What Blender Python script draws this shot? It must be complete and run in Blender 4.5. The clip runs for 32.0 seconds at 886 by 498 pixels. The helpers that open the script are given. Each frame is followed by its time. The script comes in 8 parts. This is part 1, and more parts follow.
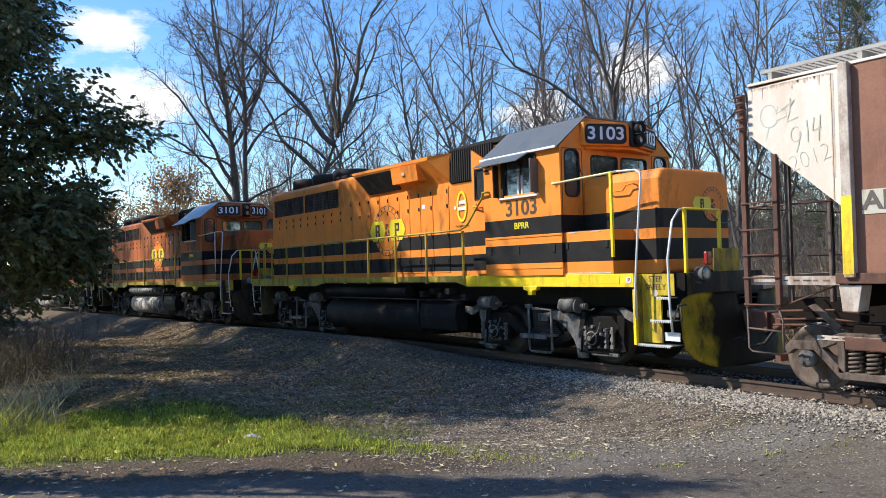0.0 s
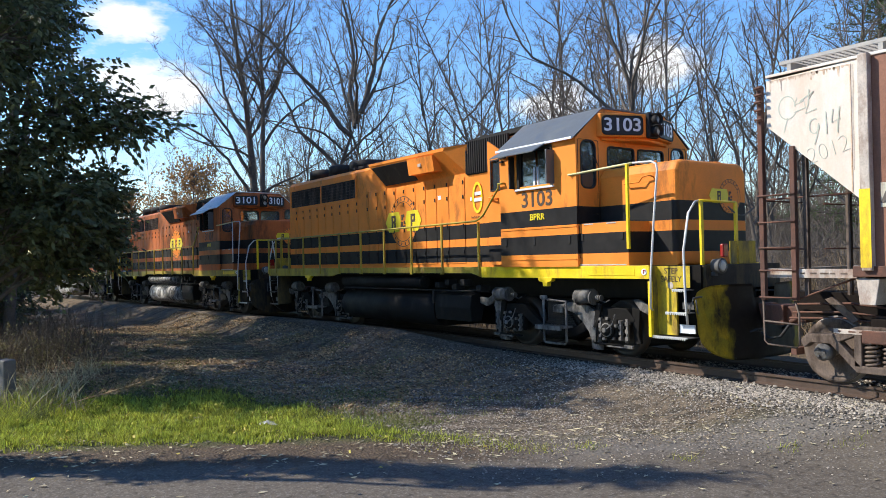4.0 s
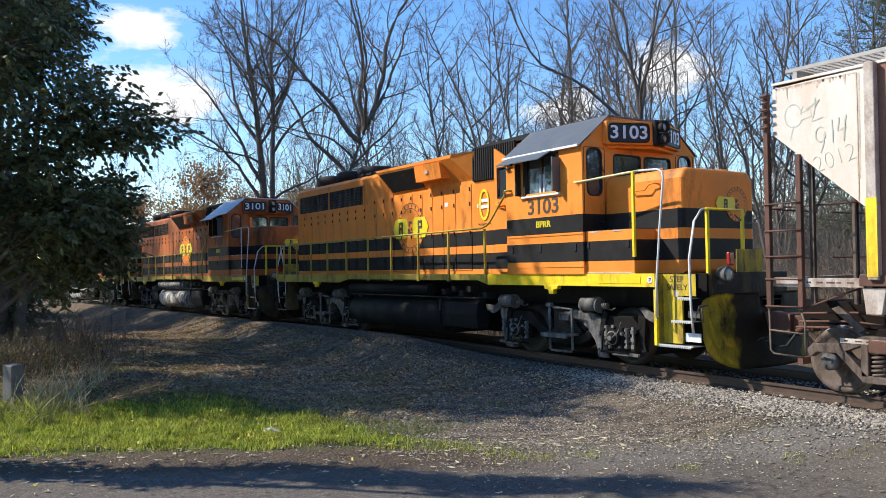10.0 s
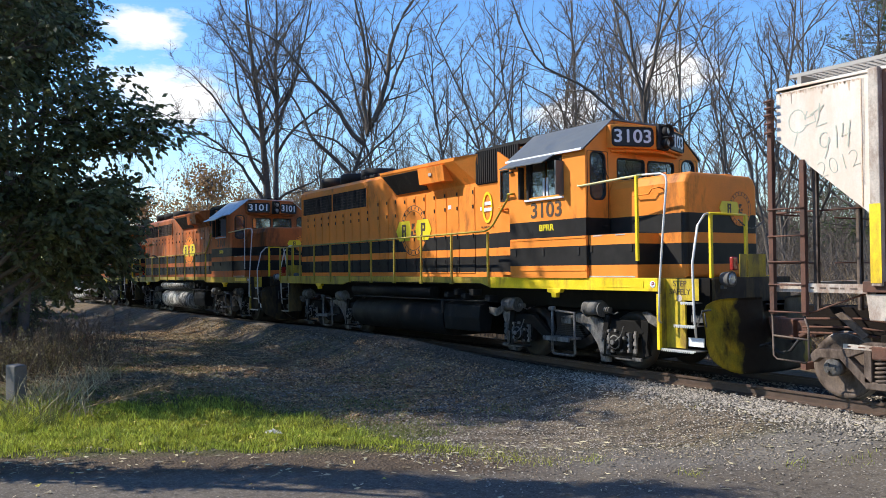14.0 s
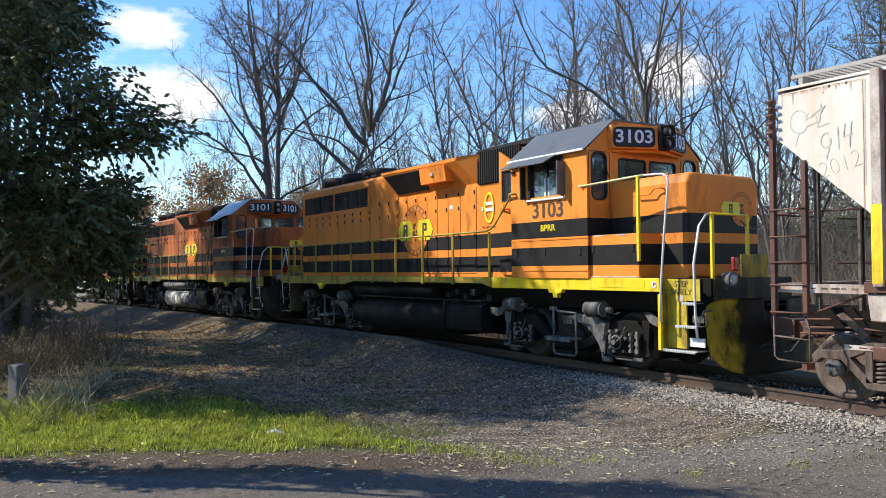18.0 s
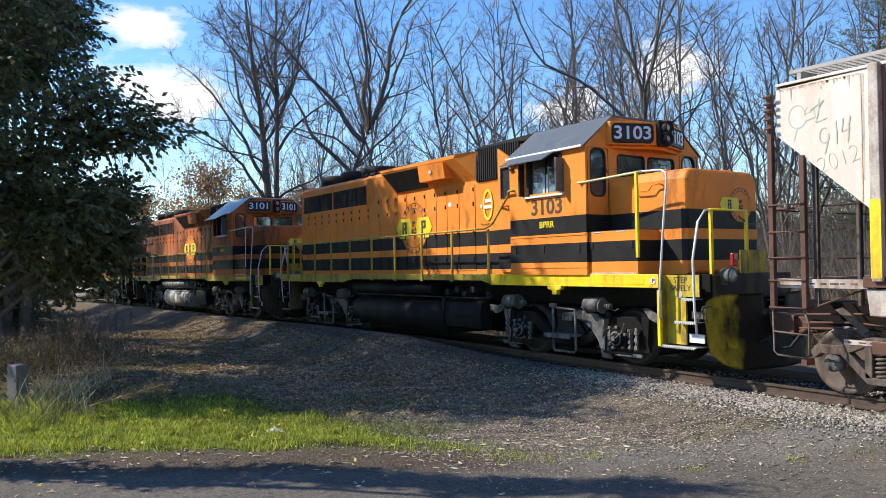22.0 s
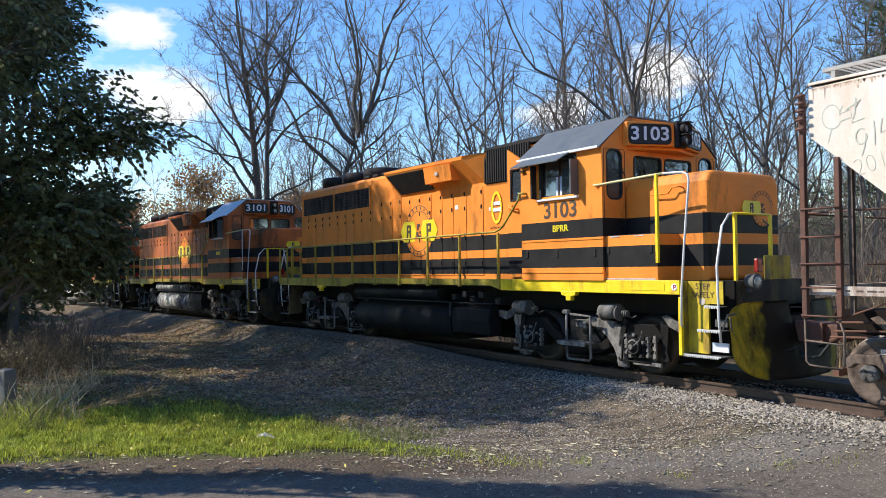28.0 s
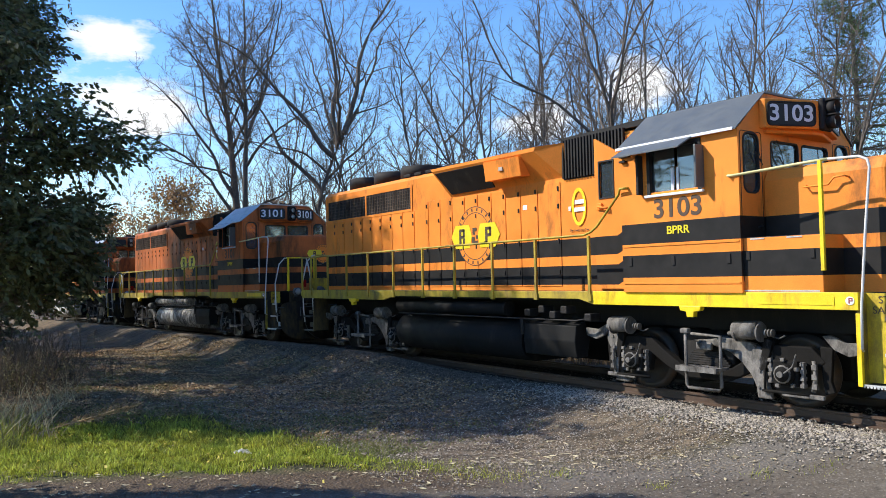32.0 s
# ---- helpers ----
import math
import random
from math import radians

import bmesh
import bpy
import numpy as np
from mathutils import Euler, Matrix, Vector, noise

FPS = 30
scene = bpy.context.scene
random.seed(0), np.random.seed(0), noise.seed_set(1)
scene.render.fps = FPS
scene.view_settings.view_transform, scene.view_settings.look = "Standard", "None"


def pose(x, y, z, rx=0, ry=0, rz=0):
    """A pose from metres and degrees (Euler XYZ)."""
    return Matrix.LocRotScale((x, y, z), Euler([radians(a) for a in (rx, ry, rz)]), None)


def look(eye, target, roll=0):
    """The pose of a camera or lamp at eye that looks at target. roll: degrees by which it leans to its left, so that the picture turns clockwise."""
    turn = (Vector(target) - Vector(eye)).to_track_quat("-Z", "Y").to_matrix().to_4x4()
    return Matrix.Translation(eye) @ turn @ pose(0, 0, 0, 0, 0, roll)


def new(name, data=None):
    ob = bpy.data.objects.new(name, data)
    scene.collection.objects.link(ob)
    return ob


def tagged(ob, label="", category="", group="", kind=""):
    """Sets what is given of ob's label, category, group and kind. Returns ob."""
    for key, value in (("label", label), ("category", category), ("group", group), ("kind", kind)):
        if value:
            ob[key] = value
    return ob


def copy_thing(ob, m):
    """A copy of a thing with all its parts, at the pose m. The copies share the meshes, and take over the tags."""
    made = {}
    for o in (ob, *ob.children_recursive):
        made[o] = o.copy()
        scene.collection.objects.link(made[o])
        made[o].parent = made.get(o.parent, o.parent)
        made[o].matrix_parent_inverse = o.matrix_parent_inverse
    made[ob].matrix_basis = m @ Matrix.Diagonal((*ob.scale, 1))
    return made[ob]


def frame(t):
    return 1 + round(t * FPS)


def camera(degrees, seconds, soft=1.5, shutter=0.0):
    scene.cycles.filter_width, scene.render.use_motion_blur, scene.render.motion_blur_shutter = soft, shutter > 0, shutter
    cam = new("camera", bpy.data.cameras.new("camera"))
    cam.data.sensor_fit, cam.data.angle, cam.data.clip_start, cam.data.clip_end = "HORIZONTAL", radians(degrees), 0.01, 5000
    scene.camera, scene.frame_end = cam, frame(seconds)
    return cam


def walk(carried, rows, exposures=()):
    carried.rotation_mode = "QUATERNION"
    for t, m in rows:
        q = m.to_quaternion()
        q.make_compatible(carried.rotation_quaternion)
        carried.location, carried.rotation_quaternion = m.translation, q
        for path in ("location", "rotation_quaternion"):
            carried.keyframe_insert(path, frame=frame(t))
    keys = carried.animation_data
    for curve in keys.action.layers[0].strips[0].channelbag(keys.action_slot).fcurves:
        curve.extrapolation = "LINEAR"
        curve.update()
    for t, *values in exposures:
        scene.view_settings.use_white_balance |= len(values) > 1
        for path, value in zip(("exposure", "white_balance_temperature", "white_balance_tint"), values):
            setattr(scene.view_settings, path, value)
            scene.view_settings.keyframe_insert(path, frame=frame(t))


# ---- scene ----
FRONT = 18.45                      # coupled length of one locomotive
cam = camera(59.45, 32.0, soft=0.6)
PATH = (
    (0, pose(8.742, -11.546, 1.878, 91.267, 1.455, 54.559)),
    (0.5, pose(8.777, -11.568, 1.901, 90.551, -0.009, 53.733)),
    (1, pose(8.756, -11.548, 1.884, 91.216, 1.093, 52.506)),
    (1.5, pose(8.747, -11.556, 1.847, 91.025, 1.103, 53.291)),
    (2, pose(8.753, -11.563, 1.837, 89.557, 1.093, 54.073)),
    (2.5, pose(8.761, -11.557, 1.836, 90.113, 1.291, 54.952)),
    (3, pose(8.779, -11.553, 1.843, 90.748, 1.295, 55.382)),
    (3.5, pose(8.776, -11.559, 1.849, 90.775, 1.231, 55.559)),
    (5.5, pose(8.825, -11.479, 1.857, 90.659, 0.362, 56.418)),
    (6, pose(8.818, -11.477, 1.857, 90.841, 0.377, 56.468)),
    (6.5, pose(8.83, -11.481, 1.856, 90.97, 0.426, 56.503)),
    (7, pose(8.823, -11.475, 1.862, 90.974, 0.445, 56.587)),
    (7.5, pose(8.842, -11.488, 1.88, 91.043, 0.361, 56.337)),
    (8, pose(8.839, -11.476, 1.864, 91.056, 0.618, 56.353)),
    (8.5, pose(8.841, -11.482, 1.865, 91.025, 0.679, 56.358)),
    (9, pose(8.837, -11.475, 1.865, 91.053, 0.62, 56.416)),
    (9.5, pose(8.838, -11.482, 1.868, 91.177, 0.617, 56.376)),
    (10, pose(8.837, -11.48, 1.873, 91.148, 0.805, 56.529)),
    (10.5, pose(8.836, -11.485, 1.869, 91.15, 0.76, 56.519)),
    (11, pose(8.836, -11.468, 1.874, 91.051, 0.636, 56.547)),
    (11.5, pose(8.834, -11.472, 1.885, 91.227, 0.565, 56.627)),
    (12, pose(8.841, -11.473, 1.898, 91.241, 0.59, 56.639)),
    (12.5, pose(8.841, -11.478, 1.89, 91.137, 0.572, 56.604)),
    (13, pose(8.839, -11.479, 1.897, 91.09, 0.483, 56.498)),
    (13.5, pose(8.841, -11.472, 1.893, 91.161, 0.442, 56.658)),
    (14, pose(8.84, -11.479, 1.896, 91.274, 0.465, 56.749)),
    (14.5, pose(8.84, -11.475, 1.907, 91.308, 0.369, 56.744)),
    (16.5, pose(8.84, -11.472, 1.902, 91.277, 0.392, 56.756)),
    (17, pose(8.843, -11.483, 1.897, 91.268, 0.445, 56.768)),
    (17.5, pose(8.84, -11.481, 1.903, 91.228, 0.376, 56.83)),
    (18, pose(8.851, -11.486, 1.902, 91.255, 0.409, 56.857)),
    (18.5, pose(8.847, -11.478, 1.914, 91.283, 0.337, 56.875)),
    (19, pose(8.843, -11.476, 1.901, 91.342, 0.242, 56.829)),
    (19.5, pose(8.85, -11.47, 1.918, 91.343, 0.264, 56.882)),
    (20, pose(8.849, -11.473, 1.904, 91.184, 0.593, 56.716)),
    (20.5, pose(8.848, -11.472, 1.908, 91.141, 0.715, 56.753)),
    (21, pose(8.85, -11.471, 1.905, 91.143, 0.648, 56.721)),
    (21.5, pose(8.845, -11.468, 1.903, 91.122, 0.772, 56.754)),
    (22, pose(8.851, -11.471, 1.9, 91.075, 0.762, 56.836)),
    (22.5, pose(8.854, -11.466, 1.906, 91.05, 0.739, 56.767)),
    (23, pose(8.86, -11.471, 1.912, 90.998, 0.753, 56.816)),
    (23.5, pose(8.856, -11.468, 1.918, 91.023, 0.829, 56.925)),
    (24, pose(8.847, -11.465, 1.909, 91.033, 0.804, 57)),
    (24.5, pose(8.851, -11.46, 1.922, 91.032, 0.744, 56.952)),
    (25, pose(8.836, -11.466, 1.911, 91.219, 0.722, 57.115)),
    (25.5, pose(8.853, -11.475, 1.931, 91.379, 0.703, 57.121)),
    (27.5, pose(8.87, -11.483, 1.939, 91.334, 0.666, 56.426)),
    (28, pose(8.883, -11.491, 1.946, 91.256, 0.645, 56.126)),
    (28.5, pose(8.875, -11.479, 1.939, 91.302, 0.691, 56.054)),
    (29, pose(8.885, -11.479, 1.939, 91.359, 0.736, 55.974)),
    (29.5, pose(8.876, -11.479, 1.951, 91.339, 0.731, 55.787)),
    (30, pose(8.883, -11.476, 1.95, 91.405, 0.695, 55.527)),
    (30.5, pose(8.87, -11.465, 1.956, 91.683, 0.715, 55.436)),
    (31, pose(8.882, -11.466, 1.956, 91.802, 0.812, 55.254)),
    (31.5, pose(8.889, -11.451, 1.966, 91.813, 0.913, 54.968)),
    (32, pose(8.9, -11.451, 1.974, 92.022, 1.135, 54.707)),
)

walk(cam, PATH)

# ---- light ----
SUN = Vector((-0.9, -1.0, 1.13)).normalized()
world = bpy.data.worlds.new("sky")
scene.world = world
world.use_nodes = True
wn, wl = world.node_tree.nodes, world.node_tree.links
sky = wn.new("ShaderNodeTexSky")
sky.sky_type, sky.sun_disc = "NISHITA", False
sky.sun_elevation = math.asin(SUN.z)
sky.sun_rotation = math.atan2(SUN.x, SUN.y)
sky.air_density, sky.dust_density, sky.ozone_density = 1.15, 0.0, 3.5
coord = wn.new("ShaderNodeTexCoord")
mp = wn.new("ShaderNodeMapping")
mp.inputs["Scale"].default_value = (1.0, 1.0, 2.6)
mp.inputs["Location"].default_value = (0.35, 0.1, 0.2)
wl.new(coord.outputs["Generated"], mp.inputs[0])
cl = wn.new("ShaderNodeTexNoise")
cl.inputs["Scale"].default_value, cl.inputs["Detail"].default_value, cl.inputs["Roughness"].default_value = 3.1, 9, 0.58
wl.new(mp.outputs[0], cl.inputs["Vector"])
puff = wn.new("ShaderNodeTexNoise")
puff.inputs["Scale"].default_value, puff.inputs["Detail"].default_value, puff.inputs["Roughness"].default_value = 13.0, 8, 0.6
wl.new(mp.outputs[0], puff.inputs["Vector"])


def cloud_math(op, a, b, c=None):
    m = wn.new("ShaderNodeMath")
    m.operation = op
    for i, v in enumerate((a, b, c)):
        if isinstance(v, (int, float)):
            m.inputs[i].default_value = v
        elif v is not None:
            wl.new(v, m.inputs[i])
    return m.outputs[0]


def cloud(way, width, flat):
    """How deep inside a single cumulus a direction lies: 1 in its middle, 0 at its edge."""
    d = wn.new("ShaderNodeVectorMath")
    d.operation = "SUBTRACT"
    wl.new(coord.outputs["Generated"], d.inputs[0])
    d.inputs[1].default_value = Vector(way).normalized()
    k = wn.new("ShaderNodeVectorMath")
    k.operation = "MULTIPLY"
    wl.new(d.outputs[0], k.inputs[0])
    k.inputs[1].default_value = (1 / width, 1 / width, flat / width)
    ln = wn.new("ShaderNodeVectorMath")
    ln.operation = "LENGTH"
    wl.new(k.outputs[0], ln.inputs[0])
    return cloud_math("SUBTRACT", 1.0, ln.outputs["Value"])


inside = cloud_math("MULTIPLY_ADD", cl.outputs[0], 6.0, -3.95)
for way, width, flat in (((-0.936, 0.205, 0.284), 0.062, 1.9), ((-0.946, 0.24, 0.205), 0.11, 2.0), ((-0.625, 0.745, 0.225), 0.075, 1.6), ((-0.71, 0.666, 0.19), 0.06, 1.8)):
    inside = cloud_math("MAXIMUM", inside, cloud(way, width, flat))
dense = cloud_math("MULTIPLY_ADD", puff.outputs[0], 1.9, cloud_math("ADD", inside, -1.1))
ramp = wn.new("ShaderNodeValToRGB")
ramp.color_ramp.elements[0].position, ramp.color_ramp.elements[1].position = 0.02, 0.42
wl.new(dense, ramp.inputs[0])
mixc = wn.new("ShaderNodeMixRGB")
mixc.inputs[2].default_value = (7.5, 7.6, 7.8, 1)
wl.new(ramp.outputs[0], mixc.inputs[0])
deep = wn.new("ShaderNodeHueSaturation")
deep.inputs["Saturation"].default_value, deep.inputs["Value"].default_value = 1.24, 1.56
deep.inputs["Hue"].default_value = 0.509
wl.new(sky.outputs[0], deep.inputs["Color"])
wl.new(deep.outputs[0], mixc.inputs[1])
wl.new(mixc.outputs[0], wn["Background"].inputs[0])
wn["Background"].inputs[1].default_value = 0.112
sun = new("sun", bpy.data.lights.new("sun", "SUN"))
sun.data.energy, sun.data.angle, sun.data.color = 5.0, radians(0.55), (1.0, 0.94, 0.84)
sun.matrix_world = look(SUN * 60, (0, 0, 0))
scene.view_settings.exposure = 0.40


# ---- materials ----
def mat(name, color, rough=0.6, metal=0.0, vary=0.25, scale=3.0, bump=0.15, fine=40.0, dirt=None, amount=0.0, spec=0.5, per=0.0):
    """Node material: base colour with coarse and fine variation, optional dirt colour in stains, and fine relief."""
    m = bpy.data.materials.new(name)
    m.use_nodes = True
    n, l = m.node_tree.nodes, m.node_tree.links
    b = n["Principled BSDF"]
    b.inputs["Metallic"].default_value = metal
    b.inputs["Specular IOR Level"].default_value = spec
    tc = n.new("ShaderNodeTexCoord")
    a = n.new("ShaderNodeTexNoise")
    a.inputs["Scale"].default_value, a.inputs["Detail"].default_value, a.inputs["Roughness"].default_value = scale, 6, 0.6
    l.new(tc.outputs["Object"], a.inputs["Vector"])
    f = n.new("ShaderNodeTexNoise")
    f.inputs["Scale"].default_value, f.inputs["Detail"].default_value = fine, 3
    l.new(tc.outputs["Object"], f.inputs["Vector"])
    add = n.new("ShaderNodeMath")
    add.operation = "MULTIPLY_ADD"
    l.new(f.outputs[0], add.inputs[0])
    add.inputs[1].default_value = 0.5
    l.new(a.outputs[0], add.inputs[2])
    mr = n.new("ShaderNodeMapRange")
    mr.inputs[1].default_value, mr.inputs[2].default_value = 0.45, 1.05
    mr.inputs[3].default_value, mr.inputs[4].default_value = 1.0 - vary, 1.0 + vary
    l.new(add.outputs[0], mr.inputs[0])
    value = mr.outputs[0]
    if per:
        info = n.new("ShaderNodeObjectInfo") if per > 0 else n.new("ShaderNodeNewGeometry")
        pr = n.new("ShaderNodeMapRange")
        pr.inputs[3].default_value, pr.inputs[4].default_value = 1 - abs(per), 1 + abs(per)
        l.new(info.outputs["Random" if per > 0 else "Random Per Island"], pr.inputs[0])
        mu = n.new("ShaderNodeMath")
        mu.operation = "MULTIPLY"
        l.new(pr.outputs[0], mu.inputs[0])
        l.new(value, mu.inputs[1])
        value = mu.outputs[0]
    col = n.new("ShaderNodeMixRGB")
    col.blend_type, col.inputs[0].default_value = "MULTIPLY", 1.0
    col.inputs[1].default_value = (*color, 1)
    l.new(value, col.inputs[2])
    out = col.outputs[0]
    if dirt:
        s = n.new("ShaderNodeTexNoise")
        s.inputs["Scale"].default_value, s.inputs["Detail"].default_value, s.inputs["Roughness"].default_value = scale * 0.7, 8, 0.7
        mpg = n.new("ShaderNodeMapping")
        mpg.inputs["Scale"].default_value, mpg.inputs["Location"].default_value = (1, 1, 0.35), (5, 3, 1)
        l.new(tc.outputs["Object"], mpg.inputs[0])
        l.new(mpg.outputs[0], s.inputs["Vector"])
        r = n.new("ShaderNodeMapRange")
        r.inputs[1].default_value, r.inputs[2].default_value = 0.62 - 0.3 * amount, 0.82 - 0.3 * amount
        l.new(s.outputs[0], r.inputs[0])
        mx = n.new("ShaderNodeMixRGB")
        mx.inputs[2].default_value = (*dirt, 1)
        l.new(r.outputs[0], mx.inputs[0])
        l.new(out, mx.inputs[1])
        out = mx.outputs[0]
    l.new(out, b.inputs["Base Color"])
    rr = n.new("ShaderNodeMapRange")
    rr.inputs[1].default_value, rr.inputs[2].default_value = 0.3, 0.7
    rr.inputs[3].default_value, rr.inputs[4].default_value = max(0.03, rough - 0.12), min(1, rough + 0.12)
    l.new(a.outputs[0], rr.inputs[0])
    l.new(rr.outputs[0], b.inputs["Roughness"])
    if bump:
        bp = n.new("ShaderNodeBump")
        bp.inputs["Strength"].default_value, bp.inputs["Distance"].default_value = bump, 0.02
        l.new(add.outputs[0], bp.inputs["Height"])
        l.new(bp.outputs[0], b.inputs["Normal"])
    return m


def livery(name, orange, worn):
    """Orange paint with two black bands; the bands step up a little at the cab."""
    m = mat(name, orange, 0.55, 0, 0.18, 1.6, 0.06, 60.0, (0.10, 0.05, 0.025), worn + 0.06, 0.16)
    n, l = m.node_tree.nodes, m.node_tree.links
    b = n["Principled BSDF"]
    src = b.inputs["Base Color"].links[0].from_socket
    tc = n.new("ShaderNodeTexCoord")
    sp = n.new("ShaderNodeSeparateXYZ")
    l.new(tc.outputs["Object"], sp.inputs[0])
    st = n.new("ShaderNodeMapRange")
    st.inputs[1].default_value, st.inputs[2].default_value = -4.35, -4.1
    st.inputs[3].default_value, st.inputs[4].default_value = 0.0, -0.12
    l.new(sp.outputs[0], st.inputs[0])
    z = n.new("ShaderNodeMath")
    l.new(sp.outputs[2], z.inputs[0])
    l.new(st.outputs[0], z.inputs[1])
    total = None
    for mid, half in ((2.475, 0.165), (1.95, 0.18)):
        c = n.new("ShaderNodeMath")
        c.operation = "COMPARE"
        l.new(z.outputs[0], c.inputs[0])
        c.inputs[1].default_value, c.inputs[2].default_value = mid, half
        if total is None:
            total = c
        else:
            t = n.new("ShaderNodeMath")
            t.operation = "MAXIMUM"
            l.new(total.outputs[0], t.inputs[0])
            l.new(c.outputs[0], t.inputs[1])
            total = t
    dust = n.new("ShaderNodeTexNoise")
    dust.inputs["Scale"].default_value, dust.inputs["Detail"].default_value = 4.0, 8
    l.new(tc.outputs["Object"], dust.inputs["Vector"])
    blk = n.new("ShaderNodeMixRGB")
    blk.inputs[1].default_value, blk.inputs[2].default_value = (0.008, 0.008, 0.009, 1), (0.032, 0.030, 0.028, 1)
    l.new(dust.outputs[0], blk.inputs[0])
    mx = n.new("ShaderNodeMixRGB")
    l.new(total.outputs[0], mx.inputs[0])
    l.new(src, mx.inputs[1])
    l.new(blk.outputs[0], mx.inputs[2])
    l.new(mx.outputs[0], b.inputs["Base Color"])
    return m


ORANGE = livery("orange_paint", (0.86, 0.272, 0.042), 0.12)
ORANGE_OLD = livery("faded_orange_paint", (0.54, 0.150, 0.042), 0.46)
YELLOW = mat("yellow_paint", (0.86, 0.62, 0.012), 0.5, 0, 0.2, 3, 0.06, 50, (0.30, 0.12, 0.03), 0.28)
SMUDGED = mat("smudged_yellow_paint", (0.55, 0.40, 0.018), 0.55, 0, 0.25, 5, 0.06, 50, (0.17, 0.095, 0.025), 0.5)
PALEYELLOW = mat("worn_pale_yellow_rail", (0.72, 0.64, 0.30), 0.5, 0, 0.15, 5, 0.04, 50, (0.35, 0.25, 0.12), 0.2)
# Duller yellow for handrails and shaded sills, the shade put into the colour.
YELLOW_DULL_SHADE = mat("dull_shaded_yellow_paint", (0.43, 0.32, 0.03), 0.6, 0, 0.3, 3, 0.06, 50, (0.12, 0.08, 0.03), 0.45)
YELLOW_DIRTY = mat("dirty_yellow_paint", (0.50, 0.36, 0.02), 0.65, 0, 0.3, 3, 0.12, 40, (0.05, 0.04, 0.025), 0.62)
SIGN_YELLOW = mat("emblem_yellow", (0.82, 0.66, 0.02), 0.45, 0, 0.08, 3, 0.0)
BLACK = mat("black_steel", (0.018, 0.017, 0.017), 0.65, 0, 0.4, 4, 0.15, 50, (0.045, 0.038, 0.032), 0.3, 0.25)
TANK = mat("sooty_black_tank", (0.010, 0.010, 0.010), 0.7, 0, 0.4, 2.5, 0.08, 30, (0.035, 0.031, 0.028), 0.25, 0.2)
GRIME = mat("grimy_truck_steel", (0.013, 0.012, 0.011), 0.85, 0, 0.5, 4, 0.25, 50, (0.20, 0.19, 0.18), 0.10, 0.12)
STREAK = mat("white_streaked_tank", (0.07, 0.065, 0.06), 0.6, 0, 0.4, 9, 0.1, 50, (0.62, 0.60, 0.56), 0.62)
GREY = mat("grey_dusty_steel", (0.085, 0.082, 0.078), 0.7, 0, 0.35, 6, 0.2, 50, (0.05, 0.045, 0.04), 0.35)
ROOFGREY = mat("grey_green_roof_paint", (0.095, 0.105, 0.108), 0.5, 0, 0.2, 4, 0.06)
SILVER = mat("pale_weathered_roof", (0.5, 0.5, 0.48), 0.45, 0, 0.3, 5, 0.08, 40, (0.2, 0.16, 0.12), 0.3)
WHITE = mat("white_handrail_paint", (0.62, 0.61, 0.58), 0.45, 0, 0.12, 8, 0.04, 50, (0.25, 0.17, 0.1), 0.1)
INK = mat("dark_lettering", (0.075, 0.046, 0.027), 0.6, 0, 0.2, 6, 0.0)
BOARD = mat("number_board_black", (0.010, 0.010, 0.012), 0.5, 0, 0.1, 6, 0.0)
LETTER = mat("pale_lettering", (0.72, 0.75, 0.80), 0.5, 0, 0.08, 6, 0.0)
RUBBER = mat("black_rubber", (0.015, 0.015, 0.015), 0.75, 0, 0.2, 6, 0.05)
TREAD = mat("bright_step_grating", (0.62, 0.62, 0.60), 0.4, 0.3, 0.2, 12, 0.1)
RED = mat("red_lens", (0.28, 0.012, 0.012), 0.2, 0, 0.1, 6, 0.0)
SEATGREY = mat("dark_interior", (0.03, 0.03, 0.032), 0.8, 0, 0.2, 5, 0.05)
CYLGREY = mat("pale_grey_casting", (0.19, 0.175, 0.158), 0.8, 0, 0.45, 9, 0.15, 50, (0.030, 0.027, 0.024), 0.62)
MIDGREY = mat("dusty_mid_grey_casting", (0.15, 0.14, 0.128), 0.75, 0, 0.4, 9, 0.15, 50, (0.028, 0.025, 0.022), 0.6)
STEEL = mat("worn_wheel_steel", (0.055, 0.048, 0.042), 0.5, 0.3, 0.25, 6, 0.1, 40, (0.10, 0.06, 0.035), 0.4)
PLOUGH = mat("rusty_grimy_shaded_yellow", (0.13, 0.088, 0.03), 0.75, 0, 0.35, 3, 0.2, 40, (0.025, 0.018, 0.014), 0.9)


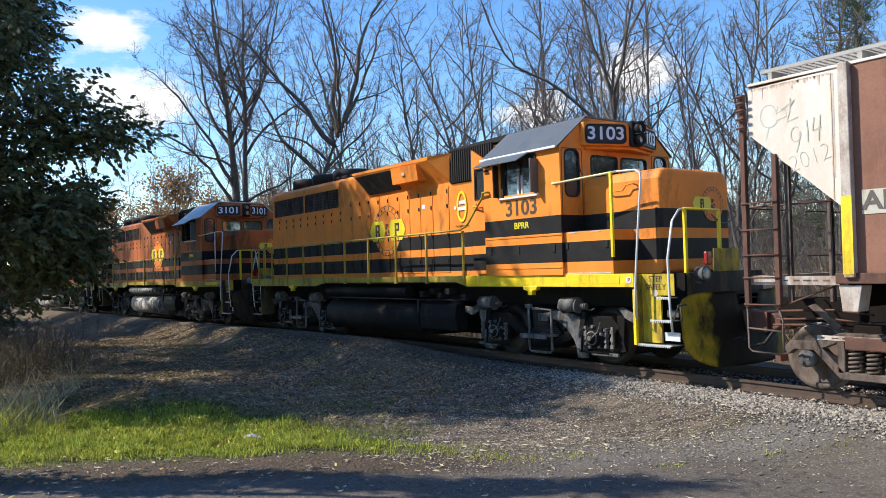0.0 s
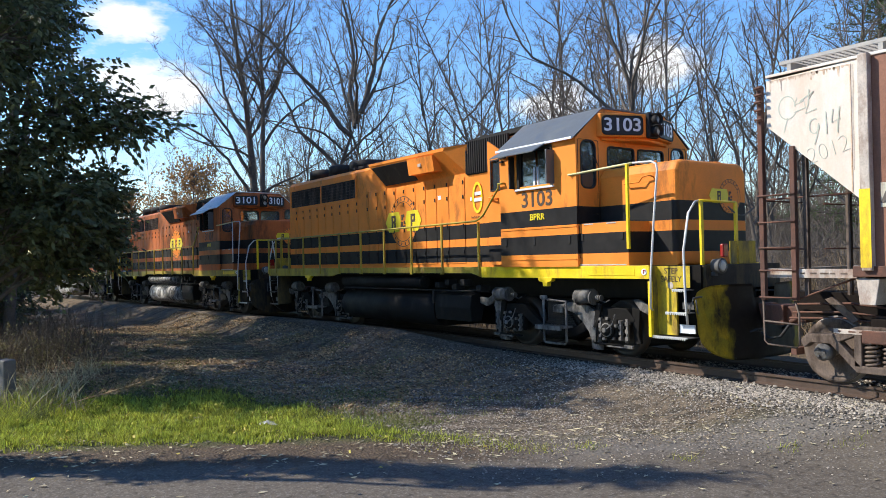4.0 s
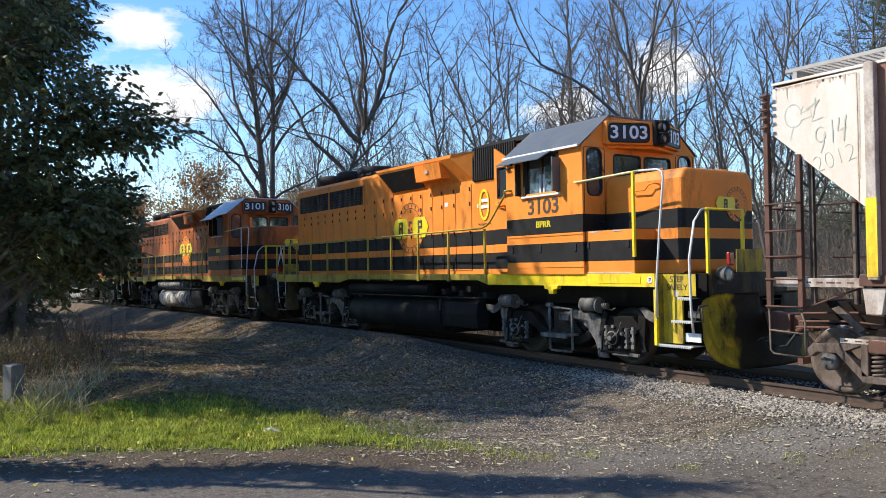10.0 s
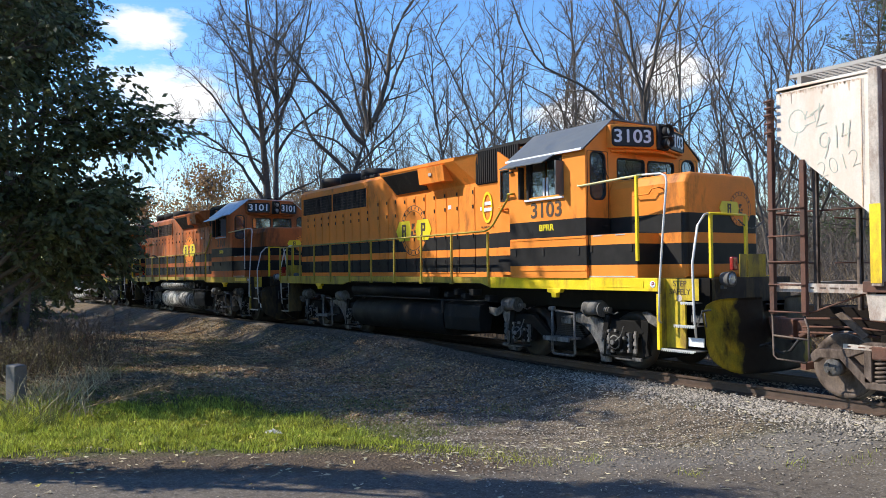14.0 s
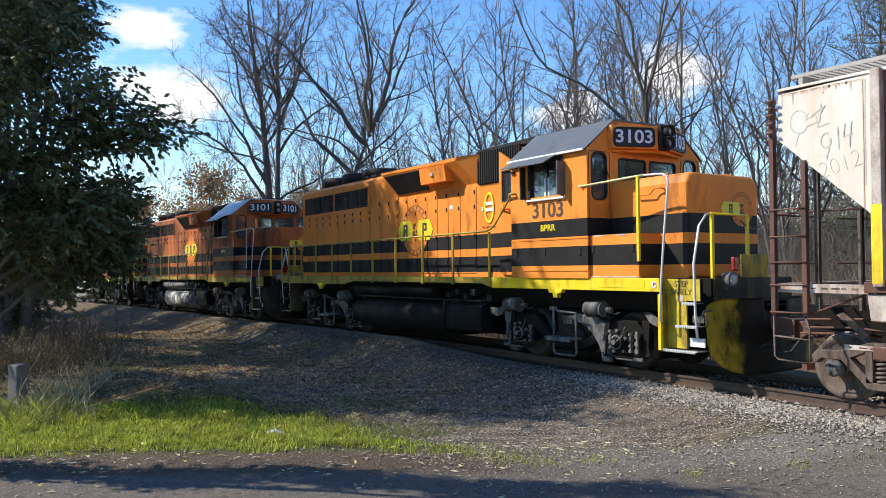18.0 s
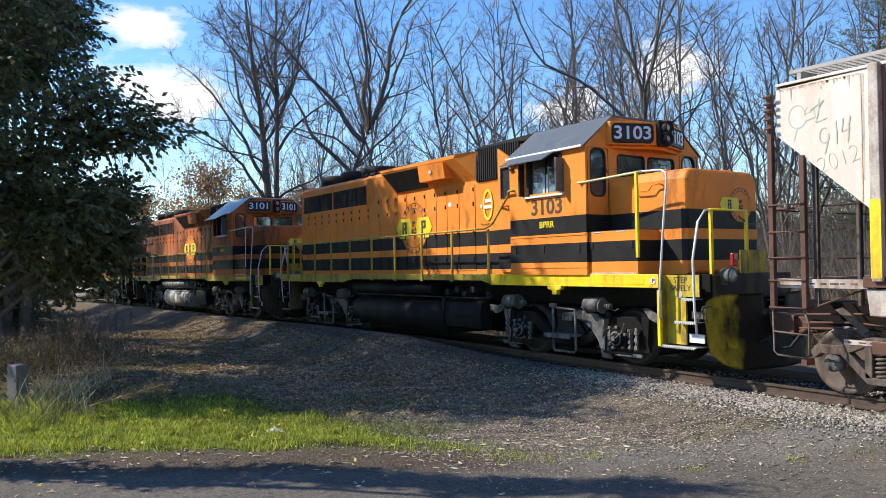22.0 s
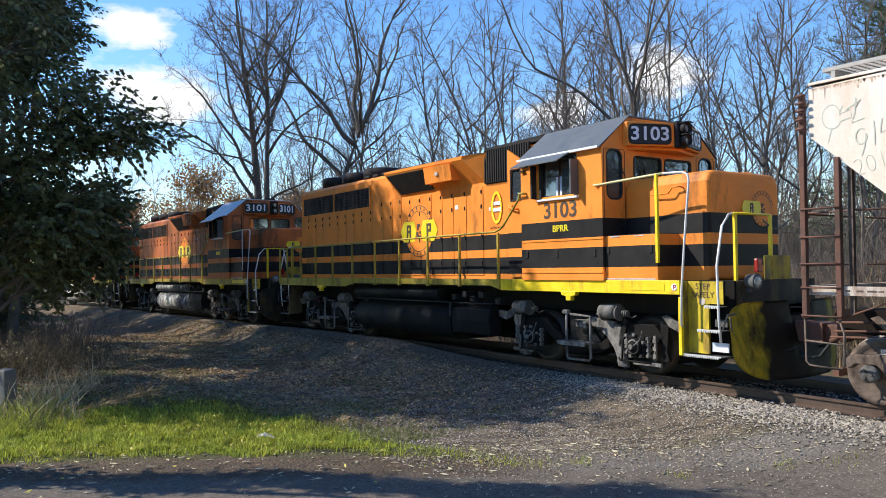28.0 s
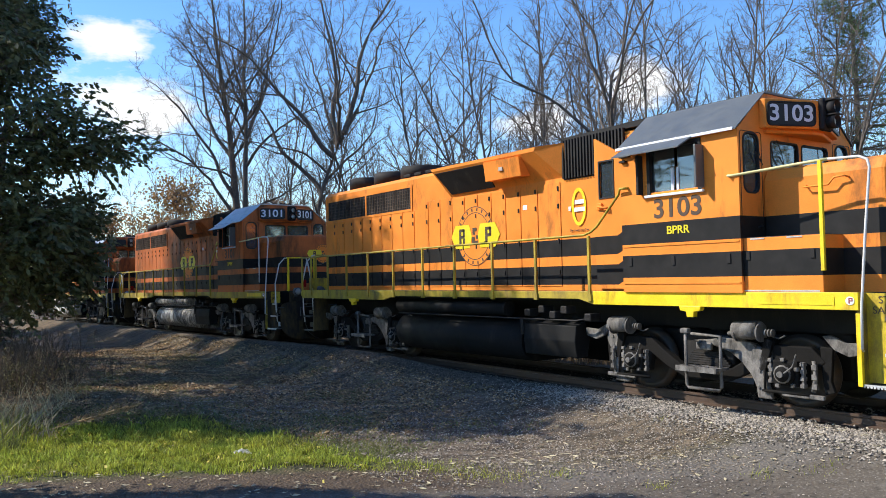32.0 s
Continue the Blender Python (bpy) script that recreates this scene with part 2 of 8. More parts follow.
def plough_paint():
    """Chipped yellow that turns dark towards the middle of the blade."""
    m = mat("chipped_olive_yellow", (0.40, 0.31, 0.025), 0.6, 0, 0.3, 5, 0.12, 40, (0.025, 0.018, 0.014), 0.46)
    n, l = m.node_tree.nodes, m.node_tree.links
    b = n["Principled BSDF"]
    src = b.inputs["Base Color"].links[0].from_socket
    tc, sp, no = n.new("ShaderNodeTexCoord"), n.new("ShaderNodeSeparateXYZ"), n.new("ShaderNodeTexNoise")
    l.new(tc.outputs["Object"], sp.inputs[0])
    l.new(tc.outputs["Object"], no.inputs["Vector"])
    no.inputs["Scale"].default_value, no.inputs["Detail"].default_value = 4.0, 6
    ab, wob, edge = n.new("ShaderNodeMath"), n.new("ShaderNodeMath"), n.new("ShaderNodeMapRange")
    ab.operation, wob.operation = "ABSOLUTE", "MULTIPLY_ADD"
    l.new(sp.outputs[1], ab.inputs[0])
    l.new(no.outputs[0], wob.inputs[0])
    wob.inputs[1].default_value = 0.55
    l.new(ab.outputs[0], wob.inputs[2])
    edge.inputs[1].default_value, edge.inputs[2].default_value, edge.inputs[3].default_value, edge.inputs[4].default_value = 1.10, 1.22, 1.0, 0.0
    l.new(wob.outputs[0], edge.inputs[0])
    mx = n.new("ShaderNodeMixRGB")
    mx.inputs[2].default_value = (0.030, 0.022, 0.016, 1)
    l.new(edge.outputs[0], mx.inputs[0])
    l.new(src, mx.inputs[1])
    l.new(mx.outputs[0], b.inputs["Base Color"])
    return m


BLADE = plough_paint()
RUST = mat("rusty_brown_steel", (0.125, 0.055, 0.035), 0.8, 0, 0.35, 5, 0.25, 45, (0.05, 0.028, 0.02), 0.4)
RUSTPALE = mat("dusty_rusty_steel", (0.15, 0.112, 0.088), 0.85, 0, 0.4, 6, 0.25, 45, (0.035, 0.022, 0.016), 0.6, 0.3)
# Rust taken almost to black; the shade under the car is in the colour.
SHADERUST = mat("shaded_rusty_underframe", (0.016, 0.012, 0.010), 0.95, 0, 0.4, 5, 0.2, 45, None, 0, 0.1)
PATCH = mat("faded_lettering_patch", (0.50, 0.47, 0.38), 0.8, 0, 0.2, 3, 0.05, 40, (0.24, 0.13, 0.085), 0.4)
FADED = mat("faded_dark_letters", (0.12, 0.10, 0.085), 0.8, 0, 0.2, 6, 0.0)
HOPPER = mat("faded_brown_car_paint", (0.26, 0.125, 0.082), 0.7, 0, 0.25, 2.2, 0.08, 45, (0.16, 0.07, 0.042), 0.35, 0.25)
RUSTSTAIN = mat("rust_stain_on_white", (0.58, 0.41, 0.28), 0.85, 0, 0.35, 14, 0.1, 45, (0.74, 0.61, 0.49), 0.55)
HOPWHITE = mat("chalky_white_car_paint", (0.74, 0.665, 0.575), 0.7, 0, 0.16, 1.2, 0.05, 45, (0.66, 0.50, 0.37), 0.36)
PALEDIRTY = mat("rust_stained_white_paint", (0.52, 0.45, 0.38), 0.75, 0, 0.3, 5, 0.15, 45, (0.20, 0.10, 0.06), 0.5)
WHEELPALE = mat("dusty_pale_wheel", (0.27, 0.225, 0.19), 0.65, 0, 0.3, 6, 0.1, 40, (0.13, 0.08, 0.055), 0.35)
GALV = mat("galvanised_grating", (0.33, 0.31, 0.28), 0.5, 0.3, 0.15, 8, 0.05)
SCRAWL = mat("pale_green_scrawl", (0.47, 0.49, 0.40), 0.6, 0, 0.2, 6, 0.0)
RAILTOP = mat("rusty_rail_steel", (0.085, 0.054, 0.038), 0.55, 0.2, 0.3, 6, 0.15, 60, (0.07, 0.04, 0.025), 0.3)
TIE = mat("weathered_tie_wood", (0.085, 0.068, 0.055), 0.9, 0, 0.4, 7, 0.4, 60, None, 0, 0.3, 0.3)
WOODPOST = mat("silvered_post_wood", (0.135, 0.125, 0.115), 0.9, 0, 0.3, 9, 0.4, 70)
BARK = mat("grey_brown_bark", (0.155, 0.127, 0.103), 0.95, 0, 0.4, 5, 0.5, 30, None, 0, 0.2)
BARK2 = mat("pale_grey_bark", (0.22, 0.185, 0.15), 0.95, 0, 0.4, 5, 0.4, 30, None, 0, 0.2)
PAPER = mat("crumpled_paper", (0.62, 0.60, 0.55), 0.85, 0, 0.15, 12, 0.1)
STRAW = mat("pale_straw", (0.40, 0.335, 0.19), 0.9, 0, 0.3, 8, 0.0, 50, None, 0, 0.2, -0.35)
BRUSHWOOD = mat("dark_brown_twig", (0.15, 0.12, 0.085), 0.95, 0, 0.3, 8, 0.0, 50, None, 0, 0.15, -0.4)
DRY = mat("dry_brown_weed", (0.30, 0.215, 0.12), 0.9, 0, 0.3, 8, 0.0, 50, None, 0, 0.2, -0.35)


def glass(name, tint=(0.10, 0.13, 0.15), ior=2.3):
    m = bpy.data.materials.new(name)
    m.use_nodes = True
    n, l = m.node_tree.nodes, m.node_tree.links
    b = n["Principled BSDF"]
    b.inputs["Base Color"].default_value = (*tint, 1)
    b.inputs["Roughness"].default_value = 0.03
    b.inputs["Transmission Weight"].default_value = 0.6
    b.inputs["IOR"].default_value = ior
    return m


GLASS = glass("tinted_glass")
LENS = glass("clear_lens", (0.9, 0.9, 0.85), 1.5)


def leafmat(name, color, per=0.35, pass_light=0.35, gloss=0.2):
    m = bpy.data.materials.new(name)
    m.use_nodes = True
    n, l = m.node_tree.nodes, m.node_tree.links
    b = n["Principled BSDF"]
    b.inputs["Roughness"].default_value, b.inputs["Specular IOR Level"].default_value = 0.5, gloss
    g = n.new("ShaderNodeNewGeometry")
    r = n.new("ShaderNodeMapRange")
    r.inputs[3].default_value, r.inputs[4].default_value = 1 - per, 1 + per
    l.new(g.outputs["Random Per Island"], r.inputs[0])
    hs = n.new("ShaderNodeHueSaturation")
    hs.inputs["Color"].default_value = (*color, 1)
    l.new(r.outputs[0], hs.inputs["Value"])
    h = n.new("ShaderNodeMapRange")
    h.inputs[3].default_value, h.inputs[4].default_value = 0.47, 0.53
    tc = n.new("ShaderNodeTexCoord")
    no = n.new("ShaderNodeTexNoise")
    no.inputs["Scale"].default_value = 1.3
    l.new(tc.outputs["Object"], no.inputs["Vector"])
    l.new(no.outputs[0], h.inputs[0])
    l.new(h.outputs[0], hs.inputs["Hue"])
    l.new(hs.outputs[0], b.inputs["Base Color"])
    tr = n.new("ShaderNodeBsdfTranslucent")
    l.new(hs.outputs[0], tr.inputs["Color"])
    mx = n.new("ShaderNodeMixShader")
    mx.inputs[0].default_value = pass_light
    l.new(b.outputs[0], mx.inputs[1])
    l.new(tr.outputs[0], mx.inputs[2])
    l.new(mx.outputs[0], n["Material Output"].inputs[0])
    return m


LEAF = leafmat("dark_green_leaf", (0.12, 0.135, 0.06), 0.5, 0.34, 0.35)
RUSSET = leafmat("russet_leaf", (0.34, 0.205, 0.09))
NEEDLE = leafmat("pine_needle", (0.13, 0.165, 0.07))
GRASS = leafmat("green_grass", (0.35, 0.385, 0.06), 0.65, 0.45)
# Duller copy of the lawn green, with shade put into the colour.
DULLGRASS = leafmat("dull_shaded_grass", (0.17, 0.19, 0.055), 0.6, 0.35)
LITTER = leafmat("fallen_leaf", (0.44, 0.38, 0.24), 0.5, 0.15)
STONE = mat("grey_ballast_stone", (0.26, 0.225, 0.18), 0.9, 0, 0.2, 9, 0.2, 60, None, 0, 0.3, -0.75)

SOILSTONE = mat("brown_dusty_gravel", (0.34, 0.225, 0.12), 0.95, 0, 0.3, 9, 0.2, 60, None, 0, 0.2, -0.85)
DEADLEAF = leafmat("dead_brown_leaf", (0.25, 0.18, 0.10), 0.6, 0.15, 0.1)
OLIVELEAF = leafmat("olive_bush_leaf", (0.19, 0.165, 0.085), 0.6, 0.3, 0.15)
# Darker copy of the ballast stone; tree shade is put into its colour.
SHADESTONE = mat("shaded_ballast_stone", (0.105, 0.085, 0.065), 0.95, 0, 0.2, 9, 0.2, 60, None, 0, 0.2, -0.5)
YELLOWLEAF = leafmat("yellow_fallen_leaf", (0.62, 0.50, 0.10), 0.4, 0.2)


# ---- mesh helpers ----
def part(name, bm, material, parent=None, label="", smooth=False):
    me = bpy.data.meshes.new(name)
    if smooth:
        for f in bm.faces:
            f.smooth = True
    bm.to_mesh(me)
    bm.free()
    me.materials.append(material)
    ob = new(name, me)
    ob.parent = parent
    if label:
        ob["label"] = label
    return ob


def share(name, me, parent, m):
    ob = new(name, me)
    ob.parent = parent
    ob.matrix_basis = m
    return ob


def box(bm, x0, x1, y0, y1, z0, z1, bevel=0.0):
    vs = [bm.verts.new((x, y, z)) for x in (x0, x1) for y in (y0, y1) for z in (z0, z1)]
    fs = [bm.faces.new([vs[i] for i in q]) for q in ((0, 1, 3, 2), (4, 6, 7, 5), (0, 4, 5, 1), (2, 3, 7, 6), (0, 2, 6, 4), (1, 5, 7, 3))]
    if bevel:
        es = list({e for f in fs for e in f.edges})
        bmesh.ops.bevel(bm, geom=es, offset=bevel, segments=2, profile=0.5, affect="EDGES")
    return bm


def prism(bm, pts, axis, a, b, bevel=0.0):
    """A 2D outline (u, v) swept along an axis: 'x' takes (y, z), 'y' takes (x, z), 'z' takes (x, y)."""
    def at(u, v, w):
        return {"x": (w, u, v), "y": (u, w, v), "z": (u, v, w)}[axis]
    lo, hi = [bm.verts.new(at(u, v, a)) for u, v in pts], [bm.verts.new(at(u, v, b)) for u, v in pts]
    n = len(pts)
    fs = [bm.faces.new(lo), bm.faces.new(hi[::-1])]
    fs += [bm.faces.new((lo[i], hi[i], hi[(i + 1) % n], lo[(i + 1) % n])) for i in range(n)]
    bmesh.ops.recalc_face_normals(bm, faces=fs)
    if bevel:
        bmesh.ops.bevel(bm, geom=list({e for f in fs for e in f.edges}), offset=bevel, segments=2, profile=0.5, affect="EDGES")
    return bm


def ring_of(p, d, r, n):
    d = Vector(d).normalized()
    a = d.cross(Vector((0, 0, 1)) if abs(d.z) < 0.9 else Vector((1, 0, 0))).normalized()
    b = d.cross(a)
    return [Vector(p) + r * (math.cos(2 * math.pi * i / n) * a + math.sin(2 * math.pi * i / n) * b) for i in range(n)]


def rod(bm, pts, r, n=8, cap=True):
    """A round bar along a line of points."""
    pts = [Vector(p) for p in pts]
    rings = []
    for i, p in enumerate(pts):
        d = pts[min(i + 1, len(pts) - 1)] - pts[max(i - 1, 0)]
        rings.append([bm.verts.new(v) for v in ring_of(p, d, r[i] if isinstance(r, (list, tuple)) else r, n)])
    for a, b in zip(rings, rings[1:]):
        for i in range(n):
            f = bm.faces.new((a[i], a[(i + 1) % n], b[(i + 1) % n], b[i]))
            f.smooth = n > 5
    if cap:
        bm.faces.new(rings[0][::-1])
        bm.faces.new(rings[-1])
    return bm


def drum(bm, p0, p1, r, n=24):
    return rod(bm, [p0, p1], r, n)


def lathe(bm, profile, centre, axis="y", n=32):
    """A profile of (along, radius) turned round an axis."""
    cx, cy, cz = centre
    rings = []
    for a, r in profile:
        ring = []
        for i in range(n):
            c, s = r * math.cos(2 * math.pi * i / n), r * math.sin(2 * math.pi * i / n)
            ring.append(bm.verts.new({"y": (cx + c, cy + a, cz + s), "x": (cx + a, cy + c, cz + s), "z": (cx + c, cy + s, cz + a)}[axis]))
        rings.append(ring)
    for a, b in zip(rings, rings[1:]):
        for i in range(n):
            bm.faces.new((a[i], a[(i + 1) % n], b[(i + 1) % n], b[i])).smooth = True
    bm.faces.new(rings[0])
    bm.faces.new(rings[-1][::-1])
    bmesh.ops.recalc_face_normals(bm, faces=bm.faces[:])
    return bm


def lettering(name, text, height, m, material, parent, label="", squeeze=1.0, bold=0.0):
    """A line of letters as a thin mesh; m puts its centre and turn."""
    cu = bpy.data.curves.new(name, "FONT")
    cu.body, cu.size, cu.extrude, cu.offset = text, height / 0.72, 0.002, bold
    cu.align_x, cu.align_y = "CENTER", "CENTER"
    tmp = new(name, cu)
    me = bpy.data.meshes.new_from_object(tmp.evaluated_get(bpy.context.evaluated_depsgraph_get()))
    bpy.data.objects.remove(tmp)
    me.transform(m @ Matrix.Diagonal((squeeze, 1, 1, 1)))
    me.materials.clear()
    me.materials.append(material)
    ob = new(name, me)
    ob.parent = parent
    if label:
        ob["label"] = label
    return ob


SIDE = pose(0, 0, 0, 90, 0, 0)            # letters on a face that looks to -y
FACE = pose(0, 0, 0, 90, 0, 90)           # letters on a face that looks to +x


def side_at(x, y, z):
    return Matrix.Translation((x, y, z)) @ SIDE


def front_at(x, y, z):
    return Matrix.Translation((x, y, z)) @ FACE


# ---- the track ----
def track_y(x):
    """The track's centre line: straight beside the crossing, bending towards the road further off."""
    if x > -10:
        return 0.0
    u = min(1.0, (-10 - x) / 10)
    y = -0.55 * u * u * (3 - 2 * u) * 0.75 - 0.14 * u * u
    return y if x > -20 else y - 0.032 * (-20 - x) - (x + 20) ** 2 / 900


def track_z(x):
    return 0.0 if x > -8 else -0.008 * (-8 - x)


def on_track(x, first=-2.6, second=-13.0):
    """The pose of a vehicle whose two trucks, at first and second along it, stand on the track."""
    a, b = x + first, x + second
    ya, yb = track_y(a), track_y(b)
    h = math.atan2(ya - yb, a - b)
    g = math.atan2(track_z(a) - track_z(b), a - b)
    m = Matrix.Translation((a, ya, track_z(a))) @ Matrix.Rotation(h, 4, "Z") @ Matrix.Rotation(-g, 4, "Y") @ Matrix.Translation((-first, 0, 0))
    return m


def run(t):
    """How far the train has rolled at t seconds."""
    for (a, u), (b, v) in zip(ROLL, ROLL[1:]):
        if a <= t <= b:
            return u + (v - u) * (t - a) / (b - a)
    return ROLL[-1][1]


ROLL = [(0, 0), (25, 0.0), (25.5, 0.03), (26, 0.09), (26.5, 0.19), (27, 0.32), (27.5, 0.476), (28, 0.674), (28.5, 0.908), (29, 1.185),
        (29.5, 1.488), (30, 1.841), (30.5, 2.247), (31, 2.714), (31.5, 3.252), (32, 3.855)]


# ---- ground ----
def ground_z(x, y):
    ty = track_y(x)
    d = abs(y - ty)
    bed = -0.17 + track_z(x)
    low = -0.54 - 0.003 * max(0, -x - 6)
    s = min(1, max(0, (d - 1.45) / 1.9))
    z = bed + (low - bed) * s * s * (3 - 2 * s)
    if x < -3 and y < ty and 1.1 < d < 3.0:
        u = (d - 1.1) / 0.5 if d < 1.6 else (3.0 - d) / 1.4
        z += 0.25 * min(1, (-3 - x) / 5) * u * u * (3 - 2 * u)
    if y > 4 + ty:
        z -= 0.06 * min(8, y - 4 - ty)
    z += 0.05 * noise.noise((x * 0.35, y * 0.35, 0)) * (1 if d > 2 else 0.3)
    if d > 2.5:
        z += 0.015 * noise.noise((x * 1.7, y * 1.7, 3))
    if d > 1.8 and x > -24:
        w = min(1, d - 1.8) * (1 if x < -2 else max(0.25, 1 - (x + 2) / 4))
        if 0.84 * x - 0.54 * y < 3.4:
            z += w * 0.045 * noise.noise(((0.83 * x - 0.56 * y) * 2.6, (0.55 * x + 0.83 * y) * 0.7, 21))
            z += w * (0.055 * noise.noise((x * 0.9 + y * 0.5, y * 1.8, 7)) + 0.035 * noise.noise((x * 2.2, y * 2.6, 9)))
    return z


def ground_mesh():
    def steps(lo, hi, near0, near1, fine):
        v, out = near0, []
        while v < near1:
            out.append(v)
            v += fine
        g = fine
        while v < hi:
            out.append(v)
            g *= 1.25
            v += g
        out.append(hi)
        v, g = near0, fine
        while v > lo:
            g *= 1.25
            v -= g
            out.insert(0, max(v, lo))
        return out
    xs, ys = steps(-1500, 1500, -22, 10, 0.16), steps(-1500, 1500, -13, 5, 0.16)
    vs = [(x, y, ground_z(x, y)) for x in xs for y in ys]
    m = len(ys)
    fs = [(i * m + j, (i + 1) * m + j, (i + 1) * m + j + 1, i * m + j + 1) for i in range(len(xs) - 1) for j in range(m - 1)]
    me = bpy.data.meshes.new("ground")
    me.from_pydata(vs, [], fs)
    me.shade_smooth()
    return me


def ground_material():
    m = bpy.data.materials.new("ground_gravel_grass_road")
    m.use_nodes = True
    n, l = m.node_tree.nodes, m.node_tree.links
    b = n["Principled BSDF"]
    tc = n.new("ShaderNodeTexCoord")
    sp = n.new("ShaderNodeSeparateXYZ")
    l.new(tc.outputs["Object"], sp.inputs[0])

    def noise_at(scale, detail=6, rough=0.6):
        t = n.new("ShaderNodeTexNoise")
        t.inputs["Scale"].default_value, t.inputs["Detail"].default_value, t.inputs["Roughness"].default_value = scale, detail, rough
        l.new(tc.outputs["Object"], t.inputs["Vector"])
        return t.outputs[0]

    def math_node(op, a, bb, c=None):
        t = n.new("ShaderNodeMath")
        t.operation = op
        for i, v in enumerate((a, bb, c)):
            if v is None:
                continue
            if isinstance(v, (int, float)):
                t.inputs[i].default_value = v
            else:
                l.new(v, t.inputs[i])
        return t.outputs[0]

    def edge(v, lo, hi):
        t = n.new("ShaderNodeMapRange")
        t.interpolation_type = "SMOOTHSTEP"
        t.inputs[1].default_value, t.inputs[2].default_value = lo, hi
        l.new(v, t.inputs[0])
        return t.outputs[0]

    def mix(f, a, c):
        t = n.new("ShaderNodeMixRGB")
        l.new(f, t.inputs[0])
        for i, v in ((1, a), (2, c)):
            if isinstance(v, tuple):
                t.inputs[i].default_value = (*v, 1)
            else:
                l.new(v, t.inputs[i])
        return t.outputs[0]
    big, mid, fine = noise_at(0.6), noise_at(4.0), noise_at(38.0, 4)
    vor = n.new("ShaderNodeTexVoronoi")
    vor.inputs["Scale"].default_value = 24
    l.new(tc.outputs["Object"], vor.inputs["Vector"])
    gravel = mix(vor.outputs["Color"], (0.085, 0.063, 0.042), (0.23, 0.178, 0.122))
    gravel = mix(edge(mid, 0.45, 0.75), gravel, (0.105, 0.084, 0.06))
    soil = mix(mid, (0.080, 0.053, 0.030), (0.21, 0.146, 0.083))
    wild = mix(edge(big, 0.5, 0.7), soil, (0.11, 0.095, 0.045))
    tar = mix(fine, (0.070, 0.058, 0.045), (0.145, 0.121, 0.093))
    speck = n.new("ShaderNodeTexVoronoi")
    speck.inputs["Scale"].default_value = 55
    l.new(tc.outputs["Object"], speck.inputs["Vector"])
    tar = mix(edge(speck.outputs["Color"], 0.62, 0.85), tar, (0.17, 0.15, 0.125))
    tar = mix(edge(noise_at(9.0), 0.5, 0.72), tar, (0.055, 0.047, 0.038))
    tar = mix(edge(mid, 0.55, 0.8), tar, (0.14, 0.122, 0.098))
    wob = math_node("MULTIPLY_ADD", mid, 0.5, -0.25)
    rs = math_node("ADD", math_node("ADD", math_node("MULTIPLY", sp.outputs[0], 0.84), math_node("MULTIPLY", sp.outputs[1], -0.54)), wob)
    al = math_node("ADD", math_node("MULTIPLY", sp.outputs[0], 0.54), math_node("MULTIPLY", sp.outputs[1], 0.84))
    road = edge(rs, 4.2, 4.55)
    verge = edge(rs, 3.2, 3.6)
    dy = math_node("ABSOLUTE", sp.outputs[1], 0)
    back = n.new("ShaderNodeMapRange")
    back.inputs[1].default_value, back.inputs[2].default_value, back.inputs[3].default_value, back.inputs[4].default_value = -8.7, -4.2, -1.2, 3.3
    l.new(al, back.inputs[0])
    lawn = edge(math_node("SUBTRACT", math_node("ADD", rs, math_node("MULTIPLY", big, 0.8)), back.outputs[0]), 0.0, 1.0)
    far = edge(math_node("ADD", math_node("MULTIPLY", sp.outputs[0], -1.0), math_node("MULTIPLY", mid, 6.0)), 7, 13)
    beyond = edge(sp.outputs[1], 3.0, 5.0)
    c = mix(lawn, gravel, mix(mid, (0.06, 0.075, 0.02), (0.11, 0.10, 0.04)))
    c = mix(math_node("MULTIPLY", far, edge(math_node("MULTIPLY", sp.outputs[1], -1.0), 2.5, 4.0)), c, wild)
    c = mix(beyond, c, wild)
    lie = n.new("ShaderNodeCombineXYZ")
    l.new(math_node("MULTIPLY", al, 0.55), lie.inputs[0])
    l.new(math_node("MULTIPLY", rs, 3.2), lie.inputs[1])
    drift = n.new("ShaderNodeTexNoise")
    drift.inputs["Scale"].default_value, drift.inputs["Detail"].default_value, drift.inputs["Roughness"].default_value = 1.5, 7, 0.7
    l.new(lie.outputs[0], drift.inputs["Vector"])
    c = mix(math_node("MULTIPLY", edge(drift.outputs[0], 0.48, 0.62), 0.75), c, (0.038, 0.031, 0.021))
    c = mix(math_node("MULTIPLY", edge(math_node("SUBTRACT", 1.0, drift.outputs[0]), 0.56, 0.70), 0.6), c, (0.30, 0.245, 0.165))
    grit = mix(edge(al, -4.6, -2.6), mix(mid, (0.045, 0.032, 0.021), (0.115, 0.083, 0.055)), mix(mid, (0.10, 0.088, 0.072), (0.19, 0.168, 0.142)))
    c = mix(verge, c, grit)
    c = mix(road, c, tar)
    # Track bed darkened: oil stain plus the shade under the train, as colour.
    oil_shade = math_node("SUBTRACT", 1.0, edge(math_node("ADD", dy, math_node("MULTIPLY", mid, 0.3)), 1.25, 1.6))
    c = mix(math_node("MULTIPLY", oil_shade, edge(math_node("ADD", sp.outputs[0], 40.0), 0.0, 1.0)), c, (0.028, 0.023, 0.019))
    l.new(c, b.inputs["Base Color"])
    b.inputs["Roughness"].default_value, b.inputs["Specular IOR Level"].default_value = 0.9, 0.25
    bp = n.new("ShaderNodeBump")
    bp.inputs["Strength"].default_value, bp.inputs["Distance"].default_value = 0.7, 0.03
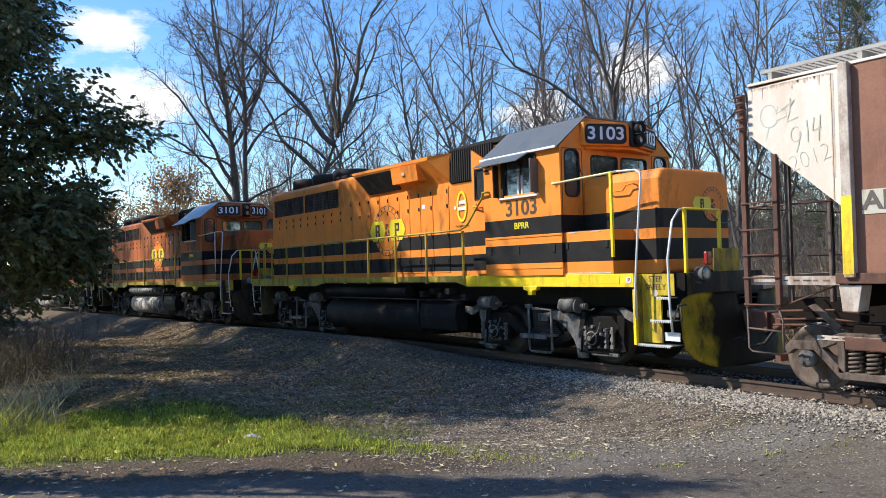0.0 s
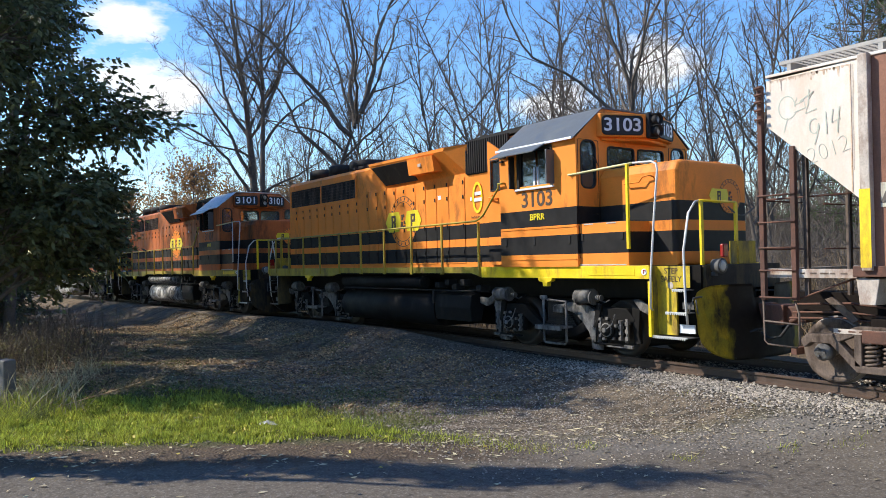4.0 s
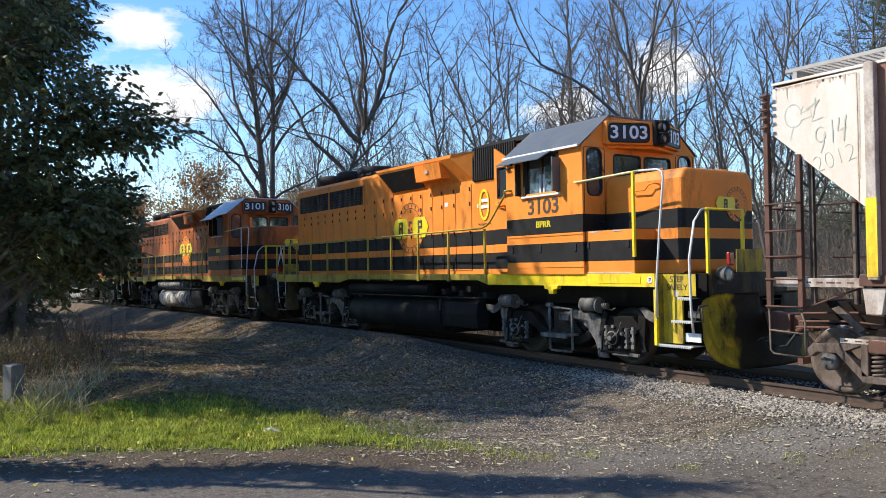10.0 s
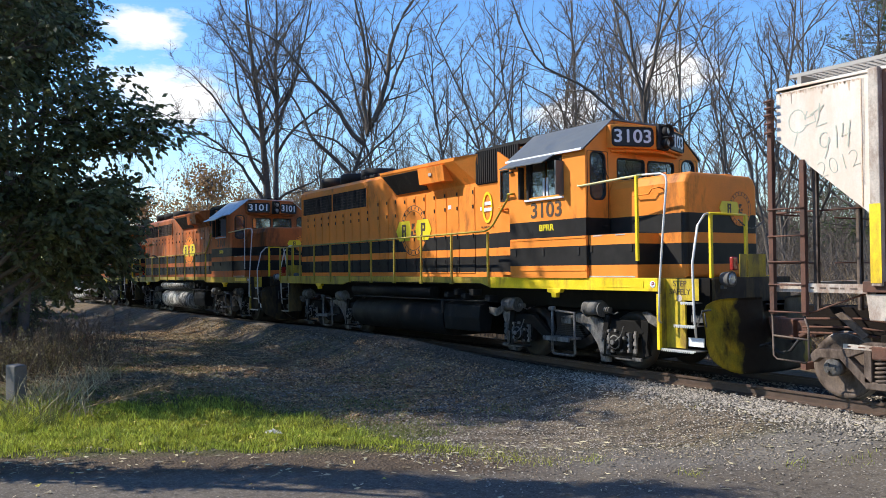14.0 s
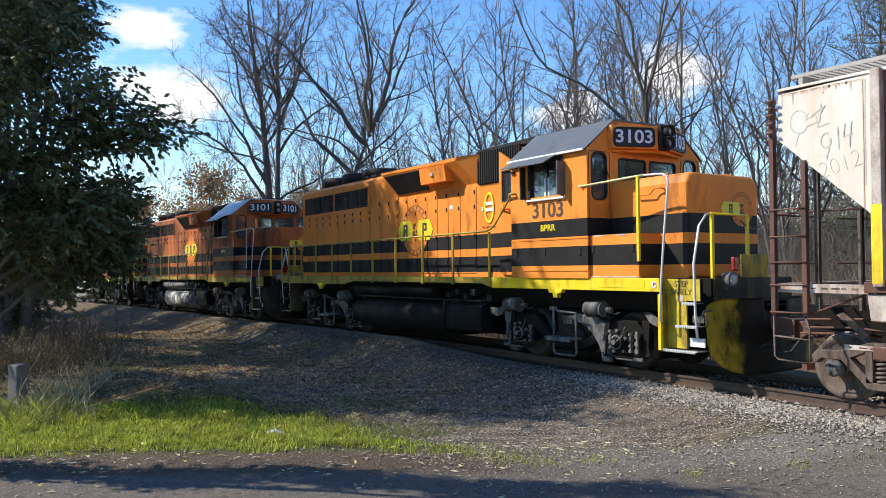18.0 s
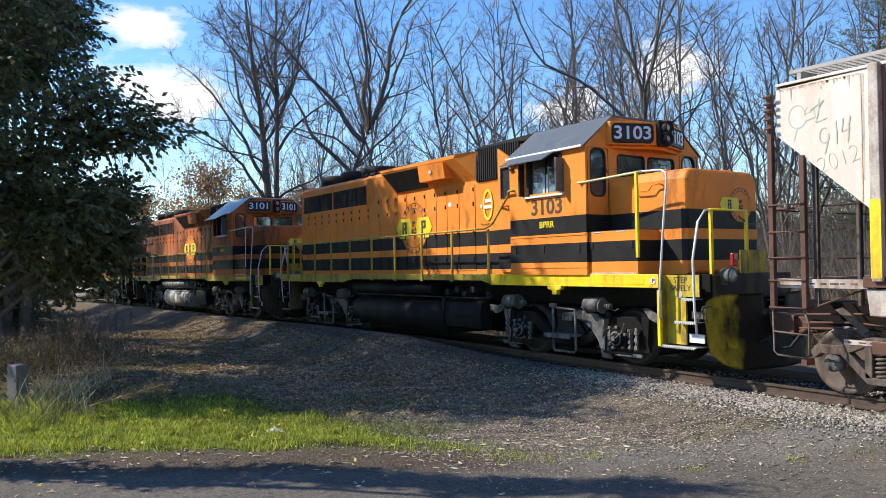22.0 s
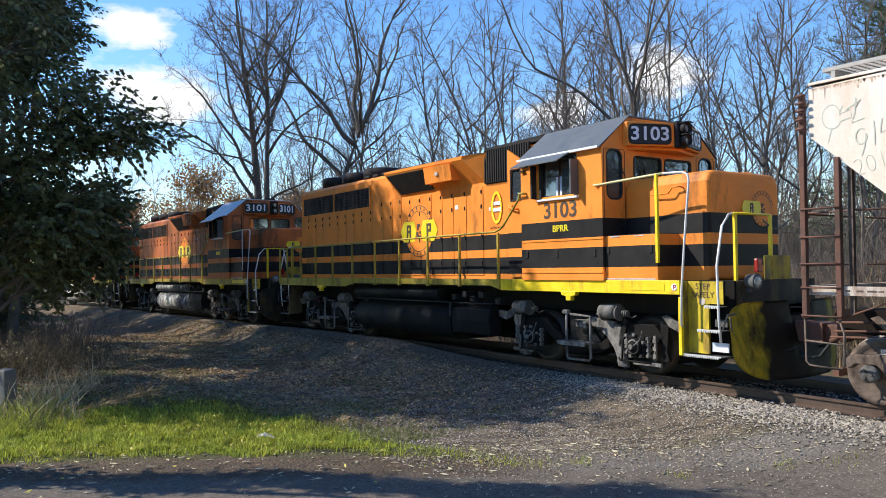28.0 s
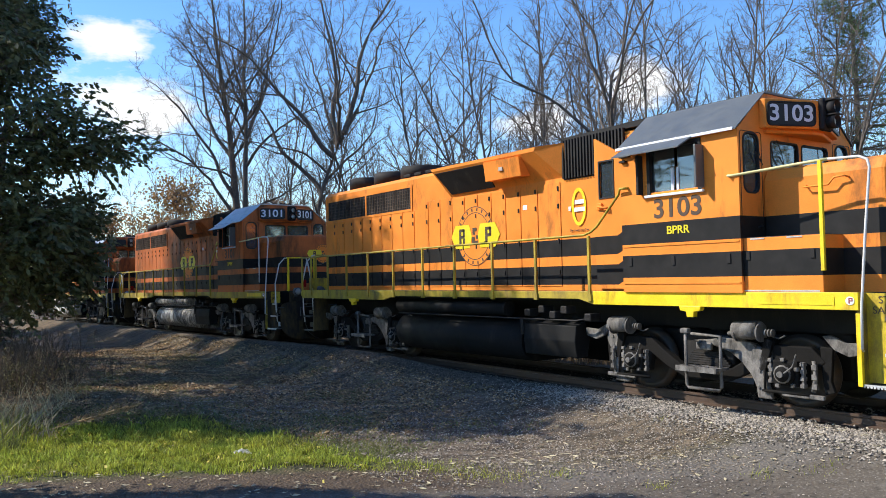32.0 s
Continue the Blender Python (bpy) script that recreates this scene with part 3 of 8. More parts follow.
    hgt = math_node("ADD", math_node("MULTIPLY", vor.outputs["Distance"], math_node("SUBTRACT", 1.0, math_node("MULTIPLY", road, 0.8))), math_node("MULTIPLY", fine, 0.4))
    l.new(hgt, bp.inputs["Height"])
    l.new(bp.outputs[0], b.inputs["Normal"])
    return m


ground = new("ground", ground_mesh())
ground.data.materials.append(ground_material())
tagged(ground, "grey gravel lot with a worn asphalt road edge and a lawn strip", "ground", kind="structure")


def rail(side):
    prof = [(-0.075, -0.17), (0.075, -0.17), (0.075, -0.16), (0.012, -0.135), (0.010, -0.045), (0.036, -0.035), (0.036, -0.004), (0.030, 0), (-0.030, 0), (-0.036, -0.004), (-0.036, -0.035), (-0.010, -0.045), (-0.012, -0.135), (-0.075, -0.16)]
    xs = [30, 12] + [8 - i for i in range(0, 60)] + [-60, -75, -90]
    bm = bmesh.new()
    rings = []
    for x in xs:
        y = track_y(x) + side * 0.755
        rings.append([bm.verts.new((x, y + u, v + track_z(x))) for u, v in prof])
    for a, b in zip(rings, rings[1:]):
        for i in range(len(prof)):
            bm.faces.new((a[i], b[i], b[(i + 1) % len(prof)], a[(i + 1) % len(prof)]))
    bmesh.ops.recalc_face_normals(bm, faces=bm.faces[:])
    ob = part("rail", bm, RAILTOP)
    return tagged(ob, "rusty brown steel rail spiked to wooden ties", "rail", "track rails", "structure")


for sd in (-1, 1):
    rail(sd)
bm = box(bmesh.new(), -0.115, 0.115, -1.3, 1.3, -0.20, 0.0, 0.012)
tie0 = tagged(part("railway_tie", bm, TIE), "weathered wooden railway tie bedded in ballast", "railway tie", "track ties", "structure")
tie0.matrix_basis = pose(6.0, 0, -0.172)
for i in range(1, 80):
    x = 6.0 - 0.52 * i
    copy_thing(tie0, pose(x, track_y(x) + 0.03 * math.sin(i * 7.1), track_z(x) - 0.172, 0, 0, 1.2 * math.sin(i * 3.3)))


# ---- locomotives ----
def holed(bm, axis, a0, a1, u0, u1, v0, v1, holes):
    """A slab between a0 and a1 with rectangular openings (u0, u1, v0, v1)."""
    us = sorted({u0, u1, *[h[0] for h in holes], *[h[1] for h in holes]})
    for p, q in zip(us, us[1:]):
        cuts = sorted((h[2], h[3]) for h in holes if h[0] < (p + q) / 2 < h[1])
        z = v0
        for lo, hi in cuts + [(v1, v1)]:
            if lo - z > 1e-4:
                if axis == "y":
                    box(bm, p, q, a0, a1, z, lo)
                else:
                    box(bm, a0, a1, p, q, z, lo)
            z = hi
    bmesh.ops.remove_doubles(bm, verts=bm.verts[:], dist=1e-4)
    return bm


FIELD = mat("emblem_orange", (0.86, 0.272, 0.042), 0.55, 0, 0.12, 2, 0.0, 40, None, 0, 0.16)


def emblem(root, x, y, z, r, turn, halves=(-1, 1), wide=1.0):
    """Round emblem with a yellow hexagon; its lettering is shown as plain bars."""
    m = Matrix.Translation((x, y, z)) @ turn

    def put(name, bm, material, label=""):
        bm.transform(m)
        return part(name, bm, material, root, label)
    bm = bmesh.new()
    for rr in (r, r * 0.80):
        n = 40
        vs = []
        for i in range(n):
            a = 2 * math.pi * i / n
            vs.append([bm.verts.new((q * math.cos(a), q * math.sin(a), h)) for q, h in ((rr, 0.002), (rr - 0.018 * r / 0.66, 0.002))])
        for i in range(n):
            bm.faces.new((vs[i][0], vs[(i + 1) % n][0], vs[(i + 1) % n][1], vs[i][1]))
    for k in range(16):
        a = math.pi * (0.16 + 0.68 * (k % 8) / 7) + (math.pi if k > 7 else 0)
        c, s = math.cos(a), math.sin(a)
        q = [(u * c - v * s, u * s + v * c, 0.002) for u, v in ((r * 0.84, -0.035 * r), (r * 0.95, -0.035 * r), (r * 0.95, 0.035 * r), (r * 0.84, 0.035 * r))]
        bm.faces.new([bm.verts.new(p) for p in q])
    disc = bmesh.new()
    prism(disc, [(r * math.cos(k * math.pi / 20), r * math.sin(k * math.pi / 20)) for k in range(40)], "z", -0.004, 0.0)
    put("emblem_disc", disc, FIELD)
    put("emblem_ring", bm, INK, "dark ring painted on orange")
    for sd in halves:
        bm = bmesh.new()
        h, w = 0.40 * r, 1.33 * r * wide
        pts = [(sd * 0.30 * r, h), (sd * (w - 0.25 * r), h), (sd * w, 0), (sd * (w - 0.25 * r), -h), (sd * 0.30 * r, -h), (sd * 0.16 * r, 0)]
        prism(bm, pts, "z", 0.003, 0.007)
        put("emblem_plate", bm, SIGN_YELLOW, "yellow emblem half with black edge")
        c = sd * 0.72 * r * wide
        for u0, u1, v0, v1 in ((-0.15, -0.03, -0.27, 0.27), (-0.03, 0.15, 0.17, 0.27), (-0.03, 0.15, -0.05, 0.05), (0.06, 0.17, 0.0, 0.25), (0.06, 0.17, -0.27, -0.05) if sd < 0 else (-0.2, -0.03, -0.27, -0.2)):
            put("emblem_bar", box(bmesh.new(), c + u0 * r, c + u1 * r, v0 * r, v1 * r, 0.006, 0.010), INK)
    for u0, u1, v0, v1 in ((-0.12, 0.0, 0.05, 0.28), (0.0, 0.1, 0.16, 0.28), (-0.16, -0.02, -0.28, -0.02), (-0.02, 0.16, -0.28, -0.16), (0.06, 0.18, -0.1, 0.02)):
        put("emblem_bar", box(bmesh.new(), u0 * r, u1 * r, v0 * r, v1 * r, 0.003, 0.007), INK)


def wheelset(root, x, r, name="wheelset", steel=None):
    """Two flanged wheels on an axle, turning as one part."""
    bm = bmesh.new()
    for sd in (-1, 1):
        prof = [(0.065 * sd, 0.07), (0.065 * sd, r * 0.22), (0.035 * sd, r * 0.30), (0.03 * sd, r * 0.78), (0.062 * sd, r * 0.84), (0.066 * sd, r - 0.005), (-0.03 * sd, r), (-0.045 * sd, r + 0.028), (-0.068 * sd, r + 0.024), (-0.068 * sd, r * 0.80), (-0.03 * sd, r * 0.7), (-0.05 * sd, 0.07)]
        lathe(bm, prof, (0, sd * 0.76, 0), "y", 40)
    drum(bm, (0, -1.02, 0), (0, 1.02, 0), 0.075, 14)
    for k in range(4):
        a = k * math.pi / 2
        drum(bm, (0.045 * math.cos(a), -1.0, 0.045 * math.sin(a)), (0.045 * math.cos(a), -1.035, 0.045 * math.sin(a)), 0.014, 6)
    ob = part(name, bm, steel or STEEL, root, "worn steel wheels on an axle")
    if steel:
        ob.data.materials.append(RUSTPALE)
        for f in ob.data.polygons:
            c = f.center
            f.material_index = 1 if math.hypot(c.x, c.z) < r * 0.955 and abs(c.y) > 0.7 else 0
    ob.location = (x, 0, r)
    ob["radius"] = r
    return ob


def loco_truck(root, cx):
    """Two-axle truck: side frames, journals, brake gear and a step on each side."""
    for dx in (-1.37, 1.37):
        wheelset(root, cx + dx, 0.508)
    for sd in (-1, 1):
        y0, y1 = sd * 1.02, sd * 1.16
        pts = [(-1.92, 0.70), (-1.72, 0.90), (-1.05, 0.90), (-0.78, 0.70), (-0.45, 0.50), (0.45, 0.50), (0.78, 0.70), (1.05, 0.90), (1.72, 0.90), (1.92, 0.70), (1.78, 0.58), (1.64, 0.68), (1.64, 0.34), (1.56, 0.34), (1.54, 0.66), (1.20, 0.66), (1.18, 0.34), (1.10, 0.34), (1.04, 0.64), (0.72, 0.44), (0.40, 0.30), (-0.40, 0.30), (-0.72, 0.44), (-1.04, 0.64), (-1.10, 0.34), (-1.18, 0.34), (-1.20, 0.66), (-1.54, 0.66), (-1.56, 0.34), (-1.64, 0.34), (-1.64, 0.68), (-1.78, 0.58)]
        bm = prism(bmesh.new(), [(cx + u, v) for u, v in pts], "y", min(y0, y1), max(y0, y1), 0.018)
        frame_ob = part("side_frame", bm, GRIME, root, "dusty grey cast side frame")
        for dx in (-1.37, 1.37):
            bm = bmesh.new()
            x = cx + dx
            box(bm, x - 0.19, x + 0.19, min(sd * 1.10, sd * 1.24), max(sd * 1.10, sd * 1.24), 0.34, 0.70, 0.03)
            lathe(bm, [(sd * 0.0, 0.15), (sd * 0.07, 0.15), (sd * 0.09, 0.11), (sd * 0.13, 0.09), (sd * 0.135, 0.03)], (x, sd * 1.22, 0.51), "y", 18)
            for k in range(6):
                a = k * math.pi / 3
                drum(bm, (x + 0.12 * math.cos(a), sd * 1.28, 0.51 + 0.12 * math.sin(a)), (x + 0.12 * math.cos(a), sd * 1.31, 0.51 + 0.12 * math.sin(a)), 0.02, 6)
            part("journal_box", bm, GRIME, frame_ob)
            bm = lathe(bmesh.new(), [(sd * 0.0, 0.135), (sd * 0.05, 0.13), (sd * 0.06, 0.07), (sd * 0.0, 0.07)], (x, sd * 1.262, 0.51), "y", 14)
            for k in range(5):
                a = 1.256 * k + 0.4
                box(bm, x + 0.20 * math.cos(a) - 0.03, x + 0.20 * math.cos(a) + 0.03, min(sd * 1.22, sd * 1.275), max(sd * 1.22, sd * 1.275), 0.51 + 0.20 * math.sin(a) - 0.025, 0.51 + 0.20 * math.sin(a) + 0.025, 0.006)
            drum(bm, (x, sd * 1.33, 0.51), (x, sd * 1.38, 0.51), 0.045, 10)
            rod(bm, [(x + 0.05, sd * 1.35, 0.53), (x + 0.16, sd * 1.33, 0.62), (x + 0.20, sd * 1.28, 0.80)], 0.012, 5)
            part("journal_cap", bm, MIDGREY, frame_ob, "dusty grey bearing cap")
            for e, reach, base in ((0.245, 1.22, 0.33), (-0.245, 1.21, 0.36)):
                bm = box(bmesh.new(), x + e - 0.02, x + e + 0.02, min(sd * 1.13, sd * (reach - 0.01)), max(sd * 1.13, sd * (reach - 0.01)), base + 0.01, base + 0.35, 0.006)
                for k in range(4):
                    box(bm, x + e - 0.03, x + e + 0.03, min(sd * 1.14, sd * (reach + 0.01)), max(sd * 1.14, sd * (reach + 0.01)), base + 0.10 * k, base + 0.055 + 0.10 * k, 0.008)
                part("wear_plate", bm, CYLGREY, frame_ob)
            bm = bmesh.new()
            o = -0.50 if dx > 0 else -0.18
            drum(bm, (x - 0.24 + o, sd * 1.27, 1.09), (x + 0.16 + o, sd * 1.27, 1.11), 0.135, 20)
            drum(bm, (x + 0.16 + o, sd * 1.27, 1.08), (x + 0.19 + o, sd * 1.27, 1.08), 0.14, 20)
            drum(bm, (x - 0.20 + o, sd * 1.27, 1.06), (x - 0.18 + o, sd * 1.27, 1.06), 0.135, 20)
            for q in (0.24, 0.29, 0.34):
                drum(bm, (x + q + o, sd * 1.26, 1.075), (x + q + 0.025 + o, sd * 1.26, 1.075), 0.055, 10)
            rod(bm, [(x - 0.18 + o, sd * 1.27, 1.06), (x - 0.36 + o, sd * 1.27, 1.04)], 0.03, 8)
            rod(bm, [(x + 0.2 + o, sd * 1.25, 1.06), (x + 0.42 + o, sd * 1.22, 1.0), (x + 0.5 + o, sd * 1.2, 1.04)], 0.013, 6)
            part("brake_cylinder", bm, MIDGREY, frame_ob, "grey brake cylinder")
            bm = bmesh.new()
            q = x + (0.56 if dx > 0 else -0.56)
            prism(bm, [(q - 0.09, 0.92), (q + 0.09, 0.90), (q + 0.05, 0.45), (q + 0.10, 0.30), (q - 0.04, 0.26), (q - 0.07, 0.50)], "y", min(sd * 1.08, sd * 1.15), max(sd * 1.08, sd * 1.15), 0.012)
            prism(bm, [(x - 0.32, 1.0), (x - 0.18, 0.96), (x - 0.30, 0.55), (x - 0.42, 0.50)], "y", min(sd * 1.16, sd * 1.22), max(sd * 1.16, sd * 1.22), 0.012)
            rod(bm, [(x - 0.34, sd * 1.25, 0.25), (x + 0.36, sd * 1.25, 0.25)], 0.02, 6)
            rod(bm, [(x - 0.30, sd * 1.25, 0.25), (x - 0.32, sd * 1.22, 0.55)], 0.018, 6)
            part("brake_rigging", bm, GRIME, frame_ob, "dusty brake levers")
            g = 1 if dx > 0 else -1
            if dx > 0:
                pts = [(-1.55, 0.90), (-1.20, 0.84), (-0.90, 0.76), (-0.70, 0.62), (-0.54, 0.44), (-0.47, 0.28), (-0.45, 0.12), (-0.22, 0.12), (-0.28, 0.30), (-0.33, 0.50), (-0.40, 0.66), (-0.34, 0.80), (-0.46, 0.90), (-0.64, 0.94), (-1.00, 0.98), (-1.22, 0.93)]
            else:
                pts = [(-0.56, 1.02), (-0.30, 1.04), (-0.26, 0.82), (-0.36, 0.66), (-0.34, 0.40), (-0.30, 0.22), (-0.10, 0.17), (-0.12, 0.11), (-0.42, 0.12), (-0.48, 0.34), (-0.50, 0.62), (-0.60, 0.82)]
            bm = prism(bmesh.new(), [(x + u, v) for u, v in pts], "y", min(sd * 1.12, sd * 1.21), max(sd * 1.12, sd * 1.21), 0.02)
            for u, v in ((-0.46, 0.88), (-0.40, 0.52), (-0.42, 0.28)):
                drum(bm, (x + u, sd * 1.21, v), (x + u, sd * 1.232, v), 0.022, 6)
            part("pedestal_leg", bm, CYLGREY, frame_ob, "pale dusty pedestal leg")
            bm = box(bmesh.new(), min(x - g * 0.05, x + g * 0.56), max(x - g * 0.05, x + g * 0.56), min(sd * 1.20, sd * 1.26), max(sd * 1.20, sd * 1.26), 0.20, 0.26, 0.01)
            part("tie_bar", bm, CYLGREY, frame_ob)
            bm = prism(bmesh.new(), [(x + g * u, v) for u, v in ((0.52, 1.06), (0.64, 1.08), (0.84, 0.98), (1.14, 1.00), (1.12, 0.86), (0.88, 0.80), (0.68, 0.88))], "y", min(sd * 1.12, sd * 1.18), max(sd * 1.12, sd * 1.18), 0.01)
            part("hanger", bm, CYLGREY, frame_ob)
            bm = rod(bmesh.new(), [(x + g * 0.42, sd * 1.22, 0.72), (x + g * 0.45, sd * 1.24, 0.5), (x + g * 0.40, sd * 1.22, 0.30)], 0.03, 6)
            for k in range(3):
                box(bm, x + g * 0.44 - 0.035, x + g * 0.44 + 0.035, sd * 1.25 - 0.02, sd * 1.25 + 0.02, 0.34 + 0.13 * k, 0.41 + 0.13 * k)
            part("slack_adjuster", bm, CYLGREY, frame_ob)
        bm = bmesh.new()
        for k in range(6):
            box(bm, cx - 0.42 + 0.03 * k, cx + 0.42 - 0.03 * k, min(sd * 1.04, sd * 1.12), max(sd * 1.04, sd * 1.12), 0.52 + 0.035 * k, 0.55 + 0.035 * k)
        part("leaf_spring", bm, BLACK, frame_ob)
        c = cx + 0.16
        bm = rod(bmesh.new(), [(c - 0.31, sd * 1.42, 1.06), (c - 0.31, sd * 1.42, 0.24), (c - 0.27, sd * 1.42, 0.19), (c + 0.27, sd * 1.42, 0.19), (c + 0.31, sd * 1.42, 0.24), (c + 0.31, sd * 1.42, 1.0), (c - 0.2, sd * 1.42, 1.02)], 0.026, 6)
        box(bm, c - 0.38, c - 0.24, sd * 1.42 - 0.05, sd * 1.42 + 0.05, 1.02, 1.10, 0.02)
        step = part("truck_step", bm, CYLGREY, frame_ob, "pale grey step hung on the truck")
        bm = bmesh.new()
        for k in range(5):
            yy = sd * (1.30 + 0.07 * k)
            box(bm, c - 0.36, c + 0.34, yy - 0.016, yy + 0.016, 0.50, 0.53)
        for k in range(7):
            q = c - 0.36 + 0.70 * k / 6
            box(bm, q - 0.016, q + 0.016, min(sd * 1.29, sd * 1.60), max(sd * 1.29, sd * 1.60), 0.495, 0.535)
        box(bm, c - 0.37, c + 0.35, sd * 1.595 - 0.012, sd * 1.595 + 0.012, 0.46, 0.54)
        part("step_grating", bm, CYLGREY, frame_ob)
        part("spring_plank", box(bmesh.new(), c - 0.26, c + 0.02, min(sd * 1.18, sd * 1.24), max(sd * 1.18, sd * 1.24), 0.76, 0.88, 0.02), CYLGREY, frame_ob)
    bm = bmesh.new()
    box(bm, cx - 0.45, cx + 0.45, -1.05, 1.05, 0.55, 1.0, 0.03)
    box(bm, cx - 1.9, cx + 1.9, -0.35, 0.35, 0.35, 1.2, 0.05)
    part("bolster", bm, BLACK, root)
    # Unseen motors as plain dark blocks, added to stop light between the wheels.
    for dx in (-1.0, 1.0):
        part("traction_motor", box(bmesh.new(), cx + dx - 0.55, cx + dx + 0.55, -0.62, 0.62, 0.14, 1.02, 0.06), TANK, root, "plain dark block in place of the unseen traction motor")


def stair(root, sd, x0, x1, fresh=True):
    """A corner stairwell: back panel, post and three gratings."""
    e = 1 if x1 > x0 else -1
    y = sd * 1.5
    front = e > 0
    # Rear steps get darker paint and treads, the shade there put into colour.
    bright = YELLOW if front and fresh else YELLOW_DIRTY if front else PLOUGH
    dim = YELLOW_DIRTY if front and fresh else PLOUGH

    def span(u0, u1, v0, v1, z0, z1, bevel=0.0):
        return box(bmesh.new(), min(x0 + e * u0, x0 + e * u1), max(x0 + e * u0, x0 + e * u1), min(sd * v0, sd * v1), max(sd * v0, sd * v1), z0, z1, bevel)
    # Near-black back plate: shade behind the treads is put into its colour.
    well = part("step_well", span(0.02, 0.70, 1.06, 1.10, 0.46, 1.655), GRIME, root, "dark step well back, shade put into its colour")
    part("step_panel", span(0.02, 0.40, 1.30, 1.34, 0.52, 1.65), SMUDGED if front and fresh else dim, well, "yellow step panel")
    part("step_post", span(-0.03, 0.03, 1.47, 1.53, 0.48, 1.40, 0.006), bright, well)
    part("step_side", span(-0.025, 0.02, 1.06, 1.50, 0.50, 1.655), dim, well)
    for z, u, d in ((0.50, 0.02, 0.36), (0.90, 0.30, 0.24), (1.27, 0.44, 0.18)):
        bm = span(u, 0.72, 1.5 - d, 1.495, z - 0.012, z)
        lo, hi = min(x0 + e * u, x0 + e * 0.72), max(x0 + e * u, x0 + e * 0.72)
        tread = part("step_tread", bm, GREY, well, "grey step grating")
        bm = box(bmesh.new(), lo, hi, y - 0.006, y + 0.006, z - 0.008, z + 0.014)
        q = lo
        while q < hi - 0.03:
            prism(bm, [(q, z - 0.008), (q + 0.034, z - 0.008), (q + 0.026, z - 0.034), (q + 0.008, z - 0.034)], "y", y - 0.005, y + 0.005)
            q += 0.042
        part("tread_edge", bm, TREAD if front else GREY, tread, "toothed tread edge")
    part("riser_plate", span(0.42, 0.72, 1.28, 1.30, 0.56, 0.70), LETTER if front else GREY, well, "riser plate")
    part("riser_plate", span(0.50, 0.72, 1.30, 1.32, 0.95, 1.06), GREY, well, "grey riser plate")
    return well


def locomotive(number, paint, roof, coat):
    root = new("diesel_locomotive")
    tagged(root, "orange and black striped locomotive, %s" % coat, "locomotive", "coupled locomotives")

    def p(name, bm, m, label="", parent=None, smooth=False):
        return part(name, bm, m, parent or root, label, smooth)
    # underframe
    bm = box(bmesh.new(), -15.5, 0.05, -1.49, 1.49, 1.50, 1.655)
    box(bm, 0.05, 0.75, -1.04, 1.04, 1.50, 1.655)
    box(bm, -16.2, -15.5, -1.04, 1.04, 1.50, 1.655)
    p("deck", bm, BLACK)
    for sd in (-1, 1):
        # Rear length of the sill takes the duller yellow; shade is put into it.
        pts = [(-4.45, 1.665), (-16.2, 1.665), (-16.2, 1.43), (-11.5, 1.43), (-11.05, 1.53), (-4.8, 1.53), (-4.45, 1.44)]
        p("side_sill", prism(bmesh.new(), pts, "y", min(sd * 1.49, sd * 1.55), max(sd * 1.49, sd * 1.55), 0.006), YELLOW_DULL_SHADE, "side sill in dull shaded yellow")
        pts = [(0.08, 1.665), (-4.45, 1.665), (-4.45, 1.44), (0.08, 1.44)]
        sill = p("side_sill", prism(bmesh.new(), pts, "y", min(sd * 1.49, sd * 1.55), max(sd * 1.49, sd * 1.55), 0.006), YELLOW if paint is ORANGE else YELLOW_DULL_SHADE, "bright yellow side sill" if paint is ORANGE else "side sill in dull shaded yellow")
        for x in (-2.45, -13.1):
            bm = bmesh.new()
            prism(bm, [(x - 0.2, 1.45), (x + 0.2, 1.45), (x + 0.18, 1.38), (x + 0.07, 1.36), (x + 0.06, 1.28), (x - 0.06, 1.28), (x - 0.07, 1.36), (x - 0.18, 1.38)], "y", min(sd * 1.46, sd * 1.56), max(sd * 1.46, sd * 1.56), 0.008)
            part("jacking_pad", bm, YELLOW, sill)
        bm = prism(bmesh.new(), [(-0.02 + 0.055 * math.cos(k * math.pi / 10), 1.56 + 0.055 * math.sin(k * math.pi / 10)) for k in range(20)], "y", min(sd * 1.548, sd * 1.558), max(sd * 1.548, sd * 1.558))
        part("marker_disc", bm, LETTER, sill, "white disc on the sill")
        bm = bmesh.new()
        for x0, x1, z0, z1 in ((-0.035, -0.021, 1.525, 1.595), (-0.021, 0.004, 1.581, 1.595), (-0.021, 0.004, 1.553, 1.565), (0.004, 0.016, 1.553, 1.595)):
            box(bm, x0, x1, min(sd * 1.557, sd * 1.561), max(sd * 1.557, sd * 1.561), z0, z1)
        part("disc_mark", bm, RED, sill, "red mark")
        bm = box(bmesh.new(), -1.3, -0.22, min(sd * 1.553, sd * 1.558), max(sd * 1.553, sd * 1.558), 1.50, 1.61)
        part("sill_plate", bm, YELLOW, sill)
        for x0, x1 in ((0.06, 0.75), (-15.5, -16.2)):
            stair(root, sd, x0, x1, paint is ORANGE)
    p("centre_sill", box(bmesh.new(), -16.0, 0.7, -0.5, 0.5, 1.05, 1.5), BLACK)
    p("notice_panel", box(bmesh.new(), 0.085, 0.74, -1.352, -1.345, 1.30, 1.65), SMUDGED, "yellow panel with a safety notice")
    p("round_mark", drum(bmesh.new(), (0.36, -1.353, 1.335), (0.36, -1.357, 1.335), 0.055, 18), PALEDIRTY, "faded round mark")
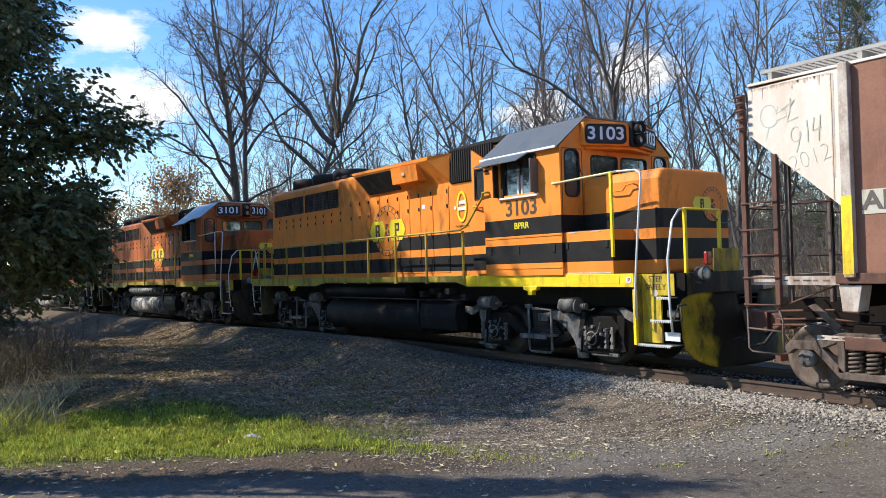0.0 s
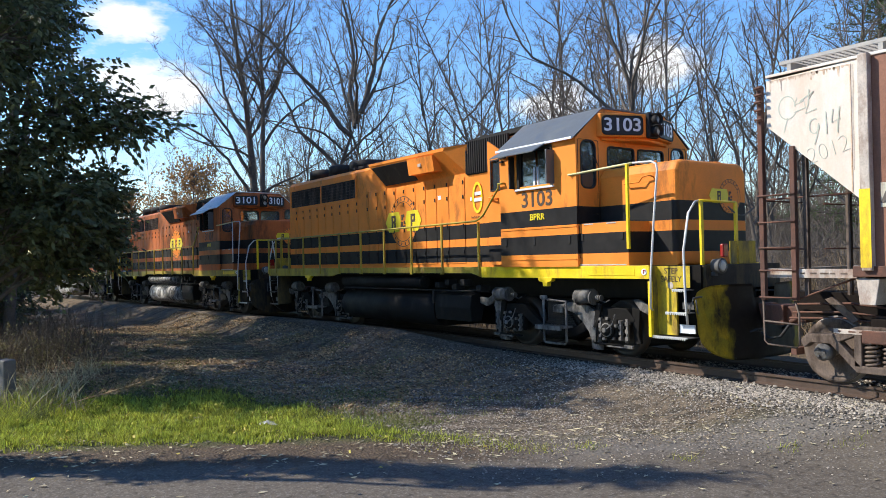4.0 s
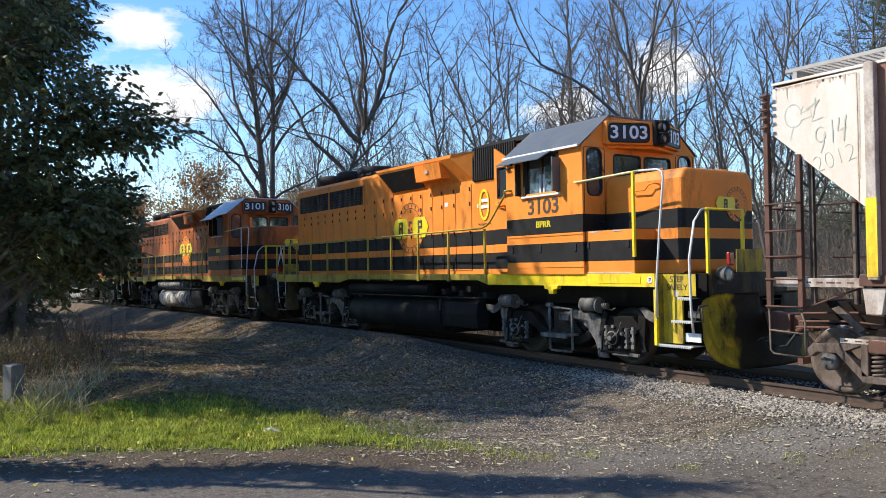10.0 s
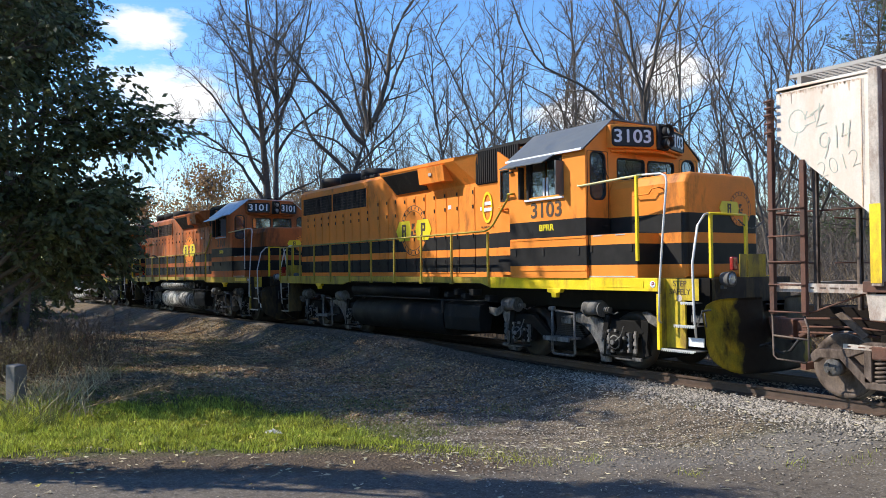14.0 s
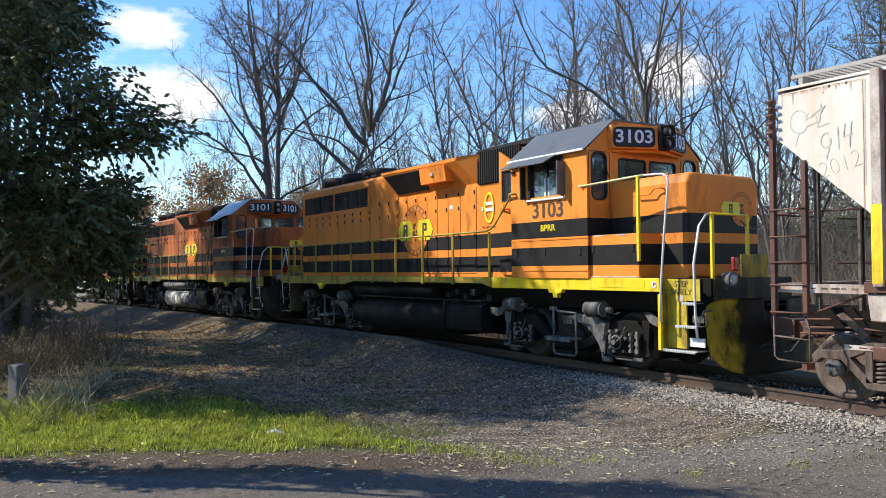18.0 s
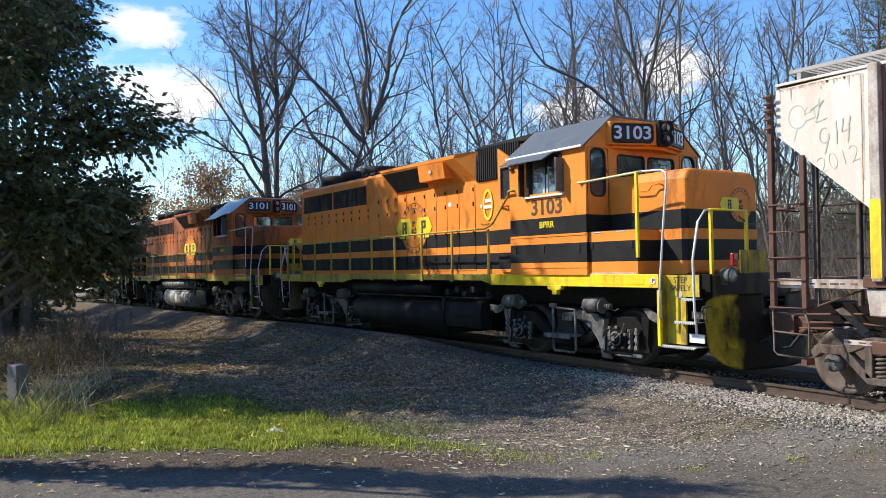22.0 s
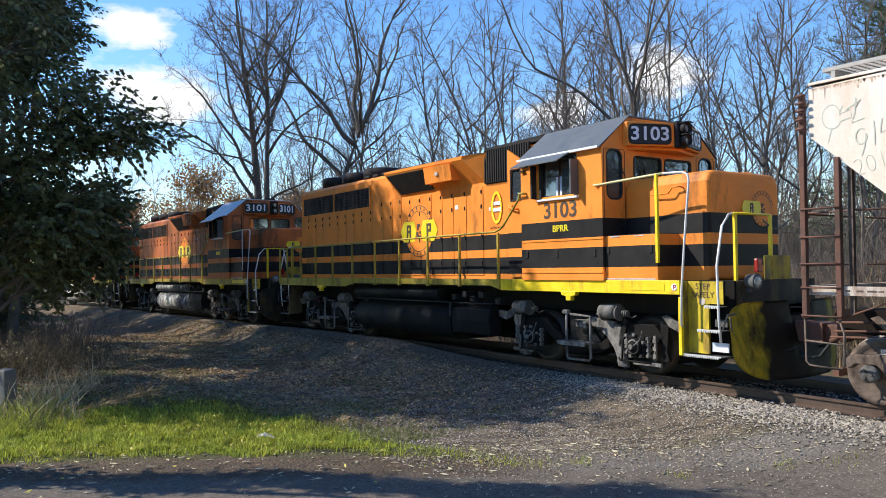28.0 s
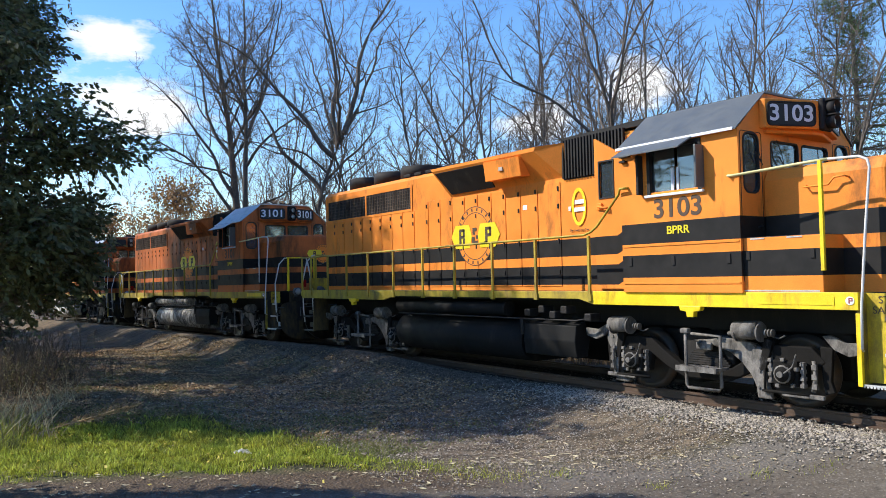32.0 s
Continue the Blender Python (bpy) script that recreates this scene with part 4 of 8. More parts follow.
    lettering("step_notice", "STEP\nSAFELY", 0.095, side_at(0.37, -1.356, 1.50), INK, root, "dark stencilled safety words", 1.0)
    # plough, couplers and end gear
    for e, x in ((1, 0.75), (-1, -16.2)):
        bm = bmesh.new()
        rows = []
        for j in range(25):
            v = j / 24
            row = []
            for k in range(-27, 28):
                u = abs(k) / 27
                side = max(0.0, (u - 0.5) / 0.5)
                zb = 0.14 + 0.48 * (1 - math.sqrt(max(0.0, 1 - side * side)))
                zt = 1.34 - 0.22 * (1 - math.sqrt(max(0.0, 1 - side ** 4))) - (0.22 if u < 0.2 else 0.0)
                z = zb + (zt - zb) * v
                curl = 0.07 * math.cos(math.pi * (v - 0.1)) + 0.05
                row.append(bm.verts.new((x + e * (0.14 + 0.30 * (1 - u * u) + curl * (1 - 0.6 * u)), 1.45 * k / 27, z)))
            rows.append(row)
        for a, b in zip(rows, rows[1:]):
            for i in range(54):
                bm.faces.new((a[i], a[i + 1], b[i + 1], b[i])).smooth = True
        bmesh.ops.solidify(bm, geom=bm.faces[:], thickness=0.03)
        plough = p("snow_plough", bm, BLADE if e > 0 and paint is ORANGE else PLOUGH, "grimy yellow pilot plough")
        edge_pts = [(x + e * 0.17, -1.45 + 0.01 * k, 1.12 - 0.06 * k) for k in range(9)] + [(x + e * 0.24, -1.24, 0.40), (x + e * 0.34, -1.0, 0.24), (x + e * 0.42, -0.8, 0.17)]
        part("plough_lip", rod(bmesh.new(), edge_pts, 0.012, 6), GREY, plough)
        bm = box(bmesh.new(), min(x, x + e * 0.06), max(x, x + e * 0.06), -1.04, 1.04, 1.25, 1.655)
        p("end_plate", bm, PLOUGH, "dirty yellow end plate")
        bm = bmesh.new()
        box(bm, min(x, x + e * 0.34), max(x, x + e * 0.34), -0.11, 0.11, 0.75, 1.0, 0.03)
        prism(bm, [(x + e * 0.30, -0.20), (x + e * 0.62, -0.16), (x + e * 0.66, 0.02), (x + e * 0.50, 0.06), (x + e * 0.50, 0.2), (x + e * 0.3, 0.22)], "z", 0.70, 1.02, 0.02)
        p("coupler", bm, RUST, "rusty knuckle coupler")
        for y in (-0.55, -0.42, 0.42, 0.55):
            bm = rod(bmesh.new(), [(x + e * 0.05, y, 1.1), (x + e * 0.2, y * 0.95, 0.8), (x + e * 0.42, y * 0.9, 0.55), (x + e * 0.6, y * 0.85, 0.62)], 0.025, 6)
            p("air_hose", bm, RUBBER, "black air hose")
        for sd in (-1, 1):
            bm = rod(bmesh.new(), [(x + e * 0.07, sd * 0.3, 1.2), (x + e * 0.18, sd * 0.9, 1.18), (x + e * 0.18, sd * 1.52, 1.15), (x + e * 0.1, sd * 1.55, 0.9)], 0.016, 6)
            p("uncoupling_lever", bm, GREY, "bent grey uncoupling lever")
    # end railings
    for e, x in ((1, 0.78), (-1, -16.23)):
        for sd in (-1, 1):
            bm = bmesh.new()
            rod(bm, [(x - e * 0.02, sd * 1.46, 0.72), (x - e * 0.02, sd * 1.50, 1.1), (x - e * 0.02, sd * 1.52, 1.9), (x - e * 0.02, sd * 1.38, 2.50), (x - e * 0.02, sd * 1.20, 2.68), (x - e * 0.02, sd * 1.10, 2.70)], 0.02, 8)
            if e > 0 and sd > 0:
                bm.free()
                continue
            p("end_handrail", bm, WHITE, "white end handrail")
            bm = bmesh.new()
            inner = 0.16 if e > 0 else 0.36
            rod(bm, [(x, sd * 1.12, 2.70), (x, sd * inner, 2.70)], 0.02, 8)
            box(bm, x - 0.02, x + 0.02, sd * 1.08 - 0.03, sd * 1.08 + 0.03, 1.66, 2.70)
            box(bm, x - 0.02, x + 0.02, sd * inner - 0.03, sd * inner + 0.03, 1.66, 2.70)
            p("end_railing", bm, YELLOW if e > 0 else YELLOW_DULL_SHADE)
        bm = rod(bmesh.new(), [(x, 0.36 - 0.09 * k, 2.62 - 0.14 * math.sin(math.pi * k / 8)) for k in range(9)], 0.012, 5)
        p("safety_chain", bm, GREY)
        bm = bmesh.new()
        lathe(bm, [(-0.10 * e, 0.05), (-0.08 * e, 0.11), (0.07 * e, 0.125), (0.085 * e, 0.125), (0.085 * e, 0.1)], (x + e * 0.14, -0.86, 1.64), "x", 20)
        box(bm, x - 0.03, x + 0.10, -0.90, -0.82, 1.48, 1.54)
        lamp = p("ditch_light", bm, GREY, "grey ditch light with a clear lens")
        part("lens", lathe(bmesh.new(), [(0.086 * e, 0.10), (0.098 * e, 0.06), (0.10 * e, 0.001)], (x + e * 0.14, -0.86, 1.64), "x", 20), LENS, lamp)
        bm = box(bmesh.new(), min(x, x + e * 0.07), max(x, x + e * 0.07), -0.62, -0.48, 1.78, 2.0, 0.02)
        p("red_marker", bm, RED, "small red marker light")
        bm = box(bmesh.new(), min(x, x + e * 0.02), max(x, x + e * 0.02), -0.36, 0.36, 1.66, 2.05, 0.01)
        p("drop_step", bm, YELLOW_DIRTY, "dirty yellow drop step")
    # short nose
    prof = [(-0.98, 1.657), (-0.98, 3.28), (-0.90, 3.42), (-0.80, 3.46), (0.80, 3.46), (0.90, 3.42), (0.98, 3.28), (0.98, 1.657)]
    bm = prism(bmesh.new(), prof, "x", -1.5, 0.23)
    top = [e for e in bm.edges if all(v.co.x > 0.2 for v in e.verts)]
    bmesh.ops.bevel(bm, geom=top, offset=0.07, segments=3, profile=0.5, affect="EDGES")
    nose = p("nose", bm, paint, "low orange nose with black bands")
    emblem(nose, 0.240, 0.47, 2.86, 0.31, FACE, (-1,), 1.45)
    bm = rod(bmesh.new(), [(-0.85, -0.985, 3.14), (-0.85, -1.06, 3.12), (-0.5, -1.07, 3.12), (-0.42, -1.07, 3.21), (-0.28, -1.06, 3.22), (-0.26, -0.985, 3.20)], 0.014, 6)
    part("grab_iron", bm, paint, nose)
    bm = rod(bmesh.new(), [(-0.9, -0.6, 3.45), (-0.9, -0.6, 3.52), (-0.5, -0.6, 3.52), (-0.5, -0.6, 3.45)], 0.012, 6)
    part("top_grab", bm, paint, nose)
    part("sand_hatch", drum(bmesh.new(), (-0.15, 0.5, 3.45), (-0.15, 0.5, 3.51), 0.16, 18), paint, nose)
    for sd in (-1, 1):
        bm = box(bmesh.new(), -1.62, -0.37, min(sd * 0.97, sd * 1.52), max(sd * 0.97, sd * 1.52), 1.657, 2.44, 0.012)
        bb = p("battery_box", bm, paint, "low equipment box beside the nose")
        for x in (-1.45, -0.5):
            part("latch", box(bmesh.new(), x - 0.03, x + 0.03, min(sd * 1.52, sd * 1.535), max(sd * 1.52, sd * 1.535), 2.12, 2.24, 0.004), BLACK, bb)
        for x in (-1.3, -0.75):
            bm = box(bmesh.new(), x - 0.11, x + 0.11, min(sd * 1.515, sd * 1.528), max(sd * 1.515, sd * 1.528), 2.405, 2.425)
            part("hinge", bm, SILVER, bb)
        bm = box(bmesh.new(), -1.55, -0.42, min(sd * 1.515, sd * 1.53), max(sd * 1.515, sd * 1.53), 1.675, 1.695)
        part("kick_strip", bm, SILVER, bb)
    # cab
    W, X0, X1 = 1.585, -3.72, -1.52
    cab = p("cab_body", box(bmesh.new(), X0 + 0.02, X1 - 0.02, -1.5, 1.5, 1.657, 1.72), SEATGREY)
    for sd in (-1, 1):
        bm = holed(bmesh.new(), "y", min(sd * W, sd * (W - 0.05)), max(sd * W, sd * (W - 0.05)), X0, X1, 1.657, 4.02, [(-3.12, -2.18, 3.24, 3.95)])
        wall = part("cab_side", bm, paint, root)
        bm = bmesh.new()
        y0, y1 = sorted((sd * (W - 0.06), sd * (W + 0.02)))
        box(bm, -3.16, -3.10, y0, y1, 3.20, 3.98)
        box(bm, -2.20, -2.14, y0, y1, 3.20, 3.98)
        box(bm, -3.10, -2.20, y0, y1, 3.92, 3.98)
        part("window_frame", bm, BLACK, wall)
        bm = bmesh.new()
        y0, y1 = sorted((sd * (W - 0.06), sd * (W + 0.05)))
        box(bm, -3.20, -2.10, y0, y1, 3.16, 3.20, 0.006)
        for x in (-2.70, -2.60):
            box(bm, x - 0.022, x + 0.022, sd * (W - 0.04) - 0.012, sd * (W - 0.04) + 0.012, 3.20, 3.60)
        part("window_sill", bm, LETTER, wall, "white window sill and sash bars")
        yy = sd * (W - 0.045)
        part("pane", box(bmesh.new(), -3.10, -2.66, yy - 0.003, yy + 0.003, 3.20, 3.92), GLASS, wall)
        part("pane", box(bmesh.new(), -2.60, -2.20, yy - 0.003, yy + 0.003, 3.20, 3.92), GLASS, wall)
        bm = box(bmesh.new(), -2.13, -2.09, min(sd * W, sd * (W + 0.20)), max(sd * W, sd * (W + 0.20)), 3.22, 3.86, 0.008)
        part("wind_deflector", bm, ROOFGREY, wall, "grey wind deflector beside the window")
        bm = box(bmesh.new(), -3.30, -3.25, min(sd * W, sd * (W + 0.12)), max(sd * W, sd * (W + 0.12)), 3.22, 3.86, 0.008)
        part("wind_deflector", bm, BLACK, wall)
        bm = bmesh.new()
        prism(bm, [(sd * (W - 0.02), 4.06), (sd * (W + 0.40), 3.84), (sd * (W + 0.40), 3.82), (sd * (W - 0.02), 4.03)], "x", -3.55, -2.25)
        part("awning", bm, ROOFGREY if number == "3103" else SILVER, wall, "grey metal awning over the cab window")
        bm = bmesh.new()
        for z in (2.40, 1.80):
            box(bm, X0 + 0.02, X1 - 0.02, min(sd * W, sd * (W + 0.012)), max(sd * W, sd * (W + 0.012)), z - 0.012, z + 0.012)
        part("cab_seam", bm, paint, wall)
        for x in (-3.55, -2.7, -1.72):
            part("latch", box(bmesh.new(), x - 0.03, x + 0.03, min(sd * W, sd * (W + 0.015)), max(sd * W, sd * (W + 0.015)), 2.08, 2.22, 0.004), BLACK, wall)
        for z in (3.98, 3.90, 3.82):
            bm = box(bmesh.new(), X0 + 0.02, X0 + 0.30 - (3.98 - z), min(sd * W, sd * (W + 0.06)), max(sd * W, sd * (W + 0.06)), z - 0.03, z)
            part("bracket", bm, BLACK, wall)
    def rounded(y0, y1, z0, z1, r, n=5):
        out = []
        for cy, cz, a0 in ((y1 - r, z1 - r, 0), (y0 + r, z1 - r, 90), (y0 + r, z0 + r, 180), (y1 - r, z0 + r, 270)):
            for k in range(n + 1):
                a = radians(a0 + 90 * k / n)
                out.append((cy + r * math.cos(a), cz + r * math.sin(a)))
        return out

    def ring(bm, outer, inner, xa, xb):
        """A flat ring between two outlines of equal count, from xa to xb."""
        va = [[bm.verts.new((x, u, v)) for u, v in line] for line, x in ((outer, xa), (outer, xb), (inner, xb), (inner, xa))]
        m = len(outer)
        for a, b in ((0, 1), (1, 2), (2, 3), (3, 0)):
            for k in range(m):
                bm.faces.new((va[a][k], va[a][(k + 1) % m], va[b][(k + 1) % m], va[b][k]))
        return bm
    front_holes = [(-1.46, -1.08, 3.10, 3.98), (-0.76, -0.02, 3.50, 3.90), (0.08, 0.84, 3.50, 3.90), (1.08, 1.46, 3.10, 3.98)]
    for x0, x1, holes in ((X1 - 0.05, X1, front_holes), (X0, X0 + 0.05, [(-1.45, -1.1, 3.2, 3.9), (1.1, 1.45, 3.2, 3.9)])):
        bm = holed(bmesh.new(), "x", x0, x1, -W + 0.05, W - 0.05, 1.72, 4.02, holes)
        prism(bm, [(-W, 4.02), (W, 4.02), (0.90, 4.60), (-0.90, 4.60)], "x", x0, x1)
        for h in holes:
            r = 0.13 if h[1] - h[0] < 0.5 else 0.07
            line = rounded(*h, r)
            square = [(h[1] if u > (h[0] + h[1]) / 2 else h[0], h[3] if v > (h[2] + h[3]) / 2 else h[2]) for u, v in line]
            ring(bm, square, line, x0 + 0.004, x1 - 0.003)
        wall = part("cab_front" if x1 == X1 else "cab_rear", bm, paint, root)
        for h in holes:
            r = 0.13 if h[1] - h[0] < 0.5 else 0.07
            t = 0.014
            bm = ring(bmesh.new(), rounded(h[0] - 0.012, h[1] + 0.012, h[2] - 0.012, h[3] + 0.012, r + 0.012), rounded(h[0] + t, h[1] - t, h[2] + t, h[3] - t, r - t * 0.7), x0 - 0.008, x1 + 0.010)
            part("window_frame", bm, RUBBER, wall)
            part("pane", box(bmesh.new(), x0 + 0.02, x0 + 0.026, h[0], h[1], h[2], h[3]), GLASS, wall)
        if x1 == X1:
            for y, z in ((-1.22, 3.94), (-0.62, 3.92), (0.68, 3.92), (1.25, 3.94)):
                bm = rod(bmesh.new(), [(x1 + 0.02, y, z), (x1 + 0.05, y + 0.07, z - 0.2), (x1 + 0.035, y + 0.15, z - 0.36)], 0.007, 5)
                rod(bm, [(x1 + 0.03, y + 0.02, z - 0.24), (x1 + 0.03, y + 0.20, z - 0.42)], 0.009, 5)
                part("wiper", bm, RUBBER, wall)
            for y in (-1.27, 1.27):
                part("door_panel", ring(bmesh.new(), rounded(y - 0.27, y + 0.27, 1.80, 4.0, 0.05), rounded(y - 0.262, y + 0.262, 1.808, 3.992, 0.045), x1, x1 + 0.006), BLACK, wall, "dark door seam")
                part("door_latch", rod(bmesh.new(), [(x1 + 0.01, y + 0.18, 2.62), (x1 + 0.05, y + 0.18, 2.62), (x1 + 0.05, y + 0.06, 2.60)], 0.014, 6), paint, wall)
    bm = bmesh.new()
    for sd in (-1, 1):
        prism(bm, [(sd * (W + 0.07), 4.02), (sd * (W + 0.07), 4.0), (sd * 0.90, 4.605), (sd * 0.88, 4.635)], "x", X0 - 0.02, X1 + 0.02)
    box(bm, X0 - 0.02, X1 + 0.02, -0.89, 0.89, 4.605, 4.635)
    part("cab_roof", bm, roof, root, "grey sloped cab roof")
    for sd in (-1, 1):
        bm = box(bmesh.new(), X0 - 0.03, X1 - 0.02, min(sd * (W + 0.06), sd * (W + 0.085)), max(sd * (W + 0.06), sd * (W + 0.085)), 3.99, 4.035, 0.005)
        part("drip_rail", bm, LETTER, root, "white drip rail")
    # headlight housing and number boards
    plan = [(X1 - 0.01, -1.04), (X1 + 0.10, -1.02), (X1 + 0.42, -0.17), (X1 + 0.42, 0.17), (X1 + 0.10, 1.02), (X1 - 0.01, 1.04)]
    bm = prism(bmesh.new(), plan, "z", 4.06, 4.50, 0.02)
    prism(bm, [(X1 - 0.01, -0.95), (X1 + 0.04, -0.93), (X1 + 0.32, -0.14), (X1 + 0.32, 0.14), (X1 + 0.04, 0.93), (X1 - 0.01, 0.95)], "z", 4.0, 4.065, 0.02)
    p("lamp_housing", bm, paint, "orange housing for lamps and number boards")
    for sy in (-1, 1):
        tilt = front_at(X1 + 0.258, sy * 0.61, 4.275) @ pose(0, 0, 0, 0, sy * 20.6, 0)
        w, h = 0.40, 0.16
        bm = prism(bmesh.new(), rounded(-w, w, -h, h, 0.07), "z", -0.05, 0.012)
        bm.transform(tilt)
        board = part("number_board", bm, BOARD, root, "black number board with white figures")
        lettering("number", number, 0.245, tilt @ Matrix.Translation((0, 0, 0.016)), LETTER, board, "", 1.16, 0.006)
        bm = bmesh.new()
        for z0_, z1_, g0, g1 in ((-0.02, 0.022, 0.022, 0.0),):
            a, b = rounded(-w - g0, w + g0, -h - g0, h + g0, 0.085), rounded(-w - g1, w + g1, -h - g1, h + g1, 0.07)
            rows_ = [[bm.verts.new((u, v, z)) for u, v in line] for line, z in ((a, z0_), (a, z1_), (b, z1_), (b, z0_))]
            for ra, rb in zip(rows_, rows_[1:]):
                for k in range(len(a)):
                    bm.faces.new((ra[k], ra[(k + 1) % len(a)], rb[(k + 1) % len(a)], rb[k]))
        bm.transform(tilt)
        part("board_rim", bm, BLACK, board, "dark rim")
    bm = bmesh.new()
    box(bm, X1 + 0.40, X1 + 0.50, -0.15, 0.15, 4.04, 4.54, 0.04)
    head = part("headlight", bm, BLACK, root, "black twin headlight casing")
    for z in (4.17, 4.39):
        bm = lathe(bmesh.new(), [(0, 0.105), (0.14, 0.105), (0.14, 0.09), (0.03, 0.07)], (X1 + 0.49, 0.0, z), "x", 18)
        part("lamp_ring", bm, BLACK, head)
        part("visor", box(bmesh.new(), X1 + 0.50, X1 + 0.66, -0.10, 0.10, z + 0.095, z + 0.11), BLACK, head)
        part("lens", lathe(bmesh.new(), [(0.0, 0.085), (0.02, 0.05), (0.03, 0.001)], (X1 + 0.56, 0.0, z), "x", 16), LENS, head)
    bm = bmesh.new()
    box(bm, -3.0, -2.5, -1.2, -0.7, 1.72, 2.3, 0.05)
    box(bm, -3.05, -2.92, -1.2, -0.7, 2.2, 3.1, 0.05)
    box(bm, -2.0, -1.6, -1.2, -0.3, 1.72, 2.9, 0.04)
    part("cab_seat", bm, SEATGREY, cab)
    lettering("road_number", number, 0.30, side_at(-2.60, -W - 0.004, 2.96), INK, cab, "large dark road number", 1.12, 0.008)
    lettering("reporting_mark", "BPRR", 0.125, side_at(-2.60, -W - 0.004, 2.62), SIGN_YELLOW, cab, "small yellow reporting mark", 1.08, 0.003)
    # long hood
    tmp = part("latch", box(bmesh.new(), -0.016, 0.016, -0.011, 0.011, -0.045, 0.045, 0.004), BLACK)
    latch_me = tmp.data
    bpy.data.objects.remove(tmp)
    prof = [(-0.9, 1.657), (-0.9, 4.40), (-0.80, 4.50), (-0.55, 4.54), (0.55, 4.54), (0.80, 4.50), (0.9, 4.40), (0.9, 1.657)]
    hood = p("long_hood", prism(bmesh.new(), prof, "x", -15.85, -3.72), paint, "long orange engine hood")
    pts = [(-5.85, 4.53), (-3.72, 4.53), (-3.72, 4.64), (-5.75, 4.60)]
    part("hood_roof", prism(bmesh.new(), pts, "y", -0.88, 0.88), BLACK, hood, "dark raised roof section")
    for sd in (-1, 1):
        y0, y1 = sorted((sd * 0.9, sd * 0.915))
        # engine doors
        xs = [-15.72, -15.2, -14.68, -14.16, -13.64, -13.12, -12.6, -12.08, -11.56, -11.02, -10.4, -9.9, -9.42, -8.94, -8.46, -7.98, -7.50, -7.02, -6.5, -5.85]
        for a, b in zip(xs, xs[1:]):
            topz = 3.62 if a < -11.1 else 3.80
            if -9.7 < a < -5.9:
                topz = 3.76
            bm = box(bmesh.new(), a + 0.012, b - 0.012, y0, y1, 1.74, topz, 0.004)
            door = part("engine_door", bm, paint, root)
            yl = sd * 0.915
            for z in (2.02, 2.62, 3.30, topz - 0.12):
                share("latch", latch_me, door, Matrix.Translation((b - 0.065, yl + sd * 0.008, z)))
        # radiator intake
        bm = bmesh.new()
        y0, y1 = sorted((sd * 0.895, sd * 0.925))
        for a, b, c, d in ((-15.72, -11.1, 3.62, 3.68), (-15.72, -11.1, 4.22, 4.28), (-15.72, -15.66, 3.68, 4.22), (-11.16, -11.1, 3.68, 4.22), (-13.45, -13.37, 3.68, 4.22)):
            box(bm, a, b, y0, y1, c, d)
        intake = part("radiator_intake", bm, paint, root, "dark louvred radiator intake")
        part("intake_back", box(bmesh.new(), -15.66, -11.16, min(sd * 0.903, sd * 0.906), max(sd * 0.903, sd * 0.906), 3.68, 4.22), BLACK, intake)
        bm = bmesh.new()
        for k in range(54):
            x = -15.62 + 4.42 * k / 53
            box(bm, x - 0.008, x + 0.008, min(sd * 0.905, sd * 0.92), max(sd * 0.905, sd * 0.92), 3.68, 4.22)
        for k in range(6):
            z = 3.74 + 0.085 * k
            box(bm, -15.66, -11.16, min(sd * 0.907, sd * 0.922), max(sd * 0.907, sd * 0.922), z - 0.006, z + 0.006)
        part("intake_mesh", bm, RUSTPALE, intake)
        # inertial filter grille
        part("grille_back", box(bmesh.new(), -5.76, -4.20, min(sd * 0.90, sd * 0.904), max(sd * 0.90, sd * 0.904), 3.78, 4.54), BLACK, hood)
        for k in range(20):
            x = -5.72 + 1.50 * k / 19
            bm = box(bmesh.new(), x - 0.018, x + 0.018, min(sd * 0.90, sd * 0.96), max(sd * 0.90, sd * 0.96), 3.80, 4.54)
            part("slat", bm, BLACK, hood)
        # brake blister
        bm = bmesh.new()
        o, i = sd * 1.27, sd * 0.9
        v = [bm.verts.new(q) for q in ((-9.75, i, 4.50), (-5.60, i, 4.50), (-9.75, o, 4.46), (-6.15, o, 4.46), (-9.45, i, 3.80), (-5.75, i, 3.84), (-9.70, o, 4.40), (-6.20, o, 4.38))]
        for q in ((0, 1, 3, 2), (2, 3, 7, 6), (6, 7, 5, 4), (0, 2, 6, 4), (1, 5, 7, 3), (0, 4, 5, 1)):
            bm.faces.new([v[k] for k in q])
        bmesh.ops.recalc_face_normals(bm, faces=bm.faces[:])
        blister = part("brake_blister", bm, paint, root, "flared orange blister under the roof")
        bm = bmesh.new()
        v0 = [(-7.75, 1.30, 4.36), (-6.62, 1.30, 4.34), (-6.62, 1.24, 3.96), (-7.75, 1.24, 3.96)]
        ring = [[bm.verts.new((x, sd * (y - d), z)) for x, y, z in v0] for d in (0, 0.32)]
        bm.faces.new(ring[0])
        bm.faces.new(ring[1][::-1])
        for k in range(4):
            bm.faces.new((ring[0][k], ring[0][(k + 1) % 4], ring[1][(k + 1) % 4], ring[1][k]))
        bmesh.ops.recalc_face_normals(bm, faces=bm.faces[:])
        part("blister_hatch", bm, paint, blister)
        bm = box(bmesh.new(), -7.26, -7.14, sd * 1.275 - 0.02, sd * 1.275 + 0.02, 4.12, 4.20)
        part("hatch_label", bm, PALEDIRTY, blister)
        bm = bmesh.new()
        n = Vector((0, sd * 0.84, -0.54))
